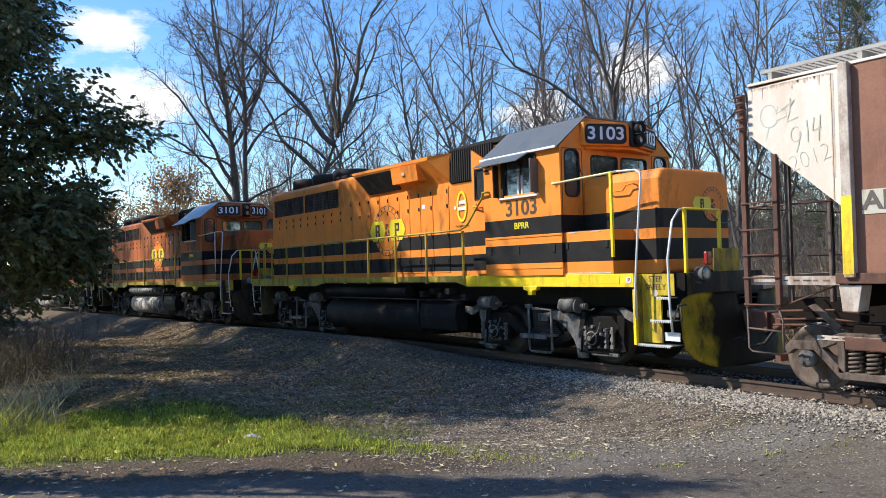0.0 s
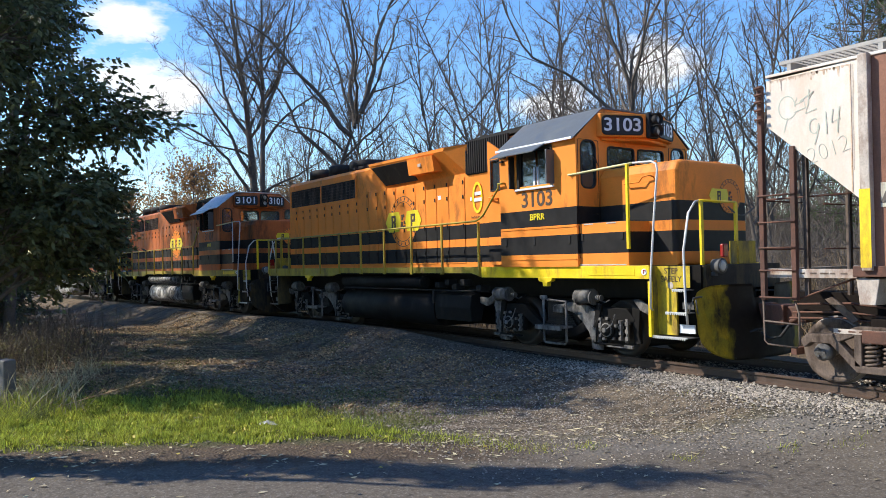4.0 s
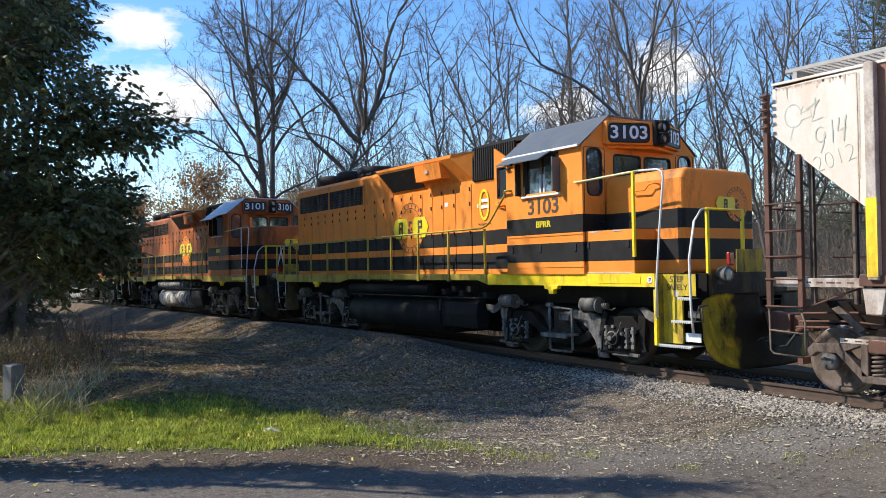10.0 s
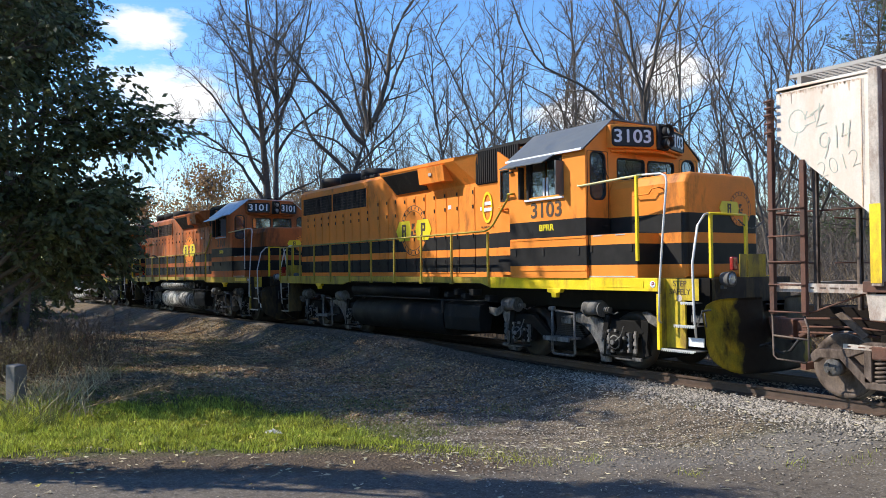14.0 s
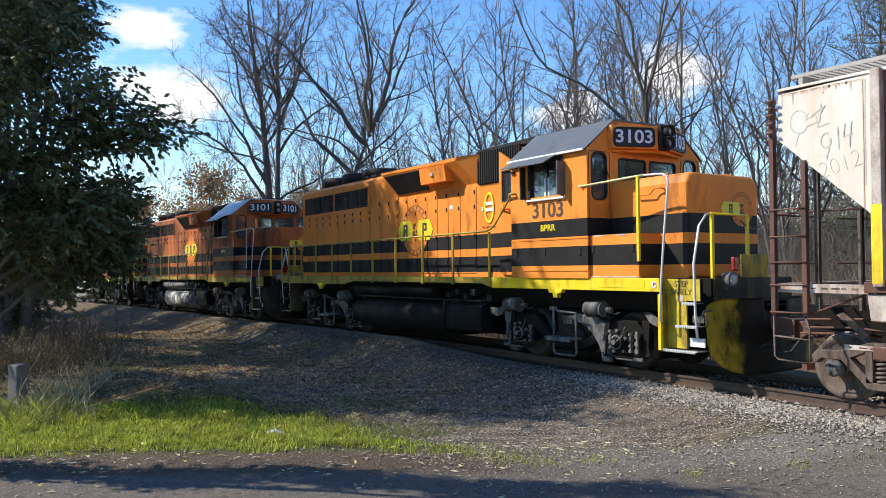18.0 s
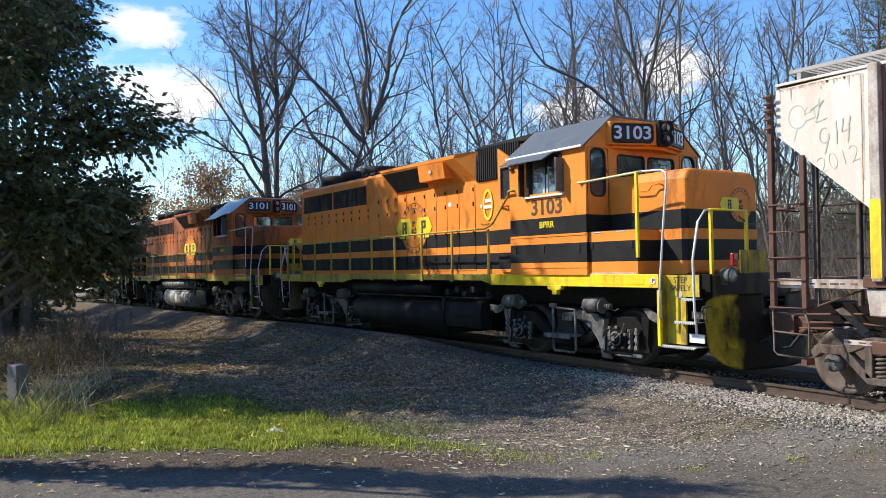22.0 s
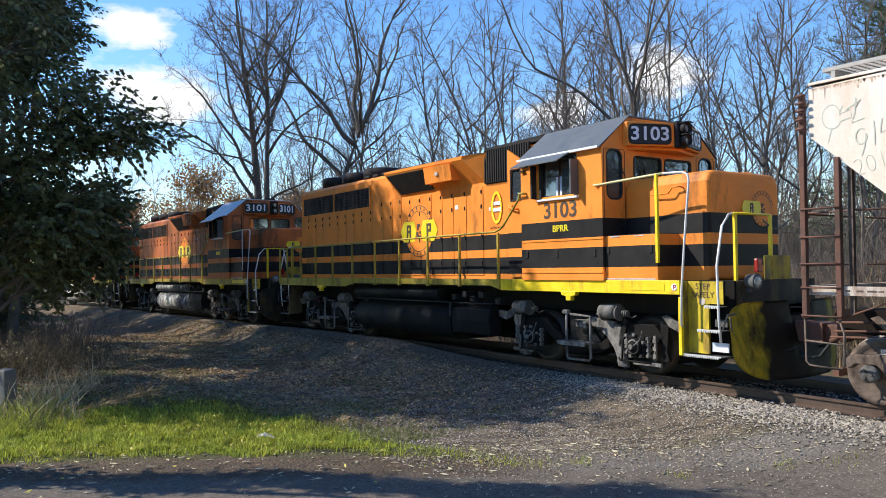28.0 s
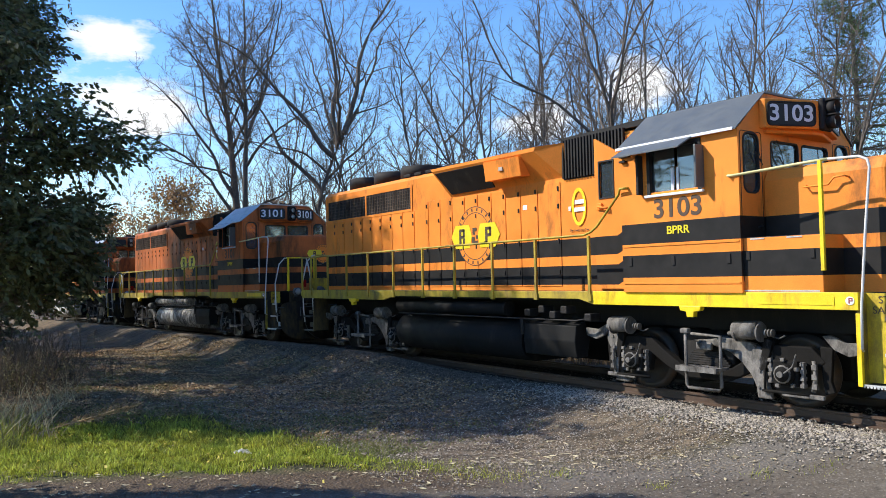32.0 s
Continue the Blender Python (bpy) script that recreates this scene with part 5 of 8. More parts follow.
        quad = [Vector(q) for q in ((-9.36, sd * 0.94, 3.865), (-7.80, sd * 0.94, 3.872), (-7.85, sd * 1.24, 4.345), (-9.60, sd * 1.24, 4.35))]
        lo, hi = [bm.verts.new(q - n * 0.02) for q in quad], [bm.verts.new(q + n * 0.02) for q in quad]
        bm.faces.new(hi)
        for k in range(4):
            bm.faces.new((lo[k], lo[(k + 1) % 4], hi[(k + 1) % 4], hi[k]))
        bmesh.ops.recalc_face_normals(bm, faces=bm.faces[:])
        part("blister_grille", bm, BLACK, blister, "dark underside grille")
        # panel door beside the cab
        bm = holed(bmesh.new(), "y", min(sd * 0.9, sd * 1.0), max(sd * 0.9, sd * 1.0), -4.86, -3.80, 1.70, 4.12, [(-4.74, -4.42, 3.34, 3.98)])
        prism(bm, [(-4.86, 4.12), (-4.30, 4.12), (-4.86, 4.44)], "y", min(sd * 0.9, sd * 1.0), max(sd * 0.9, sd * 1.0))
        dr = part("cab_door_panel", bm, paint, root, "orange panel with a small window")
        part("pane", box(bmesh.new(), -4.74, -4.42, sd * 0.97 - 0.003, sd * 0.97 + 0.003, 3.34, 3.98), GLASS, dr)
        bm = bmesh.new()
        t = 0.025
        for q in ((-4.74 - t, -4.74, 3.34 - t, 3.98 + t), (-4.42, -4.42 + t, 3.34 - t, 3.98 + t), (-4.74, -4.42, 3.34 - t, 3.34), (-4.74, -4.42, 3.98, 3.98 + t)):
            box(bm, q[0], q[1], min(sd * 0.98, sd * 1.012), max(sd * 0.98, sd * 1.012), q[2], q[3])
        part("window_frame", bm, RUBBER, dr)
        bm = rod(bmesh.new(), [(-4.72, sd * 1.0, 3.18), (-4.74, sd * 1.07, 3.18), (-4.56, sd * 1.08, 3.14), (-4.50, sd * 1.0, 3.14)], 0.02, 6)
        box(bm, -4.80, -4.68, min(sd * 1.0, sd * 1.04), max(sd * 1.0, sd * 1.04), 3.12, 3.24, 0.01)
        part("door_latch", bm, paint, dr)
        bm = box(bmesh.new(), -6.95, -6.82, min(sd * 0.916, sd * 0.92), max(sd * 0.916, sd * 0.92), 3.30, 3.40)
        part("white_label", bm, LETTER, hood)
        # walkway rails
        z0, z1 = 1.50, 2.63
        for x in (-16.15, -15.55, -14.5, -13.4, -12.25, -11.02, -9.74, -8.50, -7.2, -5.9, -4.52):
            bm = box(bmesh.new(), x - 0.025, x + 0.025, sd * 1.555 - 0.022, sd * 1.555 + 0.022, z0, z1, 0.005)
            box(bm, x - 0.045, x + 0.045, sd * 1.56 - 0.025, sd * 1.56 + 0.025, 1.50, 1.62)
            p("handrail_post", bm, YELLOW_DULL_SHADE)
        bm = rod(bmesh.new(), [(-16.2, sd * 1.555, z1 - 0.02), (-10, sd * 1.555, z1), (-4.62, sd * 1.555, z1 + 0.02), (-4.45, sd * 1.555, z1 + 0.07), (-4.3, sd * 1.57, 2.78), (-3.76, sd * 1.60, 3.28), (-3.68, sd * 1.66, 3.36), (-3.58, sd * 1.66, 3.36), (-3.56, sd * 1.585, 3.36)], 0.022, 8)
        p("handrail", bm, YELLOW_DULL_SHADE, "long dull yellow handrail")
        bm = rod(bmesh.new(), [(0.10, sd * 1.50, 0.93), (0.12, sd * 1.57, 0.96), (0.13, sd * 1.565, 1.5), (0.20, sd * 1.53, 2.5), (0.26, sd * 1.50, 3.24), (0.23, sd * 1.49, 3.34), (0.12, sd * 1.48, 3.39), (-0.28, sd * 1.47, 3.41)], 0.018, 8)
        if sd < 0:
            p("corner_handrail", bm, WHITE, "white bent corner handrail")
        else:
            bm.free()
        bm = rod(bmesh.new(), [(-0.28, sd * 1.47, 3.41), (-0.6, sd * 1.48, 3.40), (-1.62, sd * 1.60, 3.34), (-1.66, sd * 1.64, 3.34), (-1.66, sd * 1.58, 3.34)], 0.021, 8)
        p("nose_handrail", bm, PALEYELLOW, "pale yellow handrail from nose to cab")
        h = 0.025 if number == "3103" else 0.015
        bm = box(bmesh.new(), -0.35 - h, -0.35 + h, sd * 1.54 - h, sd * 1.54 + h, 1.95, 3.40, 0.005)
        p("nose_post", bm, YELLOW if number == "3103" else WHITE)
        for e, x in ((-1, -15.5),):
            bm = rod(bmesh.new(), [(-15.52, sd * 1.50, 0.72), (-15.52, sd * 1.53, 1.5), (-15.60, sd * 1.55, 2.0), (-15.85, sd * 1.53, 2.5), (-16.0, sd * 1.5, 2.62)], 0.02, 8)
            p("corner_handrail", bm, WHITE, "white bent corner handrail")
        # tank
        prof = [(sd * 0.0, 0.26)] + [(sd * (1.0 + 0.38 * math.cos(k * math.pi / 20 - math.pi / 2)), 0.67 + 0.41 * math.sin(k * math.pi / 20 - math.pi / 2)) for k in range(21)] + [(sd * 0.0, 1.08)]
        bm = prism(bmesh.new(), prof, "x", -11.2, -5.55 if sd > 0 else -6.55)
        tank = p("fuel_tank", bm, TANK if paint is ORANGE else STREAK, "black streaked fuel tank" if paint is ORANGE else "white-streaked fuel tank", None, False)
        for f in tank.data.polygons:
            f.use_smooth = len(f.vertices) == 4
        bm = drum(bmesh.new(), (-11.1, sd * 1.30, 1.30), (-7.0, sd * 1.30, 1.30), 0.15, 20)
        p("air_reservoir", bm, TANK if paint is ORANGE else STREAK, "long air reservoir")
        bm = bmesh.new()
        prism(bm, [(sd * 1.38, 0.45), (sd * 1.42, 0.75), (sd * 1.38, 1.03), (sd * 1.15, 1.10), (sd * 1.0, 0.9), (sd * 1.1, 0.45)], "x", -6.45, -5.05, 0.02)
        p("tank_end_casing", bm, TANK, "dusty black casing")
        for x, z in ((-6.3, 1.25), (-5.9, 1.32), (-5.6, 1.22), (-5.3, 1.32), (-4.7, 1.2)):
            bm = box(bmesh.new(), x - 0.08, x + 0.08, min(sd * 1.2, sd * 1.45), max(sd * 1.2, sd * 1.45), z - 0.07, z + 0.07, 0.02)
            p("valve_box", bm, BLACK)
        bm = rod(bmesh.new(), [(-11, sd * 1.42, 1.12), (-5, sd * 1.42, 1.13), (-4.6, sd * 1.35, 1.2)], 0.018, 6)
        p("piping", bm, BLACK)
        bm = bmesh.new()
        box(bm, -6.52, -6.44, sd * 1.40 - 0.03, sd * 1.40 + 0.03, 0.82, 1.14)
        p("fuel_gauge", bm, BLACK)
    emblem(hood, -8.57, -0.921, 2.86, 0.66, SIDE)
    bm = bmesh.new()
    n = 28
    for k in range(n):
        a, b = 2 * math.pi * k / n, 2 * math.pi * (k + 1) / n
        q = [(-5.36 + w * math.cos(t), -0.92, 3.24 + h * math.sin(t)) for t, w, h in ((a, 0.19, 0.36), (b, 0.19, 0.36), (b, 0.125, 0.29), (a, 0.125, 0.29))]
        bm.faces.new([bm.verts.new(c) for c in q])
    part("zero_mark", bm, SIGN_YELLOW, hood, "yellow oval mark")
    lettering("motto", "Our Goal Every Day", 0.045, side_at(-5.36, -0.92, 2.80), INK, hood, "", 0.95)
    for x, z, w in ((-5.34, 3.33, 0.12), (-5.34, 3.19, 0.14), (-5.60, 3.22, 0.03)):
        part("white_word", box(bmesh.new(), x - w, x + w, -0.922, -0.918, z - 0.04, z + 0.04), LETTER, hood)
    # roof gear
    for x in (-14.7, -13.3, -11.9):
        bm = lathe(bmesh.new(), [(0, 0.62), (0.30, 0.62), (0.34, 0.58), (0.31, 0.5), (0.30, 0.1)], (x, 0, 4.53), "z", 32)
        part("fan_housing", bm, BLACK, hood, "low round roof fan")
    for x, w in ((-8.2, 0.5), (-6.9, 0.5)):
        bm = lathe(bmesh.new(), [(0, 0.55), (0.10, 0.55), (0.12, 0.5), (0.12, 0.05)], (x, 0, 4.53), "z", 28)
        part("fan_housing", bm, BLACK, hood)
    bm = box(bmesh.new(), -10.6, -9.9, -0.35, 0.35, 4.53, 4.72, 0.03)
    part("exhaust_stack", bm, BLACK, hood)
    for k in range(4):
        part("lifting_lug", box(bmesh.new(), -11.6 + 0.5 * k, -11.3 + 0.5 * k, -0.84, -0.60, 4.51, 4.58, 0.01), BLACK, hood)
    bm = bmesh.new()
    for y, dx in ((0.0, 0.0), (0.16, 0.06), (-0.16, 0.06)):
        rod(bm, [(-2.9 + dx, 0.4 + y, 4.70), (-2.5 + dx, 0.4 + y, 4.70), (-2.38 + dx, 0.4 + y, 4.70)], [0.03, 0.045, 0.09], 10)
    box(bm, -2.9, -2.7, 0.2, 0.6, 4.63, 4.70)
    p("air_horn", bm, BLACK, "small roof horn")
    for cx in (-2.5, -12.9):
        loco_truck(root, cx)
    return root


lead = locomotive("3103", ORANGE, ROOFGREY, "grey cab roof")
second = locomotive("3101", ORANGE_OLD, SILVER, "faded and sooty with a pale tank")
third = copy_thing(second, Matrix())
for ob in list(third.children_recursive):
    if ob.name.startswith(("number.", "road_number", "reporting_mark")):
        bpy.data.objects.remove(ob)
third["label"] = "faded orange and black diesel locomotive half hidden behind foliage"


# ---- covered hopper car ----
def hopper_car():
    root = new("covered_hopper_car")
    tagged(root, "weathered brown and white covered hopper car with ladder and graffiti", "freight car")

    def p(name, bm, m, label="", parent=None):
        return part(name, bm, m, parent or root, label)
    L0, L1, Y = 2.28, 16.9, 1.5
    for sd in (-1, 1):
        y0, y1 = sorted((sd * Y, sd * (Y - 0.03)))
        bm = prism(bmesh.new(), [(L0, 4.29), (L0, 3.64), (3.62, 2.48), (3.62, 4.33)], "y", y0, y1)
        p("end_side_sheet", bm, HOPWHITE, "chalky white slanted side sheet")
        bm = prism(bmesh.new(), [(L1, 4.29), (L1, 3.64), (15.6, 2.48), (15.6, 4.33)], "y", y0, y1)
        p("end_side_sheet", bm, HOPWHITE, "chalky white slanted side sheet")
        x = 3.62
        k = 0
        while x < 15.5:
            nx = min(x + 0.83, 15.6)
            bm = box(bmesh.new(), x, nx, y0, y1, 1.66, 4.33)
            p("side_panel", bm, HOPPER, "faded brown side sheet")
            y2, y3 = sorted((sd * Y, sd * (Y + 0.11)))
            bm = box(bmesh.new(), x, x + 0.13, y2, y3, 1.60, 4.36, 0.012)
            post = p("side_post", bm, PALEDIRTY if k == 0 else HOPPER, "pressed steel side post")
            if k == 0:
                y4, y5 = sorted((sd * (Y + 0.11), sd * (Y + 0.115)))
                part("reflector_strip", box(bmesh.new(), x - 0.004, x + 0.134, y4, y5, 1.64, 2.64), YELLOW, post, "bright yellow strip")
            x, k = nx, k + 1
        bm = box(bmesh.new(), L0 + 1.2, 15.7, min(sd * 1.38, sd * 1.56), max(sd * 1.38, sd * 1.56), 1.52, 1.66, 0.01)
        p("side_sill", bm, RUST, "dark rusty side sill")
        bm = box(bmesh.new(), L0, L1, min(sd * 1.42, sd * 1.52), max(sd * 1.42, sd * 1.52), 4.33, 4.37, 0.008)
        p("top_chord", bm, HOPWHITE)
    # slope sheet, centre sill, end platform
    for a, b in ((L0, 3.62), (L1, 15.6)):
        bm = bmesh.new()
        f = bm.faces.new([bm.verts.new(q) for q in ((a, -1.46, 3.64), (b, -1.46, 2.48), (b, 1.46, 2.48), (a, 1.46, 3.64))])
        bmesh.ops.solidify(bm, geom=[f], thickness=0.02)
        p("slope_sheet", bm, RUST, "rusty slope sheet")
        p("end_sheet", box(bmesh.new(), min(a, a + 0.03), max(a, a + 0.03), -1.47, 1.47, 3.64, 4.29), HOPWHITE)
        p("bay_wall", box(bmesh.new(), b - 0.02, b + 0.02, -1.47, 1.47, 1.2, 2.5), SHADERUST)
    p("centre_sill", box(bmesh.new(), 1.95, 17.2, -0.33, 0.33, 0.82, 1.25), SHADERUST)
    for a, b in ((2.1, 3.5), (15.7, 17.05)):
        bm = bmesh.new()
        box(bm, a, b, -1.48, -1.40, 1.50, 1.62)
        box(bm, a, b, 1.40, 1.48, 1.50, 1.62)
        box(bm, a, a + 0.1, -1.48, 1.48, 1.50, 1.62)
        for k in range(5):
            u = min(a, b) + 0.62 + 0.14 * k
            p("stencil_bar", box(bmesh.new(), u, u + 0.06 + 0.03 * (k % 3), -1.484, -1.480, 1.55, 1.572), RUSTPALE)
        p("end_sill", bm, PALEDIRTY, "pale dusty end sill")
    p("bolster_casting", prism(bmesh.new(), [(3.50, 1.50), (3.80, 1.50), (3.74, 1.16), (3.54, 1.16)], "y", -1.52, -1.25, 0.01), PALEDIRTY, "rust-stained pale bolster end")
    for k in range(3):
        x = 5.6 + 3.4 * k
        bm = bmesh.new()
        v = [bm.verts.new((x + sx * dx, sy * dy, z)) for z, dx, dy in ((1.6, 1.6, 1.4), (0.5, 0.4, 0.6)) for sx, sy in ((-1, -1), (1, -1), (1, 1), (-1, 1))]
        bm.faces.new(v[4:])
        for i in range(4):
            bm.faces.new((v[i], v[(i + 1) % 4], v[4 + (i + 1) % 4], v[4 + i]))
        p("outlet_bay", bm, SHADERUST, "rusty discharge bay")
    # roof and running board
    bm = prism(bmesh.new(), [(-1.5, 4.36), (-0.9, 4.48), (0.9, 4.48), (1.5, 4.36), (1.5, 4.33), (-1.5, 4.33)], "x", L0, L1)
    p("roof", bm, HOPWHITE)
    bm = bmesh.new()
    for k in range(9):
        y = -1.40 + 0.08 * k
        box(bm, 2.45, 16.7, y - 0.006, y + 0.006, 4.51, 4.54)
    for k in range(150):
        x = 2.46 + 14.2 * k / 149
        box(bm, x - 0.006, x + 0.006, -1.41, -0.75, 4.512, 4.53)
    box(bm, 2.44, 2.47, -1.42, -0.74, 4.49, 4.545)
    box(bm, 2.44, 16.7, -1.425, -1.405, 4.495, 4.545)
    walkb = p("running_board", bm, GALV, "galvanised grating along the roof")
    for k in range(12):
        x = 2.55 + 1.25 * k
        part("board_bracket", prism(bmesh.new(), [(x, 4.36), (x + 0.06, 4.36), (x + 0.06, 4.51), (x, 4.51)], "y", -1.42, -1.0), GALV, walkb)
    # ladders at the end
    for sd in (-1, 1):
        for x, z1 in ((2.18, 4.24), (2.66, 3.32)):
            bm = box(bmesh.new(), x - 0.036, x + 0.036, min(sd * 1.46, sd * 1.54), max(sd * 1.46, sd * 1.54), 1.18, z1, 0.008)
            p("ladder_stile", bm, RUST if sd < 0 else RUST, "rusty ladder stile")
        for z in (1.22, 1.60, 1.92, 2.28, 2.66):
            bm = rod(bmesh.new(), [(2.14, sd * 1.55, z), (2.70, sd * 1.55, z)], 0.013, 6)
            p("rung", bm, RUST)
        for z in (3.75, 3.88, 4.0, 4.1, 4.2):
            p("ladder_clip", rod(bmesh.new(), [(2.14, sd * 1.58, z), (2.26, sd * 1.58, z)], 0.02, 6), RUST)
        bm = rod(bmesh.new(), [(2.16, sd * 1.5, 1.2), (2.17, sd * 1.5, 0.60), (2.22, sd * 1.5, 0.55), (2.66, sd * 1.5, 0.53), (2.70, sd * 1.5, 0.58), (2.70, sd * 1.5, 1.0), (2.62, sd * 1.48, 1.2)], 0.014, 6)
        rod(bm, [(2.17, sd * 1.5, 0.88), (2.70, sd * 1.5, 0.85)], 0.014, 6)
        p("sill_step", bm, RUSTPALE, "bent sill step")
        for x, y in ((2.78, 1.40), (3.10, 0.9), (3.12, 0.3)):
            bm = box(bmesh.new(), x - 0.03, x + 0.03, sd * y - 0.03, sd * y + 0.03, 1.25, 3.66 - (x - 2.28) * 0.86)
            p("end_post", bm, RUSTPALE, "pale end post")
        for z in (1.9, 2.6):
            bm = rod(bmesh.new(), [(2.16, sd * 1.5, z), (2.12, sd * 0.2, z)], 0.013, 6)
            p("cross_rung", bm, RUST)
    for z, y in ((0.86, -0.6), (0.94, -0.5), (1.06, -0.42)):
        p("brake_pipe", rod(bmesh.new(), [(2.0, y, z), (2.9, y - 0.15, z + 0.05), (3.5, y - 0.2, z)], 0.018, 6), RUST)
    p("brake_lever", prism(bmesh.new(), [(2.75, 1.18), (2.86, 1.22), (3.22, 0.92), (3.14, 0.86)], "y", -0.95, -0.91, 0.006), RUSTPALE, "dusty brake lever")
    p("angle_cock", drum(bmesh.new(), (1.92, -0.45, 0.78), (2.06, -0.45, 0.86), 0.04, 10), RUST)
    p("brake_hose", rod(bmesh.new(), [(1.95, -0.45, 0.8), (1.75, -0.44, 0.55), (1.55, -0.42, 0.5), (1.4, -0.4, 0.58)], 0.024, 6), RUBBER, "black brake hose")
    p("brace_rod", rod(bmesh.new(), [(2.1, -1.3, 2.62), (3.5, -1.3, 2.62)], 0.014, 6), RUST)
    p("brace_rod", rod(bmesh.new(), [(2.66, -1.45, 1.2), (3.4, -1.3, 1.5)], 0.014, 6), RUST)
    bm = bmesh.new()
    box(bm, 1.62, 1.98, -0.12, 0.12, 0.75, 1.0, 0.03)
    prism(bm, [(1.66, -0.22), (1.34, -0.16), (1.30, 0.02), (1.46, 0.06), (1.46, 0.2), (1.66, 0.22)], "z", 0.70, 1.02, 0.02)
    p("coupler", bm, RUST, "rusty knuckle coupler")
    # trucks
    for cx in (3.70, 15.5):
        for dx in (-0.89, 0.89):
            wheelset(root, cx + dx, 0.457, "wheelset", WHEELPALE)
        for sd in (-1, 1):
            y0, y1 = sorted((sd * 0.98, sd * 1.14))
            bm = bmesh.new()
            prism(bm, [(cx + u, v) for u, v in [(-1.22, 0.60), (-1.12, 0.70), (-0.70, 0.72), (-0.42, 0.84), (0.42, 0.84), (0.70, 0.72), (1.12, 0.70), (1.22, 0.60), (1.16, 0.50), (1.06, 0.58), (0.74, 0.58), (0.42, 0.72), (-0.42, 0.72), (-0.74, 0.58), (-1.06, 0.58), (-1.16, 0.50)]], "y", y0, y1, 0.012)
            prism(bm, [(cx + u, v) for u, v in [(-0.80, 0.60), (-0.42, 0.22), (0.42, 0.22), (0.80, 0.60), (0.66, 0.62), (0.36, 0.32), (-0.36, 0.32), (-0.66, 0.62)]], "y", y0, y1, 0.012)
            for u in (-0.40, 0.40):
                box(bm, cx + u - 0.05, cx + u + 0.05, y0, y1, 0.30, 0.74, 0.01)
            fr = p("side_frame", bm, RUSTPALE, "dusty rusty cast side frame")
            for dx in (-0.89, 0.89):
                bm = lathe(bmesh.new(), [(0, 0.12), (sd * 0.14, 0.12), (sd * 0.17, 0.09), (sd * 0.175, 0.01)], (cx + dx, sd * 1.0, 0.457), "y", 18)
                for k in range(3):
                    a = 2.1 * k
                    drum(bm, (cx + dx + 0.06 * math.cos(a), sd * 1.17, 0.457 + 0.06 * math.sin(a)), (cx + dx + 0.06 * math.cos(a), sd * 1.20, 0.457 + 0.06 * math.sin(a)), 0.016, 6)
                part("journal_cap", bm, MIDGREY, fr)
            for u in (-0.24, 0.0, 0.24):
                pts3 = [(cx + u + 0.085 * math.cos(a * 1.1), sd * 1.06 + 0.085 * math.sin(a * 1.1), 0.30 + 0.34 * a / 34) for a in range(35)]
                part("coil_spring", rod(bmesh.new(), pts3, 0.02, 6), RUSTPALE, fr)
            part("bolster_end", box(bmesh.new(), cx - 0.34, cx + 0.34, min(sd * 0.7, sd * 1.16), max(sd * 0.7, sd * 1.16), 0.62, 0.80, 0.02), RUST, fr)
            part("frame_plate", box(bmesh.new(), cx - 0.72, cx + 0.40, min(sd * 1.14, sd * 1.146), max(sd * 1.14, sd * 1.146), 0.735, 0.80), PALEDIRTY, fr)
            for k in range(7):
                u = cx - 0.66 + 0.145 * k
                part("stencil_bar", box(bmesh.new(), u, u + 0.045 + 0.05 * ((k * 3) % 4) / 3, min(sd * 1.146, sd * 1.149), max(sd * 1.146, sd * 1.149), 0.759, 0.776), RUST, fr)
        p("truck_bolster", box(bmesh.new(), cx - 0.3, cx + 0.3, -1.0, 1.0, 0.55, 0.95, 0.02), SHADERUST)
        p("brake_beam", box(bmesh.new(), cx - 1.5, cx - 1.42, -0.9, 0.9, 0.35, 0.45), RUST)
    # lettering and scrawl
    bm = box(bmesh.new(), 3.83, 4.26, -1.508, -1.504, 2.40, 2.71)
    patch = p("letter_patch", bm, PATCH, "faded pale lettering patch")
    lettering("car_mark", "AE", 0.235, side_at(4.05, -1.512, 2.56), FADED, patch, "faded dark car initials", 1.1, 0.008)
    p("stencil_patch", box(bmesh.new(), 4.62, 5.4, -1.508, -1.504, 2.34, 2.85), YELLOW)
    strokes = []

    def stroke(pts):
        bm = bmesh.new()
        pair_, y = [], -1.5025 - 0.0006 * len(strokes)
        for i, (x, z) in enumerate(pts):
            (xa, za), (xb, zb) = pts[max(i - 1, 0)], pts[min(i + 1, len(pts) - 1)]
            d = Vector((xb - xa, 0, zb - za)).normalized() * 0.008
            pair_.append((bm.verts.new((x - d.z, y, z + d.x)), bm.verts.new((x + d.z, y, z - d.x))))
        for a, c in zip(pair_, pair_[1:]):
            bm.faces.new((a[0], a[1], c[1], c[0]))
        strokes.append(part("graffiti_stroke", bm, SCRAWL, root, "pale green spray stroke"))
    stroke([(2.58 + 0.13 * math.cos(a / 3) + 0.01 * a / 6, 3.86 + 0.16 * math.sin(a / 3)) for a in range(0, 18)])
    stroke([(2.60, 3.72), (2.56, 3.60), (2.54, 3.52)])
    stroke([(2.74, 3.98), (2.70, 3.88), (2.84, 3.92), (2.86, 3.82), (2.70, 3.78)])
    stroke([(2.78, 3.92), (2.98, 4.02), (2.90, 3.92)])
    stroke([(2.92, 4.06), (2.90, 3.86), (2.86, 3.74), (3.02, 3.78)])
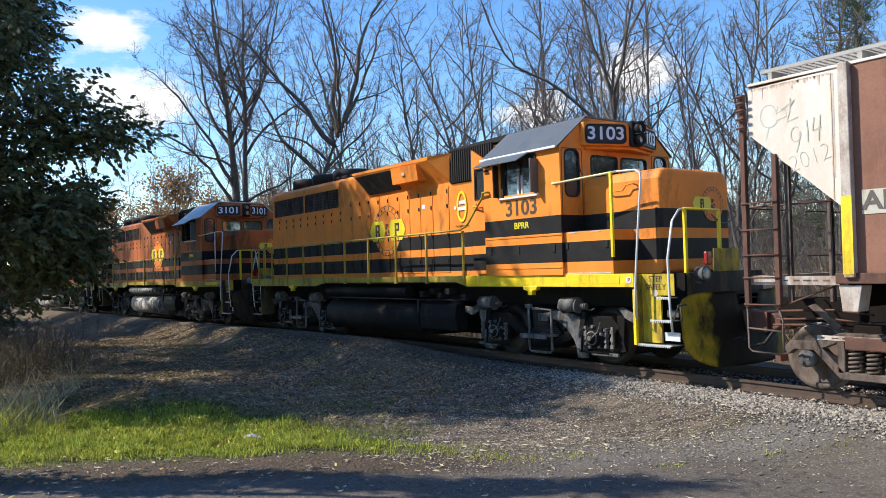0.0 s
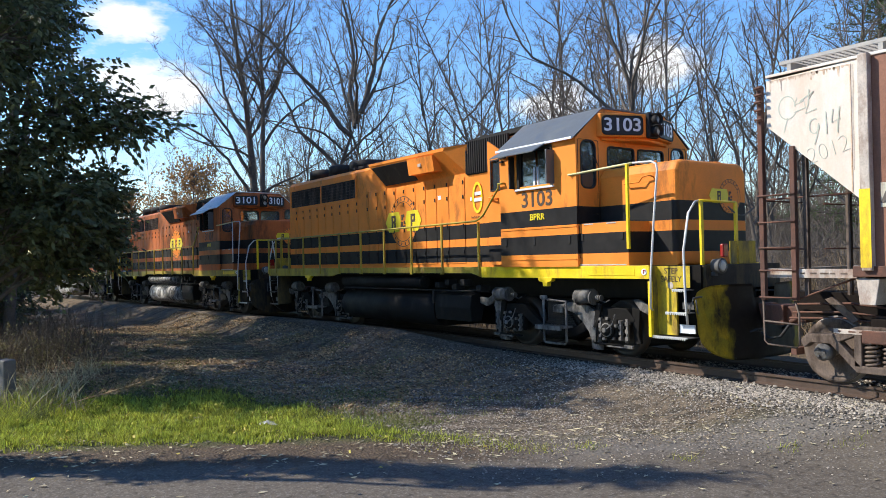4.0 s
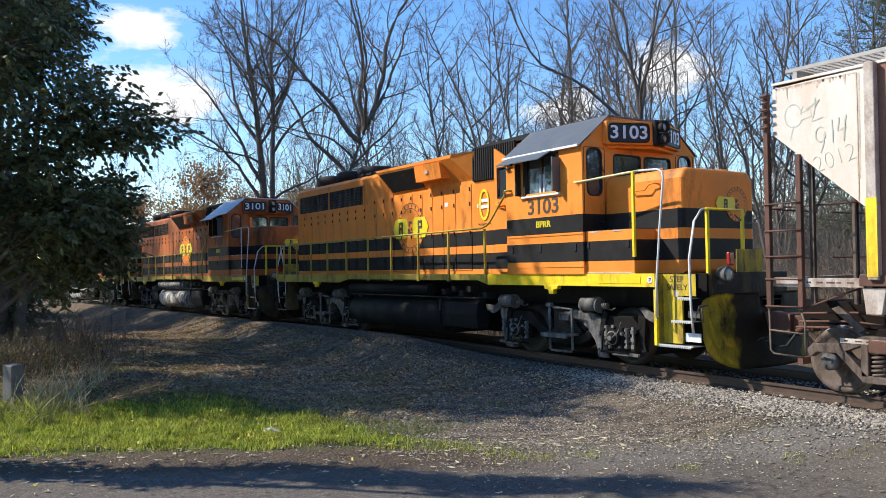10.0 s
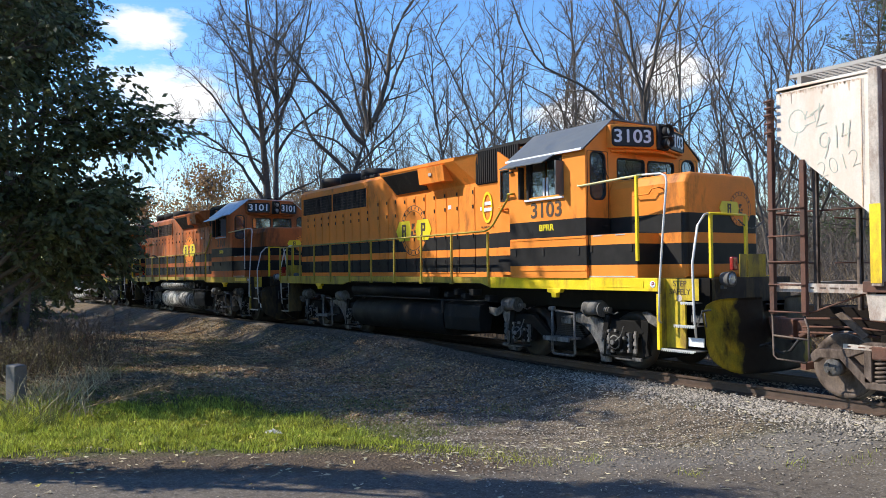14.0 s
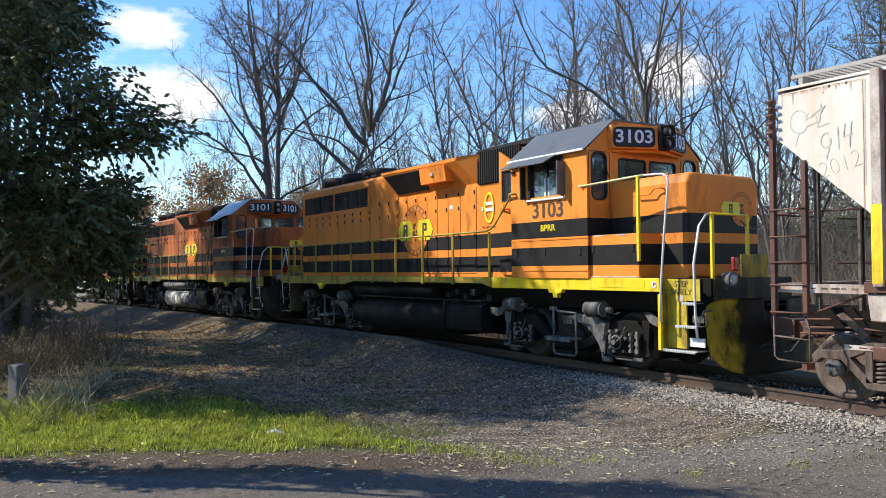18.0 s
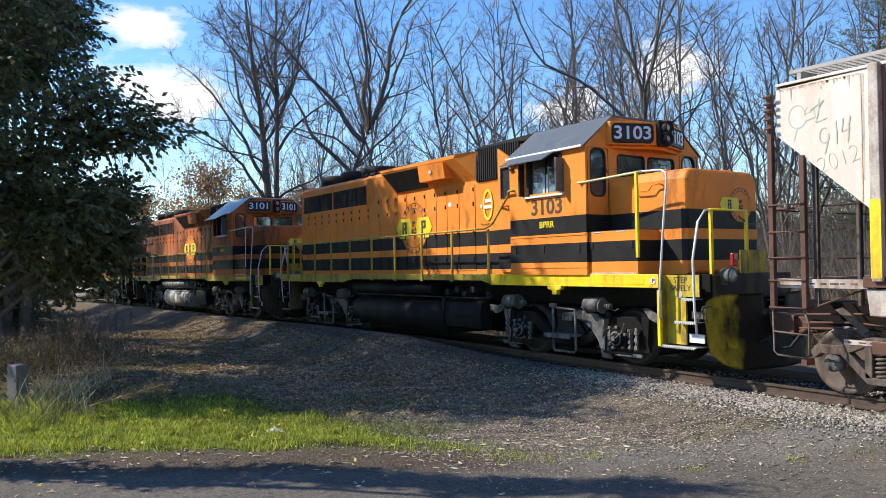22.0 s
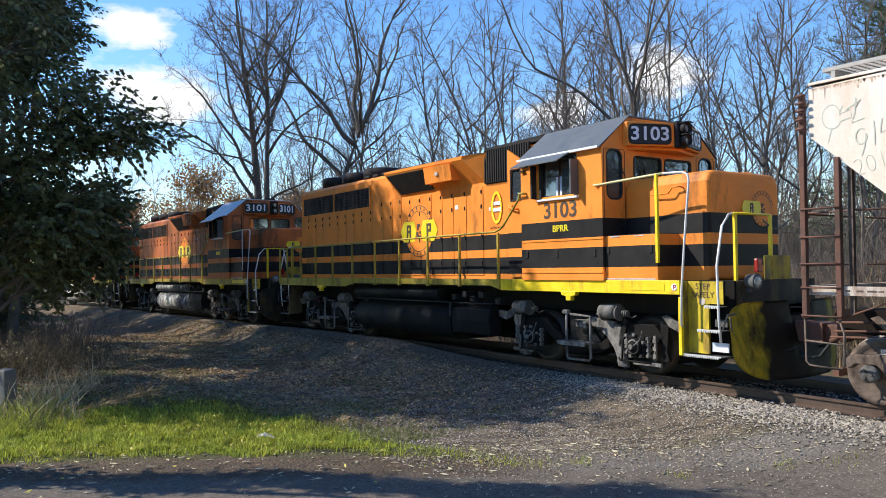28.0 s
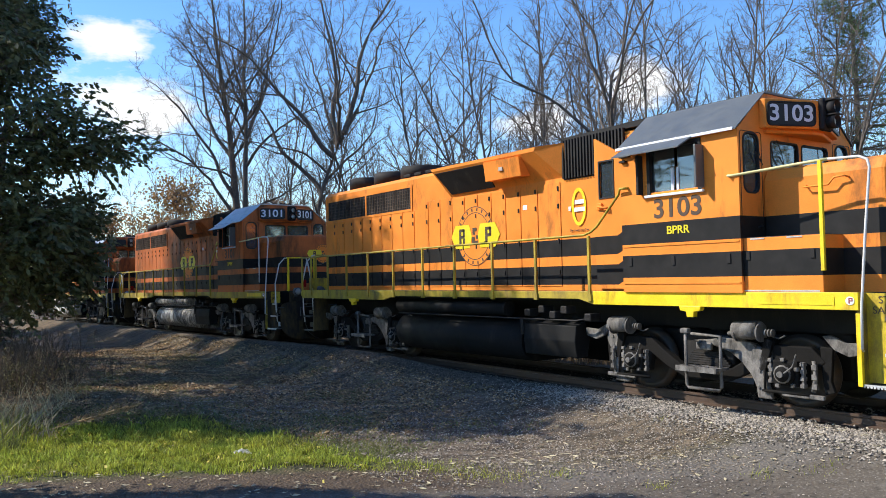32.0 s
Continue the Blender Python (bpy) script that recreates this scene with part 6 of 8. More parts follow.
    stroke([(2.98 + 0.07 * math.cos(a / 3), 3.55 + 0.10 * math.sin(a / 3)) for a in range(3, 20)])
    stroke([(3.04, 3.58), (3.02, 3.42), (2.98, 3.30)])
    stroke([(3.14, 3.72), (3.15, 3.56), (3.15, 3.42)])
    stroke([(3.24, 3.74), (3.22, 3.56), (3.34, 3.60)])
    stroke([(3.33, 3.76), (3.31, 3.58), (3.30, 3.42)])
    lettering("graffiti_year", "2012", 0.24, side_at(3.17, -1.503, 3.20) @ pose(0, 0, 0, 0, 0, 14), SCRAWL, root, "pale green sprayed year", 0.9, -0.012)
    rs = random.Random(77)
    for k in range(40):
        x, w = 2.30 + 1.14 * (k + rs.random()) / 40, rs.uniform(0.02, 0.06)
        d = rs.uniform(0.01, 0.05) + (0.20 * rs.random() if k % 7 == 0 else 0)
        bm = bmesh.new()
        bm.faces.new([bm.verts.new(q) for q in ((x, -1.5032, 4.285), (x + w * 0.3, -1.5032, 4.285 - d), (x + w * 0.7, -1.5032, 4.285 - d), (x + w, -1.5032, 4.285))])
        part("rust_streak", bm, RUSTSTAIN, root, "rust streak")
    part("sheet_seam", box(bmesh.new(), 3.47, 3.485, -1.508, -1.50, 2.62, 4.28), RUSTSTAIN, root, "rusty vertical seam")
    for x, w, z in ((3.49, 0.03, 2.9), (2.5, 0.02, 4.12)):
        bm = bmesh.new()
        bm.faces.new([bm.verts.new(q) for q in ((x, -1.5032, 4.27), (x + w * 0.3, -1.5032, z), (x + w * 0.7, -1.5032, z), (x + w, -1.5032, 4.27))])
        part("rust_streak", bm, PALEDIRTY, root, "rust streak")
    return root


hopper = hopper_car()


# ---- trees and plants ----
class Tubes:
    """Collects tapered tubes into one mesh."""

    def __init__(self):
        self.v, self.f = [], []

    def tube(self, pts, radii, n):
        base = len(self.v)
        for i, p in enumerate(pts):
            d = pts[min(i + 1, len(pts) - 1)] - pts[max(i - 1, 0)]
            self.v.extend(tuple(q) for q in ring_of(p, d if d.length else Vector((0, 0, 1)), radii[i], n))
        for i in range(len(pts) - 1):
            for k in range(n):
                a, b = base + i * n + k, base + i * n + (k + 1) % n
                self.f.append((a, b, b + n, a + n))

    def mesh(self, name, material):
        me = bpy.data.meshes.new(name)
        me.from_pydata(self.v, [], self.f)
        me.shade_smooth()
        me.materials.append(material)
        return me


def unit(rng):
    while True:
        v = Vector((rng.uniform(-1, 1), rng.uniform(-1, 1), rng.uniform(-1, 1)))
        if 0.05 < v.length < 1:
            return v.normalized()


def limb(rng, start, way, length, radius, segs, wander, lift, thin=0.25):
    pts, radii, p, d = [start.copy()], [radius], start.copy(), way.normalized()
    for i in range(segs):
        d = (d + unit(rng) * wander + Vector((0, 0, lift))).normalized()
        p = p + d * (length / segs)
        pts.append(p.copy())
        radii.append(radius * (1 - (1 - thin) * (i + 1) / segs))
    return pts, radii


def crooked(rng, start, way, tilt0, tilt1, length, r0, r1, segs, wob):
    """A limb that leaves at tilt0 degrees from upright towards the heading way and ends at tilt1."""
    pts, radii, p, phase = [start.copy()], [r0], start.copy(), rng.random() * 6.28
    u, off = Vector((math.cos(way), math.sin(way), 0)), Vector((0, 0, 0))
    for i in range(segs):
        f = (i + 0.5) / segs
        a = radians(tilt0 + (tilt1 - tilt0) * f + (7 if wob > 0.1 else 1.5) * math.sin(phase + 8.5 * f))
        off = off * 0.6 + unit(rng) * wob
        d = (u * math.sin(a) + Vector((0, 0, math.cos(a))) + off).normalized()
        p = p + d * (length / segs)
        pts.append(p.copy())
        radii.append(r0 + (r1 - r0) * ((i + 1) / segs) ** 0.8)
    return pts, radii


def sprout(rng, tubes, pts, radii, length, level, counts, ratio, minr):
    """Side branches along a limb, each bending up towards the light, down to bare twigs."""
    if level >= len(counts):
        return
    n = counts[level]
    turn = rng.random() * 6.28
    for k in range(n):
        u = 0.16 + 0.84 * (k + rng.random()) / n
        i = min(int(u * (len(pts) - 1)), len(pts) - 2)
        f = u * (len(pts) - 1) - i
        start, along = pts[i].lerp(pts[i + 1], f), (pts[i + 1] - pts[i]).normalized()
        turn += 2.4 + rng.uniform(-0.5, 0.5)
        a = along.cross(Vector((0, 0, 1)) if abs(along.z) < 0.95 else Vector((1, 0, 0))).normalized()
        side = a * math.cos(turn) + along.cross(a) * math.sin(turn)
        ang = radians(rng.uniform(32, 66))
        d = (along * math.cos(ang) + side * math.sin(ang)).normalized()
        ln = length * ratio[level] * rng.uniform(0.55, 1.15) * (1.15 - 0.6 * u)
        r = max(minr, (radii[i] + (radii[i + 1] - radii[i]) * f) * rng.uniform(0.4, 0.62))
        segs = (7, 5, 3, 2)[min(level, 3)]
        q, rr, p, off = [start.copy()], [r], start.copy(), Vector((0, 0, 0))
        for j in range(segs):
            off = off * 0.5 + unit(rng) * 0.26
            d = (d + off * 0.75 + Vector((0, 0, 0.10 if level < 2 else 0.05))).normalized()
            p = p + d * (ln / segs)
            q.append(p.copy())
            rr.append(max(minr * 0.8, r * (1 - 0.75 * (j + 1) / segs)))
        tubes[1 if level else 0].tube(q, rr, (6, 4, 3, 3)[min(level, 3)])
        sprout(rng, tubes, q, rr, ln, level + 1, counts, ratio, minr)


def crooked_tree(seed, stems, limbs, counts=(8, 6, 4), ratio=(0.42, 0.5, 0.5), minr=0.008, material=None):
    """A leafless tree. stems: (x, heading, tilt0, tilt1, length, radius); limbs: (stem, height, heading, tilt0, tilt1, length, radius); headings in degrees."""
    rng = random.Random(seed)
    wood, twigs, trunks = Tubes(), Tubes(), []
    for x, way, t0, t1, ln, r in stems:
        pts, radii = crooked(rng, Vector((x, 0, -0.3)), radians(way), t0, t1, ln, r, r * 0.10, 16, 0.07)
        radii[0] *= 1.3
        wood.tube(pts, radii, 10)
        trunks.append((pts, radii))
        sprout(rng, (wood, twigs), pts[6:], radii[6:], ln * 0.5, 0, (counts[0] + 4, *counts[1:]), ratio, minr)
    for s, h, way, t0, t1, ln, r in limbs:
        pts, radii = trunks[s]
        i = max(k for k in range(len(pts) - 1) if pts[k].z <= h or k == 0)
        start = pts[i].lerp(pts[i + 1], min(1, max(0, (h - pts[i].z) / max(0.1, pts[i + 1].z - pts[i].z))))
        q, rr = crooked(rng, start, radians(way), t0, t1, ln, r, 0.018, 14, 0.22)
        wood.tube(q, rr, 7)
        sprout(rng, (wood, twigs), q, rr, ln, 0, counts, ratio, minr)
    root = new("bare_tree")
    for name, t in (("trunk", wood), ("crown", twigs)):
        ob = new(name, t.mesh(name, material or BARK))
        ob.parent = root
    return root


def leaf_cloud(rng, centres, per, size, reach, droop=0.3, long=2.0):
    """Folded leaves scattered round twig ends."""
    v, f = [], []
    for c in centres:
        for _ in range(per):
            p = c + unit(rng) * reach * rng.random() ** 0.6
            d = (unit(rng) + Vector((0, 0, -droop))).normalized()
            w = d.cross(unit(rng)).normalized()
            s = size * rng.uniform(0.6, 1.3)
            up = d.cross(w) * 0.18 * s
            b = len(v)
            v += [tuple(p), tuple(p + d * s * 0.5 + w * s / long + up), tuple(p + d * s), tuple(p + d * s * 0.5 - w * s / long + up)]
            f += [(b, b + 1, b + 2), (b, b + 2, b + 3)]
    me = bpy.data.meshes.new("leaves")
    me.from_pydata(v, [], f)
    return me


def leaf_sprays(rng, ends, per, size):
    """Drooping twiglets with leaves in pairs along them, pointing outwards from the stem."""
    v, f = [], []
    for e in ends:
        out = Vector((e.x, e.y, 0)).normalized()
        for _ in range(per):
            d = (out * 0.7 + unit(rng) * 0.9 + Vector((0, 0, -0.12))).normalized()
            p, ln = e + unit(rng) * 0.22, rng.uniform(0.28, 0.55)
            flat = d.cross(Vector((rng.gauss(0, 0.25), rng.gauss(0, 0.25), 1))).normalized()
            n = rng.randrange(4, 7)
            for k in range(n):
                c = p + d * (ln * k / n) + Vector((0, 0, -0.10 * (k / n) ** 2))
                for sd in ((-1, 1) if k < n - 1 else (0,)):
                    w = (d * 0.75 + flat * sd * 0.8 + Vector((0, 0, -0.28 - 0.2 * rng.random()))).normalized()
                    s_ = size * rng.uniform(0.65, 1.2)
                    x = w.cross(unit(rng)).normalized() * s_ * 0.27
                    b = len(v)
                    v += [tuple(c), tuple(c + w * s_ * 0.45 + x), tuple(c + w * s_), tuple(c + w * s_ * 0.45 - x)]
                    f += [(b, b + 1, b + 2), (b, b + 2, b + 3)]
    me = bpy.data.meshes.new("leaves")
    me.from_pydata(v, [], f)
    return me


def leafy_tree(seed, material, height, lobes, per, size, reach, trunk_r=0.22, slim=2.0, sprays=0):
    """A tree in leaf: limbs run from the trunk into rounded lobes (centre, radii), which hold twigs and leaves."""
    rng = random.Random(seed)
    wood, twigs, ends = Tubes(), Tubes(), []
    pts, radii = limb(rng, Vector((0, 0, -0.3)), Vector((0.03, 0.02, 1)), height * 0.8, trunk_r, 10, 0.06, 0.05, 0.2)
    radii[0] *= 1.4
    wood.tube(pts, radii, 10)
    for centre, size3, count in lobes:
        c = Vector(centre)
        i = min(len(pts) - 2, max(1, int((c.z - 0.35 * (Vector((c.x, c.y, 0)).length)) / (height * 0.8) * len(pts))))
        s = pts[i]
        mid = s.lerp(c, 0.55) + Vector((0, 0, 0.25))
        run_ = [s, s.lerp(mid, 0.5) + unit(rng) * 0.12, mid, mid.lerp(c, 0.5) + unit(rng) * 0.15, c]
        wood.tube(run_, [radii[i] * 0.4, 0.055, 0.04, 0.03, 0.018], 6)
        for _ in range(count):
            d = unit(rng)
            e = c + Vector((d.x * size3[0], d.y * size3[1], d.z * size3[2])) * rng.random() ** 0.45
            b = run_[rng.choice((2, 3, 4))]
            twigs.tube([b, b.lerp(e, 0.5) + unit(rng) * 0.15, e], [0.022, 0.014, 0.006], 3)
            ends.append(e)
            ends.append(b.lerp(e, 0.7) + unit(rng) * 0.2)
    root = new("leafy_tree")
    for name, t in (("trunk", wood), ("branchwork", twigs)):
        ob = new(name, t.mesh(name, BARK))
        ob.parent = root
    me = leaf_sprays(rng, ends, sprays, size) if sprays else leaf_cloud(rng, ends, per, size, reach, 0.5, slim)
    me.materials.append(material)
    ob = new("crown", me)
    ob.parent = root
    return root


def stand(ob, x, y, turn=0.0, size=1.0, sink=0.0):
    ob.matrix_basis = Matrix.Translation((x, y, ground_z(x, y) - sink)) @ Matrix.Rotation(radians(turn), 4, "Z") @ Matrix.Scale(size, 4)
    return ob


def plant(ob, x, y, turn=0.0, size=1.0):
    c = copy_thing(ob, Matrix())
    return stand(c, x, y, turn, size)


def wild_limbs(seed, n, low, high, reach, radius, tilt=(28, 50)):
    """Headings and lengths of the limbs of a woodland tree, longest low down."""
    rng = random.Random(seed)
    out = []
    for k in range(n):
        u = k / max(1, n - 1)
        a = rng.uniform(*tilt)
        out.append((0, low + (high - low) * u, 137.5 * k + rng.uniform(-30, 30), a, a * rng.uniform(0.25, 1.3), reach * (1 - 0.6 * u) * rng.uniform(0.7, 1.15), radius * (0.55 - 0.3 * u)))
    return out


# big bare trees behind the train; heading 0 runs along the train's far side, 180 away from the crossing
VIEW = 56.7
twin = crooked_tree(11, [(0.0, 180, 1, 6, 20.0, 0.33), (1.0, 0, 0, 4, 20.5, 0.24)],
                    [(0, 7.0, 180, 22, 52, 9.0, 0.13), (0, 5.6, 185, 24, 62, 8.5, 0.12), (0, 9.4, 175, 24, 12, 9.0, 0.12), (0, 9.8, 10, 18, 4, 9.0, 0.11), (0, 8.2, 200, 60, 78, 5.0, 0.07), (0, 12.2, 160, 34, 20, 6.0, 0.08),
                     (0, 13.0, 30, 30, 12, 6.0, 0.08), (0, 11.0, 95, 40, 25, 6.0, 0.08), (0, 10.0, 270, 42, 25, 6.5, 0.09), (0, 14.5, 190, 40, 15, 4.5, 0.06), (1, 8.8, 0, 34, 82, 6.0, 0.10), (1, 6.2, 5, 46, 66, 4.5, 0.09),
                     (1, 10.4, 350, 20, 6, 9.0, 0.11), (1, 11.3, 180, 16, 4, 8.0, 0.09), (1, 13.0, 20, 42, 18, 5.5, 0.07), (1, 12.2, 170, 42, 24, 5.5, 0.07), (1, 9.6, 90, 45, 30, 6.0, 0.08), (1, 12.0, 280, 45, 25, 5.5, 0.08), (1, 15.0, 0, 40, 15, 4.5, 0.06)],
                    (10, 7, 6), (0.42, 0.5, 0.5), 0.0075)
tagged(stand(twin, -32.4, 3.9, VIEW), "tall bare tree with two grey trunks, arching limbs and fine twigs", "tree", "bare trees behind the train")
fork = crooked_tree(23, [(0.0, 0, 4, 20, 10.5, 0.29)],
                    [(0, 8.6, 180, 34, 46, 9.5, 0.14), (0, 6.9, 180, 30, 20, 8.0, 0.13), (0, 9.2, 180, 8, 3, 9.5, 0.14), (0, 9.7, 0, 12, 40, 10.0, 0.15), (0, 9.5, 20, 32, 10, 7.5, 0.11), (0, 9.0, 95, 38, 15, 7.5, 0.10),
                     (0, 9.3, 265, 40, 15, 7.0, 0.10), (0, 7.8, 190, 60, 72, 5.0, 0.07), (0, 7.4, 10, 46, 20, 6.0, 0.08)], (10, 7, 6), (0.42, 0.5, 0.5), 0.007)
tagged(stand(fork, -25.9, 4.75, VIEW), "leaning bare tree that forks above the locomotive roof", "tree", "bare trees behind the train")
round_ = crooked_tree(37, [(0.0, 180, 1, 7, 8.6, 0.17)],
                      [(0, 7.0, 180, 56, 30, 8.5, 0.070), (0, 7.5, 180, 6, 22, 8.0, 0.075), (0, 7.3, 0, 4, 40, 8.0, 0.075), (0, 7.4, 170, 22, 8, 6.5, 0.07), (0, 7.6, 20, 20, 4, 6.5, 0.07), (0, 7.3, 90, 40, 15, 6.0, 0.07),
                       (0, 7.5, 270, 42, 20, 6.0, 0.07), (0, 7.0, 0, 66, 60, 3.0, 0.04), (0, 6.6, 180, 70, 62, 3.5, 0.045)], (9, 6, 5), (0.38, 0.5, 0.5), 0.0048)
tagged(stand(round_, -8.75, 8.95, VIEW), "bare tree whose trunk divides low into wide crooked limbs", "tree", "bare trees behind the train")

# slender woodland trees
mid = crooked_tree(41, [(0, 180, 3, 9, 16.5, 0.12)], wild_limbs(41, 13, 4.5, 13.5, 5.2, 0.12), (6, 5, 4), (0.42, 0.5, 0.5), 0.0055)
tagged(stand(mid, -18.9, 11.5, VIEW), "slim bare tree with steep curving branches", "tree", "slim bare trees")
bent = crooked_tree(43, [(0, 180, 4, 26, 15.5, 0.11)], wild_limbs(43, 11, 4.5, 12.5, 5.0, 0.11), (6, 5, 4), (0.42, 0.5, 0.5), 0.0055)
tagged(stand(bent, -17.0, 8.8, VIEW), "slim bare tree that leans along the train", "tree", "slim bare trees")
for ob, x, y, r, k in ((mid, -16.0, 11.8, 140, 0.97), (bent, -7.4, 13.2, VIEW + 4, 0.86), (mid, -10.2, 16.7, 200, 1.0), (mid, -8.4, 16.9, 320, 0.95), (bent, -5.1, 15.2, 250, 1.0), (mid, -22.7, 9.7, 20, 1.0), (bent, -25.9, 8.4, 90, 0.95), (mid, -33.9, 10.4, 250, 1.05), (bent, -13.4, 14.4, 20, 1.02)):
    stand(copy_thing(ob, Matrix()), x, y, r, k)
kinds = []
for k, (h, r, n) in enumerate(((15, 0.085, 11), (17, 0.10, 13), (13, 0.07, 10), (18, 0.11, 13), (14, 0.085, 11))):
    t = crooked_tree(100 + k, [(0, 80 * k, 1, 5 + 2 * k, h, r)], wild_limbs(100 + k, n, h * 0.26, h * 0.86, h * 0.27, r, (22, 44)), (6, 5, 4), (0.44, 0.5, 0.5), 0.0055, BARK2 if k in (1, 4) else BARK)
    tagged(t, "slender leafless woodland tree with fine upright twigs", "tree", "slender woodland trees")
    stand(t, -14 - 3 * k, 14 + k, 30 * k)
    kinds.append(t)
rng = random.Random(5)
spots = []
for i in range(105):
    for _ in range(40):
        d, a = rng.uniform(27, 68) if i < 82 else rng.uniform(48, 95), radians(rng.uniform(25, 78) if i < 82 else rng.uniform(64, 86))
        x, y = 8.84 - d * math.sin(a), -11.48 + d * math.cos(a)
        if y > track_y(x) + 6.5 + (0.05 * abs(x) if i < 82 else 0) and all((x - p) ** 2 + (y - q) ** 2 > 3.0 for p, q in spots):
            spots.append((x, y))
            break
for i, (x, y) in enumerate(spots):
    plant(kinds[i % 5], x, y, rng.uniform(0, 360), rng.uniform(0.66, 1.0))

# distant russet tree and pine
russet = leafy_tree(51, RUSSET, 8.0, [((0, 0, 4.6), (2.6, 2.6, 2.0), 60), ((1.6, 0.5, 3.2), (1.6, 1.6, 1.4), 40), ((-1.8, -0.4, 3.4), (1.6, 1.6, 1.5), 40), ((0, 0, 6.4), (1.6, 1.6, 1.2), 30)], 20, 0.13, 0.55, 0.14)
russet.name = "russet_tree"
tagged(stand(russet, -51.0, 6.0, 0, 1.5), "russet-leaved autumn tree thinning out behind the train", "tree")
for x, y, r, k in ((-57, 7.0, 130, 1.1), (-46, 7.5, 40, 1.2), (-55, 2.2, 220, 1.15), (-43, 10.5, 300, 1.2)):
    plant(russet, x, y, r, k)


def pine(seed, height):
    rng = random.Random(seed)
    wood, v, f = Tubes(), [], []
    pts, radii = limb(rng, Vector((0, 0, -0.3)), Vector((0, 0, 1)), height, 0.26, 12, 0.03, 0.05, 0.1)
    wood.tube(pts, radii, 8)
    z = 2.2
    while z < height - 0.4:
        reach = 4.2 * (1 - z / height) ** 0.6 + 0.5
        i = min(len(pts) - 2, int(z / height * 12))
        for k in range(6):
            a = rng.random() * 6.28
            s = pts[i].lerp(pts[i + 1], rng.random())
            e = s + Vector((math.cos(a), math.sin(a), rng.uniform(-0.1, 0.3))) * reach * rng.uniform(0.6, 1.1)
            wood.tube([s, s.lerp(e, 0.6) + Vector((0, 0, -0.1)), e], [0.04, 0.025, 0.01], 4)
            for _ in range(34):
                c = s.lerp(e, rng.uniform(0.25, 1.05)) + unit(rng) * 0.38 + Vector((0, 0, -0.1))
                for _ in range(7):
                    d = (unit(rng) + (e - s).normalized() * 0.7 + Vector((0, 0, 0.3))).normalized()
                    w = d.cross(unit(rng)).normalized() * 0.012
                    b = len(v)
                    t = c + d * rng.uniform(0.16, 0.30)
                    v += [tuple(c + w), tuple(c - w), tuple(t)]
                    f.append((b, b + 1, b + 2))
        z += 0.62
    root = new("pine_tree")
    ob = new("trunk", wood.mesh("trunk", BARK))
    ob.parent = root
    me = bpy.data.meshes.new("needles")
    me.from_pydata(v, [], f)
    me.materials.append(NEEDLE)
    ob = new("crown", me)
    ob.parent = root
    return root


tagged(stand(pine(61, 15.5), -6.7, 20.7), "tall dark green pine at the edge of the bare wood", "tree")

# brush under the wood
def brush(seed, height, n, material):
    rng = random.Random(seed)
    t = Tubes()
    for _ in range(n):
        p = Vector((rng.gauss(0, 1.1), rng.gauss(0, 1.1), -0.1))
        pts, radii = limb(rng, p, Vector((rng.gauss(0, 0.25), rng.gauss(0, 0.25), 1)), height * rng.uniform(0.5, 1.1), rng.uniform(0.008, 0.02), 4, 0.14, 0.02, 0.3)
        t.tube(pts, radii, 3)
        for _ in range(5):
            i = rng.randrange(1, 4)
            q, rr = limb(rng, pts[i], (pts[i + 1] - pts[i]).normalized() + unit(rng) * 0.8, height * rng.uniform(0.15, 0.35), 0.007, 2, 0.2, 0.05, 0.4)
            t.tube(q, rr, 3)
    return t.mesh("brush", material)


brush_mesh = [brush(71, 3.4, 110, BARK2), brush(72, 2.6, 120, DRY), brush(73, 4.2, 90, BARK)]
bt = None
for i in range(230):
    d, a = (rng.uniform(21, 50), radians(rng.uniform(22, 78))) if i < 150 else (rng.uniform(45, 100), radians(rng.uniform(58, 86.5)))
    x, y = 8.84 - d * math.sin(a), -11.48 + d * math.cos(a)
    if y < track_y(x) + 5.0:
        continue
    ob = new("brush_thicket", brush_mesh[i % 3])
    ob.matrix_basis = Matrix.Translation((x, y, ground_z(x, y))) @ Matrix.Rotation(rng.random() * 6, 4, "Z") @ Matrix.Scale(rng.uniform(0.8, 1.35) if i < 150 else rng.uniform(1.2, 2.2), 4)
    tagged(ob, "tangled grey-brown leafless brush under the trees", "brush", "brush thickets", "stuff")

for i in range(110):
    d, a = rng.uniform(46, 80), radians(rng.uniform(16, 70))
    x, y = 8.84 - d * math.sin(a), -11.48 + d * math.cos(a)
    ob = new("brush_thicket", brush_mesh[i % 3])
    ob.matrix_basis = Matrix.Translation((x, y, ground_z(x, y))) @ Matrix.Rotation(rng.random() * 6, 4, "Z") @ Matrix.Scale(rng.uniform(1.5, 2.4), 4)
    tagged(ob, "tangled grey-brown leafless brush under the trees", "brush", "brush thickets", "stuff")

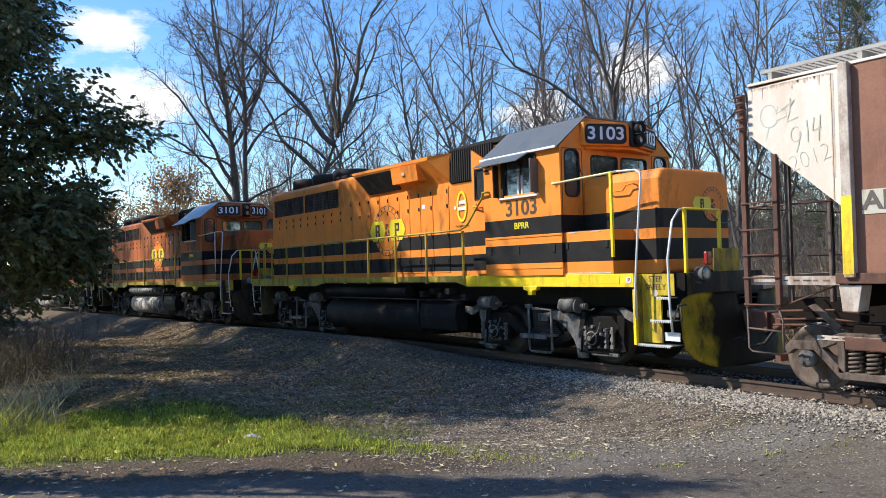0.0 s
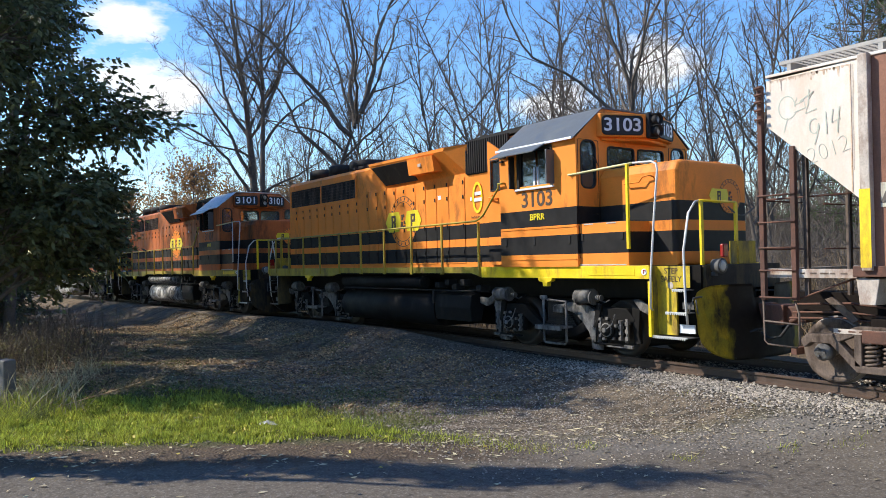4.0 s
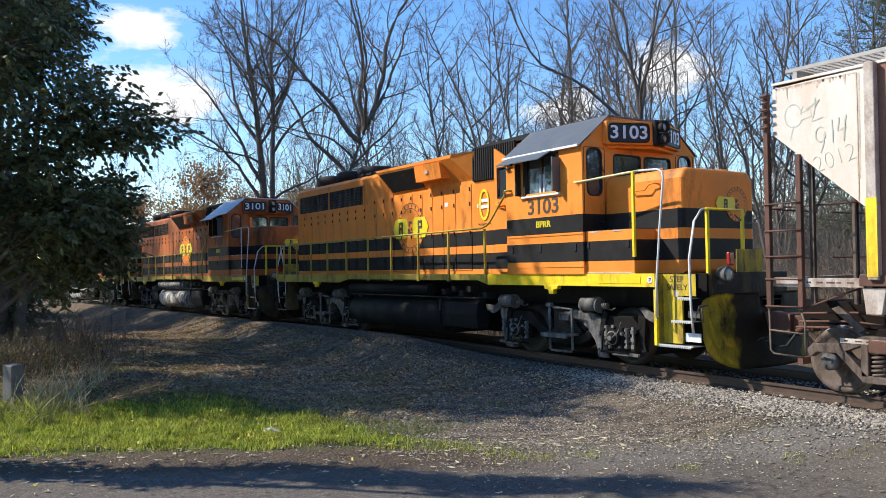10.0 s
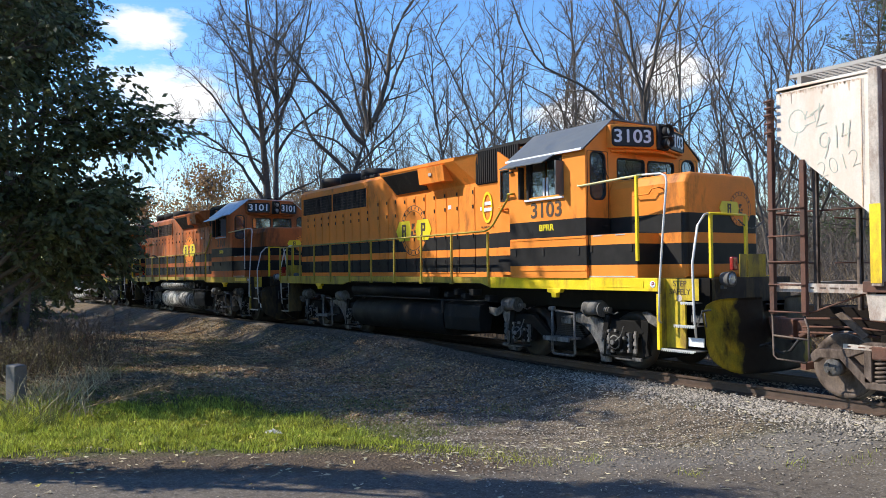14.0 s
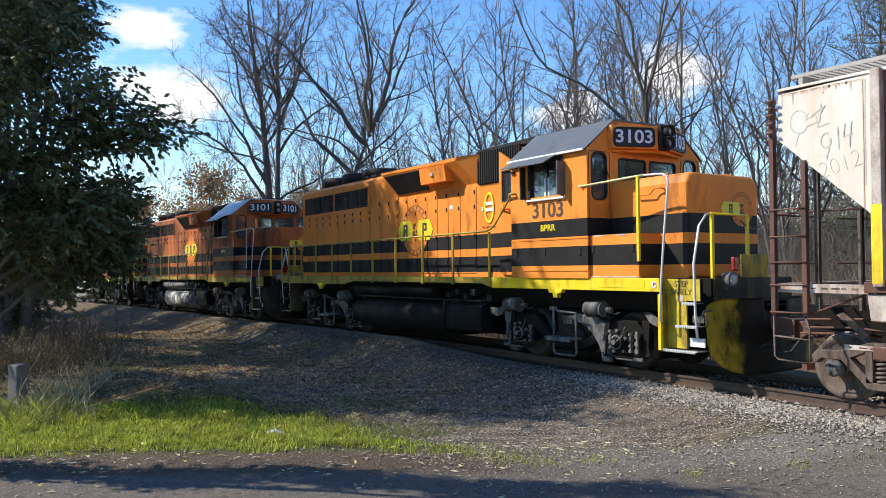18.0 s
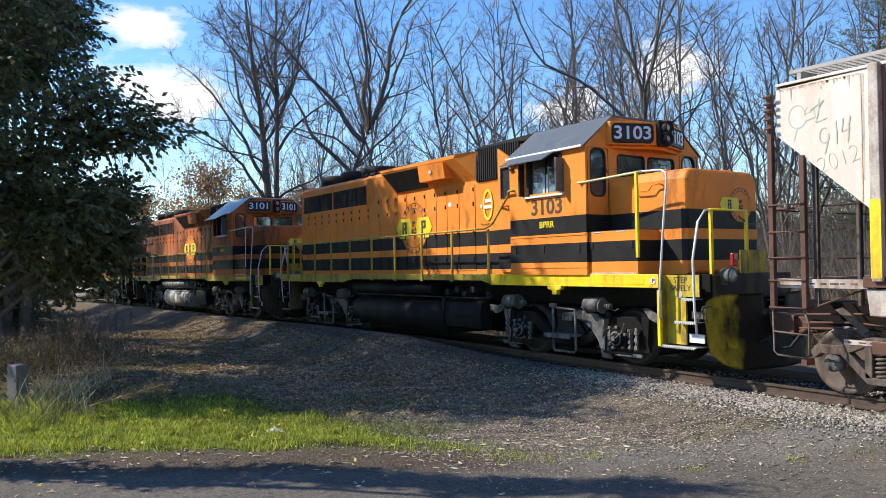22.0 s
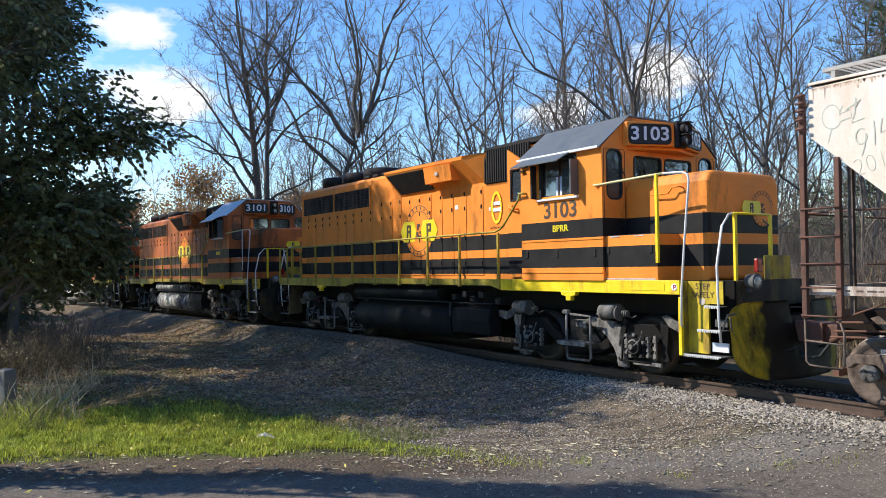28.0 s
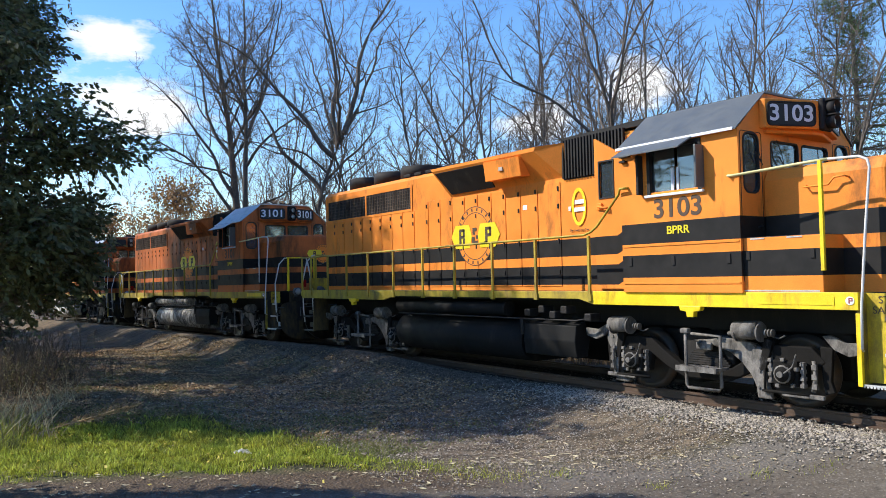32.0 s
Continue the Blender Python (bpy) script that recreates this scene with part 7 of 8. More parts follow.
# leafy tree beside the lot
lobes = [((0, 0, 6.2), (2.2, 2.3, 1.6), 95), ((0.5, 0.4, 7.8), (1.9, 1.9, 1.5), 75), ((1.2, 2.2, 5.6), (1.2, 1.3, 0.8), 48), ((1.5, 3.0, 5.2), (0.85, 1.1, 0.5), 44), ((-1.4, -1.8, 6.4), (1.8, 1.8, 1.6), 65),
         ((0.6, 1.5, 6.7), (1.3, 1.2, 0.9), 45), ((0.2, 0.3, 9.2), (1.9, 1.8, 1.2), 65), ((-1.4, 1.0, 10.0), (2.0, 1.8, 1.1), 75), ((-2.6, 0.2, 9.0), (1.8, 1.8, 1.3), 60), ((1.0, 1.4, 4.7), (1.0, 1.0, 0.6), 34), ((-0.4, 1.0, 3.9), (1.5, 1.2, 0.9), 60), ((-0.6, -0.2, 3.0), (1.7, 1.4, 1.0), 60), ((-1.2, 1.2, 2.7), (1.3, 1.1, 0.9), 45), ((-1.8, 0.1, 11.7), (1.3, 1.2, 0.7), 60), ((-3.6, 0, 11.7), (1.4, 1.2, 0.7), 60), ((-5.2, 0, 11.6), (1.2, 1.2, 0.7), 50), ((-3.6, 1.2, 9.8), (1.3, 1.2, 0.9), 40), ((1.2, 2.0, 3.9), (1.1, 0.9, 0.55), 40), ((-0.3, 2.8, 3.3), (0.9, 0.65, 0.9), 55), ((-0.5, 2.2, 2.5), (0.9, 0.7, 0.7), 40), ((1.1, 1.7, 3.3), (0.9, 0.8, 0.8), 60),
         ((-0.6, 3.05, 2.9), (0.8, 0.55, 0.9), 40), ((-0.4, 3.1, 4.0), (0.7, 0.5, 0.6), 28), ((1.1, 0.2, 3.7), (0.8, 0.8, 0.6), 46), ((1.3, 0.5, 4.8), (0.8, 0.7, 0.6), 40)]
lobes = [(c, r, int(n * (0.72 if c[2] > 5 else 0.7 if c[2] > 4 else 0.75))) for c, r, n in lobes]
maple = leafy_tree(81, LEAF, 12.0, lobes, 25, 0.15, 0.42, 0.22, 3.4, 3)
tagged(stand(maple, -9.0, -11.15), "dark green leafy tree overhanging the gravel lot", "tree")
under = leafy_tree(83, LEAF, 5.5, [((0, 0, 2.4), (1.7, 1.7, 1.5), 70), ((0.4, 1.1, 1.5), (1.4, 1.3, 1.1), 55), ((-0.3, -1.2, 1.7), (1.4, 1.4, 1.2), 55), ((0.2, 0.2, 4.2), (1.4, 1.4, 1.1), 50)], 13, 0.13, 0.45, 0.10, 3.2, 2)
under.name = "leafy_shrub"
tagged(stand(under, -19.4, -10.4, 0, 0.8), "dense dark green shrub at the edge of the lot", "shrub", "lot shrubs")
for x, y, r, s in ((-21.5, -11.4, 80, 0.9), (-20.5, -9.6, 30, 0.9)):
    plant(under, x, y, r, s)

# trees along the road that shade the lot
crown = [((0, 0, 8.4), (2.4, 2.2, 1.9), 85), ((1.8, 0.3, 7.2), (1.7, 1.6, 1.4), 55), ((-1.8, -0.3, 7.4), (1.7, 1.6, 1.5), 55), ((0.4, 0.2, 10.4), (2.0, 1.8, 1.3), 55), ((-1.2, 0.6, 5.6), (1.7, 1.6, 1.2), 45)]
shade = leafy_tree(91, LEAF, 11.0, crown, 13, 0.15, 0.28, 0.2, 2.0, 3)
tagged(stand(shade, -15.6, -11.3, 0, 1.12), "leafy green tree beside the lot, casting shade", "tree", "roadside trees")
for x, y, r, s in ((-13.2, -12.8, 60, 1.2), (-19.0, -10.9, 170, 1.1), (-33, -12, 160, 1.1), (-39, -12.5, 100, 1.12), (-46, -13, 10, 1.15)):
    plant(shade, x, y, r, s)
thin = leafy_tree(92, LEAF, 14.0, [((0, 0, 12.8), (2.1, 1.5, 1.6), 44), ((1.6, 0.3, 11.8), (1.5, 1.3, 1.4), 34), ((-1.6, 0.1, 12.0), (1.5, 1.3, 1.4), 34), ((0.3, 0, 14.4), (1.7, 1.3, 1.1), 22)], 26, 0.13, 0.25, 0.18, 2.0, 3)
tagged(stand(thin, -18.8, -9.7), "tall leafy tree with a thinning crown", "tree", "roadside trees")
plant(thin, -20.6, -9.6, 70, 1.02)
plant(thin, -17.9, -9.9, 200, 0.95)
plant(thin, -18.6, -9.2, 320, 0.99)
full = leafy_tree(93, LEAF, 14.0, [((0, 0, 12.6), (2.1, 1.5, 1.8), 60), ((1.6, 0.3, 11.4), (1.6, 1.3, 1.6), 50), ((-1.6, 0.1, 11.8), (1.6, 1.3, 1.6), 50), ((0.3, 0, 14.2), (1.7, 1.3, 1.2), 34)], 26, 0.15, 0.25, 0.18, 2.0, 4)
tagged(stand(full, -28.5, -10.2, 300, 1.02), "tall leafy tree with a full crown", "tree", "roadside trees")
for x, y, r, s in ((-21.4, -10.6, 140, 1.06), (-23.6, -10.8, 260, 1.05), (-22.6, -9.7, 70, 0.99), (-19.9, -9.3, 110, 0.97), (-24.6, -9.8, 190, 0.98), (-26.6, -9.9, 30, 1.0)):
    plant(full, x, y, r, s)
for x, y, r, s in ((-31.4, -10.3, 250, 0.97), (-39.9, -11.1, 140, 0.98), (-44.5, -11.5, 20, 1.03)):
    plant(thin, x, y, r, s)
for i, (x, y, s) in enumerate(((-18.0, -12.5, 0.95), (-25, -12.6, 1.0), (-31.5, -13, 1.0), (-43, -14, 1.05))):
    plant(kinds[(3, 1, 4)[i % 3]], x, y, 50 * i, s)
for x, y, r in ((-32.4, -10.6, 40), (-36.8, -10.9, 130), (-41.6, -11.2, 250)):
    plant(kinds[1], x, y, r, 0.95)
road_tree = leafy_tree(95, LEAF, 9.5, [((0, 0, 2.6), (0.38, 0.38, 0.9), 34), ((0.1, 0, 4.2), (0.36, 0.36, 1.0), 44), ((-0.1, 0.1, 5.8), (0.34, 0.34, 1.0), 44), ((0, 0, 7.4), (0.38, 0.38, 1.0), 36), ((0, 0, 8.8), (0.25, 0.25, 0.8), 24)], 16, 0.12, 0.3, 0.14)
tagged(stand(road_tree, -4.02, -12.9), "slim leafy tree beside the road", "tree", "roadside trees")

# unseen trees and shrubs added behind the roadside row to cut sky light
for i in range(11):
    plant(shade, -24 - 3.4 * i, -17.5 - 1.2 * math.sin(4 * i), 73 * i, 1.0)
for i in range(14):
    plant(under, -19 - 2.0 * i, -14.6 - 0.5 * math.sin(5 * i), 67 * i, 1.1)

# unseen trees added past the crossing to dim the light on nose and cab fronts
for i, (x, y) in enumerate(((24, -22), (30, -12), (34, -4), (28, 9), (36, 6), (40, -14), (22, 16), (33, 16), (42, -2), (18, -30), (26, -34), (8, -34), (-2, -32), (44, 12), (20, 6), (22, 0), (21, 13), (25, 4), (18, 20))):
    plant(shade, x, y, 50 * i, 1.0 + 0.05 * (i % 4))

# ---- lot: bush, weeds, post, grass, stones, litter ----
bush_me = brush(201, 1.5, 190, BRUSHWOOD)
for x, y, s, r in ((-13.5, -8.9, 0.75, 0), (-11.6, -10.0, 0.7, 140), (-18.5, -8.3, 0.8, 200)):
    ob = new("dry_bush", bush_me)
    ob.matrix_basis = Matrix.Translation((x, y, ground_z(x, y))) @ Matrix.Rotation(radians(r), 4, "Z") @ Matrix.Scale(s, 4)
    tagged(ob, "tangled brown leafless bush at the edge of the lot", "bush", "dry bushes", "stuff")
g = random.Random(17)
dead_me = leaf_cloud(g, [Vector((g.gauss(0, 1.0), g.gauss(0, 1.0), abs(g.gauss(0.5, 0.35)))) for _ in range(260)], 7, 0.08, 0.22)
dead_me.materials.append(OLIVELEAF)
for x, y, s, r in ((-12.9, -9.1, 0.7, 0), (-11.3, -10.2, 0.65, 140)):
    ob = new("dead_leaves", dead_me)
    ob.matrix_basis = Matrix.Translation((x, y, ground_z(x, y))) @ Matrix.Rotation(radians(r), 4, "Z") @ Matrix.Scale(s, 4)
    tagged(ob, "small olive-brown leaves clinging to the bush", "leaves", "dead bush leaves", "stuff")


def weed(seed, n, height, lean):
    rng = random.Random(seed)
    v, f = [], []
    for _ in range(n):
        p = Vector((rng.gauss(0, 0.16), rng.gauss(0, 0.16), -0.02))
        d = Vector((rng.gauss(0, lean), rng.gauss(0, lean), 1)).normalized()
        side = d.cross(unit(rng)).normalized()
        h, w = height * rng.uniform(0.4, 1.1), rng.uniform(0.006, 0.012)
        bend = Vector((rng.gauss(0, 0.3), rng.gauss(0, 0.3), -0.12)) * h
        row = []
        for i in range(5):
            u = i / 4
            c = p + d * h * u + bend * u * u
            row.append((c - side * w * (1 - 0.9 * u), c + side * w * (1 - 0.9 * u)))
        b = len(v)
        for l_, r_ in row:
            v += [tuple(l_), tuple(r_)]
        f += [(b + 2 * i, b + 2 * i + 1, b + 2 * i + 3, b + 2 * i + 2) for i in range(4)]
    me = bpy.data.meshes.new("weed")
    me.from_pydata(v, [], f)
    return me


wm = weed(211, 42, 0.75, 0.42)
wm.materials.append(STRAW)
wg = weed(212, 110, 0.45, 0.4)
wg.materials.append(GRASS)
for x, y, s, me, lab in ((-6.2, -10.0, 1.3, wm, "dry"), (-5.7, -9.75, 1.0, wm, "dry"), (-6.0, -10.4, 1.1, wg, "green"), (-5.4, -10.1, 1.0, wg, "green"), (-6.9, -9.8, 1.2, wm, "dry"), (-5.2, -9.4, 0.8, wm, "dry"), (-4.9, -10.3, 0.9, wg, "green"), (-5.6, -10.35, 1.2, wm, "dry"), (-5.1, -10.5, 0.9, wg, "green"), (-6.3, -9.7, 1.5, wm, "dry"), (-5.9, -9.9, 1.25, wg, "green"), (-7.6, -9.3, 1.1, wm, "dry"), (-8.4, -8.9, 1.0, wm, "dry"), (-9.6, -8.4, 1.1, wm, "dry"), (-4.5, -10.45, 0.8, wg, "green")):
    ob = new("weed_clump", me)
    ob.matrix_basis = Matrix.Translation((x, y, ground_z(x, y))) @ Matrix.Rotation(x * 9, 4, "Z") @ Matrix.Scale(s, 4)
    tagged(ob, "%s tall weeds growing round the post" % lab, "weeds", "weed clumps", "stuff")
# Low weeds in the duller green, which stands for the shadow on them.
wd = weed(213, 150, 0.42, 0.6)
wd.materials.append(DULLGRASS)
for x, y, s in ((-5.4, -10.1, 1.0), (-5.05, -10.3, 0.9), (-5.75, -10.35, 1.1), (-4.85, -10.0, 0.8), (-5.3, -10.45, 0.9), (-6.1, -10.55, 1.1)):
    ob = new("weed_clump", wd)
    ob.matrix_basis = Matrix.Translation((x, y, ground_z(x, y))) @ Matrix.Rotation(x * 9, 4, "Z") @ Matrix.Scale(s, 4)
    tagged(ob, "tangle of low weeds round the post, dulled for shade", "weeds", "weed clumps", "stuff")
bm = box(bmesh.new(), -0.145, 0.145, -0.11, 0.11, -0.3, 0.79, 0.02)
post = part("wooden_post", bm, WOODPOST)
post.matrix_basis = pose(-6.45, -10.28, ground_z(-6.45, -10.28), 1.5, 2, 25)
tagged(post, "short weathered grey wooden post standing in tall weeds", "post")
# crumpled scrap of paper in the lawn
rs = random.Random(9)
bm = bmesh.new()
grid = [[bm.verts.new((0.055 * (i - 2) + rs.gauss(0, 0.012), 0.045 * (j - 2) + rs.gauss(0, 0.012), 0.03 + rs.uniform(0, 0.07))) for j in range(5)] for i in range(5)]
for i in range(4):
    for j in range(4):
        bm.faces.new((grid[i][j], grid[i + 1][j], grid[i + 1][j + 1], grid[i][j + 1]))
bmesh.ops.solidify(bm, geom=bm.faces[:], thickness=0.002)
scrap = part("paper_scrap", bm, PAPER)
scrap.matrix_basis = pose(-1.82, -7.4, ground_z(-1.82, -7.4), 0, 0, 20)
tagged(scrap, "crumpled whitish scrap of paper lying in the lawn", "litter")
# grazing wispy dry stalk
bm = bmesh.new()
g = random.Random(4)
for k in range(150):
    u = 0.25 + 0.75 * k / 149
    a = Vector((-5.6 + 1.5 * u, -9.55 + 1.15 * u, ground_z(-5.0, -9.0) + 0.12 + 0.42 * u))
    rod(bm, [a, a + Vector((g.uniform(-0.02, 0.22), g.uniform(-0.12, 0.2), g.uniform(-0.02, 0.18))) * (0.4 + u)], 0.0035, 3)
rod(bm, [(-5.8, -9.7, ground_z(-5.8, -9.7)), (-5.0, -9.1, -0.30), (-4.1, -8.4, 0.02)], 0.007, 4)
tagged(part("dry_stalk", bm, DRY), "leaning dry brown weed stalk over the grass", "weed", kind="stuff")


def lawn_weight(x, y):
    """How thickly grass grows at a place of the lot: a strip along the road, tapering to a point."""
    rs, al = 0.84 * x - 0.54 * y, 0.54 * x + 0.84 * y
    near = 3.42 + 0.30 * noise.noise((x * 1.3, y * 1.3, 2))
    u = min(1, max(0, (al + 8.7) / 4.5))
    far = -0.7 + 4.2 * u + 0.5 * noise.noise((x * 0.9, y * 0.9, 5))
    if rs > near or rs < far:
        return 0.0
    return min(1, (near - rs) / 0.35) * min(1, (rs - far) / 0.9)


def scatter(name, material, make, label, cat):
    v, f = [], []
    make(v, f)
    me = bpy.data.meshes.new(name)
    me.from_pydata(v, [], f)
    me.materials.append(material)
    return tagged(new(name, me), label, cat, kind="stuff")


def grass_blades(v, f):
    rng = random.Random(301)
    n = 0
    while n < 95000:
        x, y = rng.uniform(-10, 2.0), rng.uniform(-13.5, -4.5)
        if rng.random() > lawn_weight(x, y):
            continue
        n += 1
        z = ground_z(x, y) - 0.01
        h = rng.uniform(0.025, 0.08) * (1.7 if rng.random() < 0.08 else 1) * (1.15 + 1.1 * noise.noise((x * 4.5, y * 4.5, 8)))
        a, w = rng.random() * 6.28, rng.uniform(0.004, 0.010)
        dx, dy = math.cos(a) * w, math.sin(a) * w
        lx, ly = rng.gauss(0, 0.45) * h, rng.gauss(0, 0.45) * h
        b = len(v)
        v += [(x - dx, y - dy, z), (x + dx, y + dy, z), (x + dx * 0.8 + lx * 0.4, y + dy * 0.8 + ly * 0.4, z + h * 0.6), (x - dx * 0.8 + lx * 0.4, y - dy * 0.8 + ly * 0.4, z + h * 0.6), (x + lx, y + ly, z + h)]
        f += [(b, b + 1, b + 2, b + 3), (b + 3, b + 2, b + 4)]


def tufts(v, f):
    rng = random.Random(302)
    for cx, cy, k, r in ((0.55, -5.5, 220, 0.22), (1.0, -5.3, 160, 0.18), (0.1, -6.0, 140, 0.2), (1.35, -5.1, 100, 0.16), (3.4, -2.9, 40, 0.1), (2.9, -4.2, 30, 0.08), (-3.5, -2.1, 20, 0.07), (1.2, -2.0, 14, 0.06), (3.9, -2.5, 30, 0.1), (1.7, -4.6, 60, 0.12)):
        for _ in range(k):
            x, y = rng.gauss(cx, r), rng.gauss(cy, r)
            z, h, a = ground_z(x, y) - 0.01, rng.uniform(0.03, 0.10), rng.random() * 6.28
            dx, dy = math.cos(a) * 0.005, math.sin(a) * 0.005
            b = len(v)
            v += [(x - dx, y - dy, z), (x + dx, y + dy, z), (x + rng.gauss(0, 0.5) * h, y + rng.gauss(0, 0.5) * h, z + h)]
            f.append((b, b + 1, b + 2))


def stones(lo, hi, count, size, seed, keep, fade=0):
    def make(v, f):
        rng = random.Random(seed)
        n = 0
        while n < count:
            x = rng.uniform(lo, hi) + (rng.gauss(0, 0.8) if fade else 0)
            d = rng.uniform(0, 5.5) if keep == "lot" else rng.uniform(0.0, 0.6) + rng.random() ** 2 * 0.6
            y = track_y(x) - (1.0 + d)
            if keep == "bed" and rng.random() < 0.25:
                y = track_y(x) + rng.uniform(-1.3, 1.0)
            if keep == "bed" and x < -2.5 and abs(y - track_y(x)) < 1.45 and rng.random() < 0.85:
                continue
            if keep == "lot" and (lawn_weight(x, y) > 0.05 or 0.84 * x - 0.54 * y > 3.6 + rng.random() ** 3 * 2):
                continue
            n += 1
            s = size * rng.uniform(0.5, 1.35)
            z = ground_z(x, y) + s * 0.25
            a, b_, c_ = s * rng.uniform(0.7, 1.2), s * rng.uniform(0.7, 1.2), s * rng.uniform(0.5, 0.8)
            t = rng.random() * 6.28
            co, si = math.cos(t), math.sin(t)
            b = len(v)
            for q in ((1, 0.1, 0), (-0.2, 1, 0.1), (-1, -0.1, -0.1), (0.2, -1, 0), (0.3, 0.25, 1), (-0.3, -0.2, 0.9)):
                qx, qy, qz = q[0] * a * rng.uniform(0.8, 1.2), q[1] * b_ * rng.uniform(0.8, 1.2), q[2] * c_
                v.append((x + qx * co - qy * si, y + qx * si + qy * co, z + qz))
            f += [(b, b + 1, b + 4), (b + 1, b + 2, b + 5), (b + 1, b + 5, b + 4), (b + 2, b + 3, b + 5), (b + 3, b, b + 4), (b + 3, b + 4, b + 5)]
    return make


def litter(v, f):
    rng = random.Random(303)
    n = 0
    while n < 2100:
        x, y = rng.uniform(-14, 6.5), rng.uniform(-11, -1.2)
        rs = 0.84 * x - 0.54 * y
        band = math.exp(-((rs - 3.4) / 0.8) ** 2)
        if rng.random() > 0.12 + (0.30 if x < 0 else 0.6) * band - (0.06 if rs > 4.6 else 0) or rs > 7:
            continue
        n += 1
        z, s, a = ground_z(x, y) + 0.010, rng.uniform(0.018, 0.068), rng.random() * 6.28
        c, d = math.cos(a) * s, math.sin(a) * s
        lift = [rng.uniform(0, 0.018) for _ in range(4)]
        b = len(v)
        v += [(x - c, y - d, z + lift[0]), (x + d * 0.28, y - c * 0.28, z + lift[1]), (x + c, y + d, z + lift[2]), (x - d * 0.28, y + c * 0.28, z + lift[3])]
        f += [(b, b + 1, b + 2), (b, b + 2, b + 3)]


scatter("lawn_grass", GRASS, grass_blades, "bright green lawn grass beside the road", "grass")
scatter("grass_tufts", GRASS, tufts, "small green tufts in the gravel", "grass")
scatter("ballast_stones", STONE, stones(-2.6, 7, 19000, 0.024, 304, "bed", 1), "loose pale grey ballast stones beside the rails", "ballast")
# Ballast west of the sunlit stretch, coloured darker to stand for shade.
scatter("sooty_ballast", SHADESTONE, stones(-15, -2.6, 19000, 0.028, 314, "bed", 1), "ballast stones beside the rails, darkened for shade", "ballast")
scatter("gravel_stones", STONE, stones(-9, 6.5, 40000, 0.014, 305, "lot"), "fine grey gravel of the lot", "gravel")
def slope_stones(v, f):
    """Coarse dusty gravel on the uneven ground towards the bushes."""
    rng = random.Random(309)
    n = 0
    while n < 26000:
        x, y = rng.uniform(-24, -1.5), rng.uniform(-9.5, -1.9)
        d = track_y(x) - y
        if d < 1.9 or lawn_weight(x, y) > 0.05 or 0.84 * x - 0.54 * y > 2.5 or rng.random() > 0.35 + 0.65 * min(1, max(0, (-x - 1.5) / 6)):
            continue
        if noise.noise((x * 0.8, y * 1.1, 4)) < -0.15 + 0.3 * rng.random():
            continue
        n += 1
        s = 0.024 * rng.uniform(0.5, 1.6)
        z, t = ground_z(x, y) + s * 0.2, rng.random() * 6.28
        co, si = math.cos(t) * s, math.sin(t) * s
        b = len(v)
        v += [(x + co, y + si, z), (x - si * 0.8, y + co * 0.8, z), (x - co, y - si, z), (x + si * 0.8, y - co * 0.8, z), (x + 0.3 * si, y + 0.3 * co, z + s * rng.uniform(0.6, 1.0))]
        f += [(b, b + 1, b + 4), (b + 1, b + 2, b + 4), (b + 2, b + 3, b + 4), (b + 3, b, b + 4)]


def slope_litter(v, f):
    """Curled dead leaves and bits of straw on the slope."""
    rng = random.Random(310)
    n = 0
    while n < 15000:
        x, y = rng.uniform(-22, -1.5), rng.uniform(-10.5, -1.9)
        if track_y(x) - y < 1.9 or lawn_weight(x, y) > 0.3 or 0.84 * x - 0.54 * y > 3.2 or noise.noise((x * 0.6, y * 0.9, 14)) < 0.25 - rng.random() * 0.8:
            continue
        n += 1
        z, s, a = ground_z(x, y) + 0.012, rng.uniform(0.02, 0.05), rng.random() * 6.28
        c, d = math.cos(a) * s, math.sin(a) * s
        w = rng.choice((0.12, 0.4, 0.55))
        lift = [rng.uniform(0, 0.045) for _ in range(4)]
        b = len(v)
        v += [(x - c, y - d, z + lift[0]), (x + d * w, y - c * w, z + lift[1]), (x + c, y + d, z + lift[2]), (x - d * w, y + c * w, z + lift[3])]
        f += [(b, b + 1, b + 2), (b, b + 2, b + 3)]


def slope_grass(v, f):
    """Thin grass behind the lawn, dulled for shade, and in patches on the slope."""
    rng = random.Random(312)
    n = 0
    while n < 40000:
        x, y = rng.uniform(-20, -0.5), rng.uniform(-10.5, -2.4)
        rs, al = 0.84 * x - 0.54 * y, 0.54 * x + 0.84 * y
        edge_ = -0.7 + 4.2 * min(1, max(0, (al + 8.7) / 4.5))
        near_ = math.exp(-max(0, edge_ - rs) / 0.7) if rs < edge_ + 0.8 else 0
        patch_ = max(0.0, noise.noise((x * 0.7, y * 0.7, 31))) * 0.9
        if rs > 3.2 or rng.random() > near_ + patch_:
            continue
        n += 1
        z, h, a = ground_z(x, y) - 0.01, rng.uniform(0.02, 0.09), rng.random() * 6.28
        dx, dy = math.cos(a) * 0.006, math.sin(a) * 0.006
        b = len(v)
        v += [(x - dx, y - dy, z), (x + dx, y + dy, z), (x + rng.gauss(0, 0.6) * h, y + rng.gauss(0, 0.6) * h, z + h)]
        f.append((b, b + 1, b + 2))


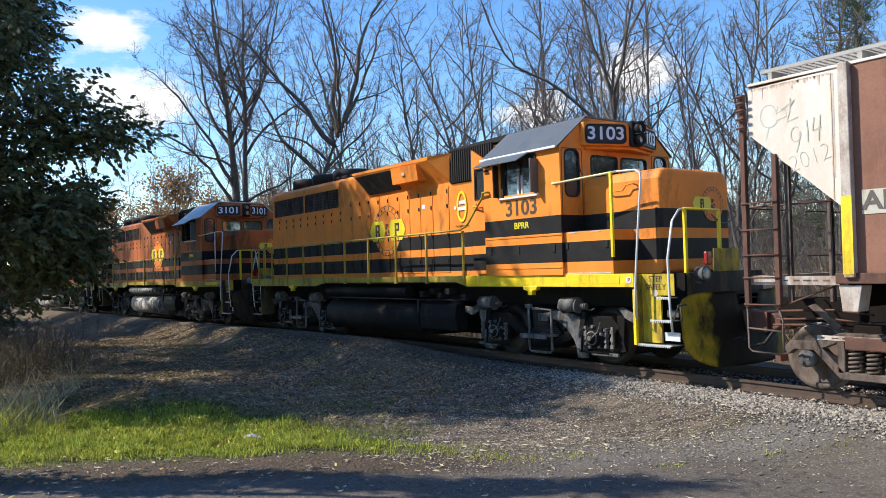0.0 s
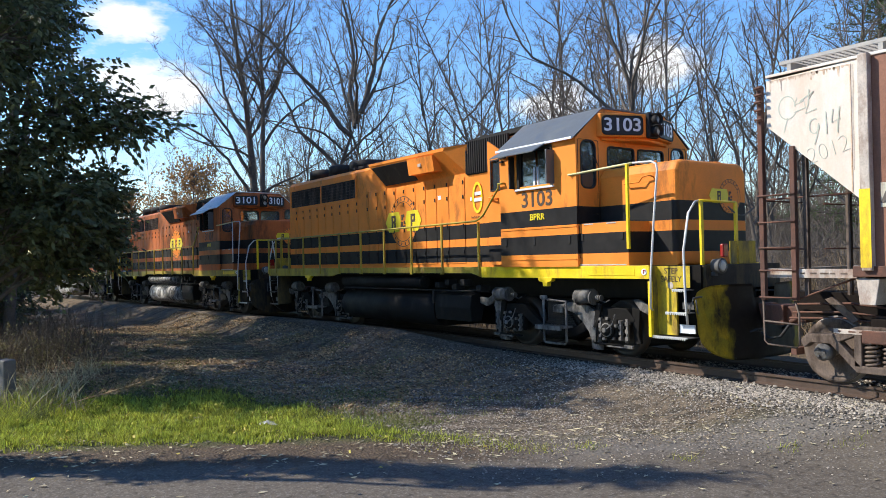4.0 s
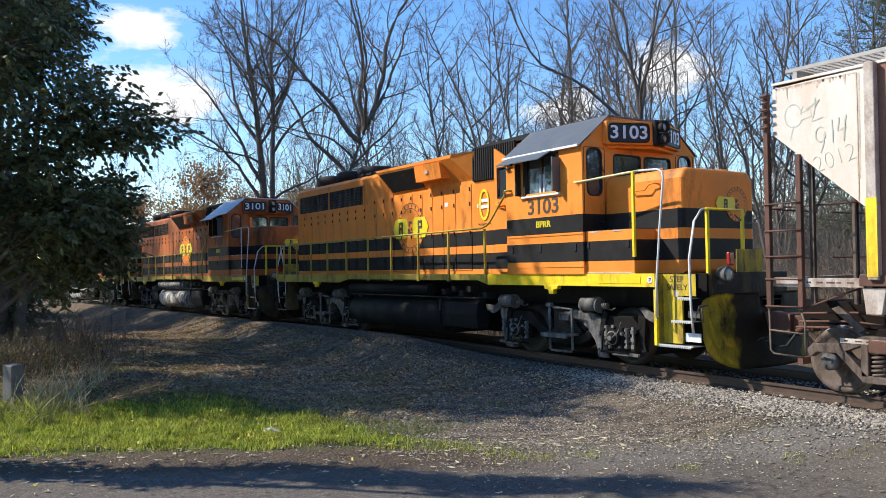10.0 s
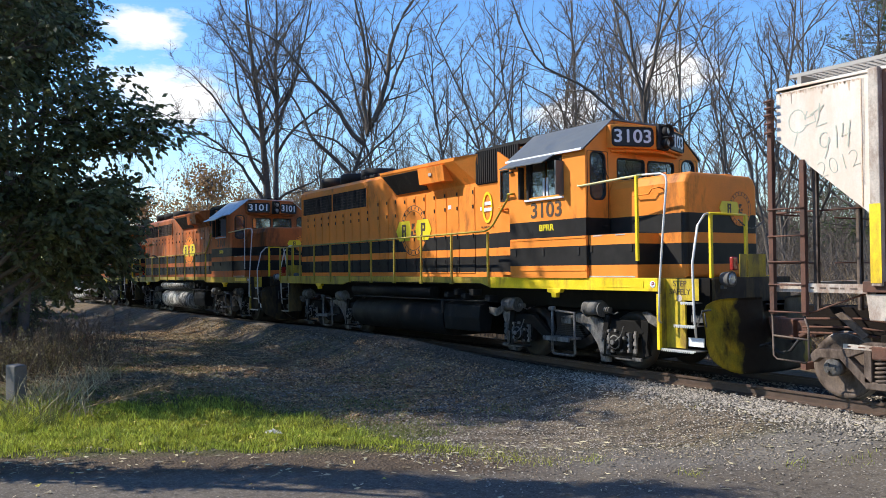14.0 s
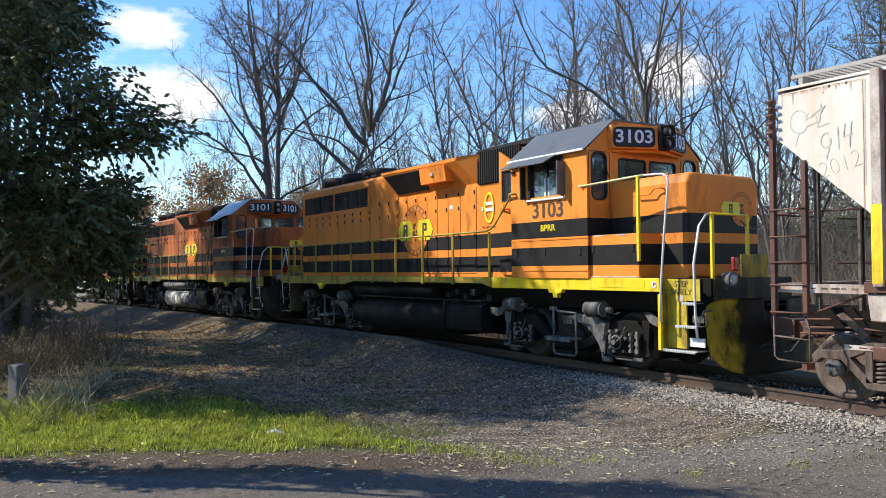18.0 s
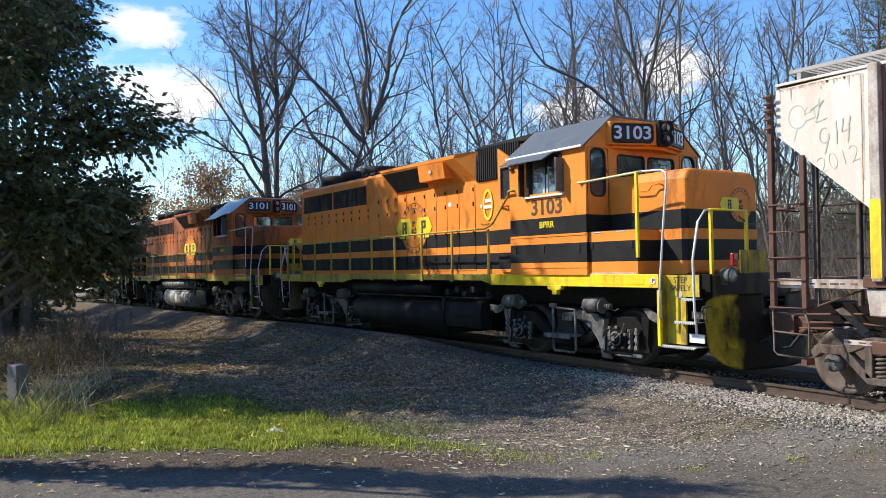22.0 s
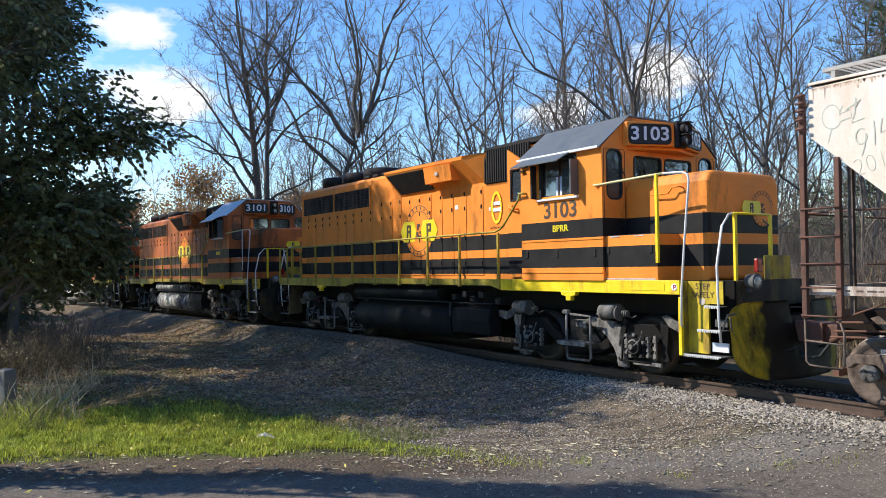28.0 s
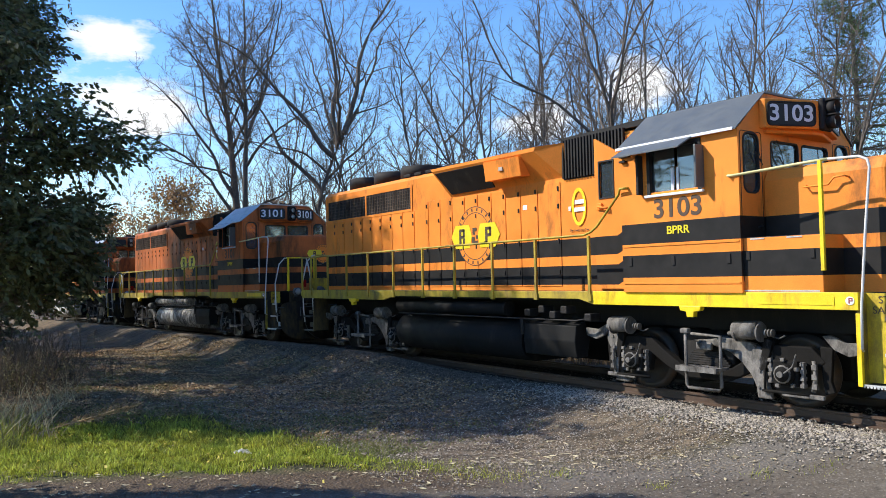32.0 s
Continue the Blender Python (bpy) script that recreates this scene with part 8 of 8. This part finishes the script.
def slope_straw(v, f):
    """Pale dead stems lying about on the slope."""
    rng = random.Random(313)
    n = 0
    while n < 14000:
        x, y = rng.uniform(-22, -3.5), rng.uniform(-10, -2.2)
        if track_y(x) - y < 1.9 or 0.84 * x - 0.54 * y > 2.8 or lawn_weight(x, y) > 0.1 or noise.noise((x * 1.1, y * 1.6, 44)) < 0.1 - rng.random() * 0.5:
            continue
        n += 1
        z, a, h = ground_z(x, y) + 0.012, rng.random() * 6.28, rng.uniform(0.05, 0.16)
        c, d, w = math.cos(a), math.sin(a), rng.uniform(0.004, 0.009)
        t = rng.uniform(0.0, 0.05)
        b = len(v)
        v += [(x - d * w, y + c * w, z), (x + d * w, y - c * w, z + 0.004), (x + c * h, y + d * h, z + t)]
        f.append((b, b + 1, b + 2))


def lawn_leaves(v, f):
    rng = random.Random(311)
    n = 0
    while n < 420:
        x, y = rng.uniform(-8, 2.5), rng.uniform(-11.5, -4.5)
        if rng.random() > lawn_weight(x, y) + 0.05:
            continue
        n += 1
        z, s, a = ground_z(x, y) + rng.uniform(0.02, 0.08), rng.uniform(0.015, 0.04), rng.random() * 6.28
        c, d = math.cos(a) * s, math.sin(a) * s
        lift = [rng.uniform(-0.02, 0.02) for _ in range(4)]
        b = len(v)
        v += [(x - c, y - d, z + lift[0]), (x + d * 0.5, y - c * 0.5, z + lift[1]), (x + c, y + d, z + lift[2]), (x - d * 0.5, y + c * 0.5, z + lift[3])]
        f += [(b, b + 1, b + 2), (b, b + 2, b + 3)]


scatter("slope_grass", DULLGRASS, slope_grass, "thin grass behind the lawn, dulled for shade", "grass")
scatter("slope_straw", STRAW, slope_straw, "pale dead stems strewn over the slope", "straw")
scatter("lawn_leaves", YELLOWLEAF, lawn_leaves, "yellow fallen leaves caught in the lawn grass", "leaf litter")
scatter("slope_gravel", SOILSTONE, slope_stones, "coarse brown gravel on the uneven slope", "gravel")
scatter("slope_litter", DEADLEAF, slope_litter, "dead leaves and straw strewn over the slope", "leaf litter")
scatter("fallen_leaves", LITTER, litter, "pale fallen leaves scattered over gravel and verge", "leaf litter")


def verge_straw(v, f):
    """Short dead grass and stems on the verge and in the gravel."""
    rng = random.Random(306)
    n = 0
    while n < 9000:
        x, y = rng.uniform(-10, 4), rng.uniform(-12.5, -2.5)
        rs = 0.84 * x - 0.54 * y
        if rng.random() > 0.10 + 0.9 * math.exp(-((rs - 3.7) / 0.45) ** 2) or rs > 5:
            continue
        n += 1
        z, a, h = ground_z(x, y) + 0.006, rng.random() * 6.28, rng.uniform(0.02, 0.09)
        c, d, w = math.cos(a) * h, math.sin(a) * h, 0.0025
        b = len(v)
        v += [(x - d / h * w, y + c / h * w, z), (x + d / h * w, y - c / h * w, z), (x + c, y + d, z + rng.uniform(0, 0.03))]
        f.append((b, b + 1, b + 2))


scatter("verge_straw", DRY, verge_straw, "short dead straw along the road verge", "straw")


def motions():
    """The train stands, then rolls off slowly; its wheels turn with it."""
    for thing, back in ((lead, 0.0), (second, FRONT), (third, 2 * FRONT)):
        walk(thing, [(t, on_track(s - back)) for t, s in ROLL])
    walk(hopper, [(t, Matrix.Translation((s, 0, 0))) for t, s in ROLL])
    for thing in (lead, second, third, hopper):
        for ob in thing.children:
            if ob.name.startswith("wheelset"):
                r, c = ob["radius"], ob.location.copy()
                walk(ob, [(t, Matrix.Translation(c) @ Matrix.Rotation(s / r, 4, "Y")) for t, s in ROLL])


motions()
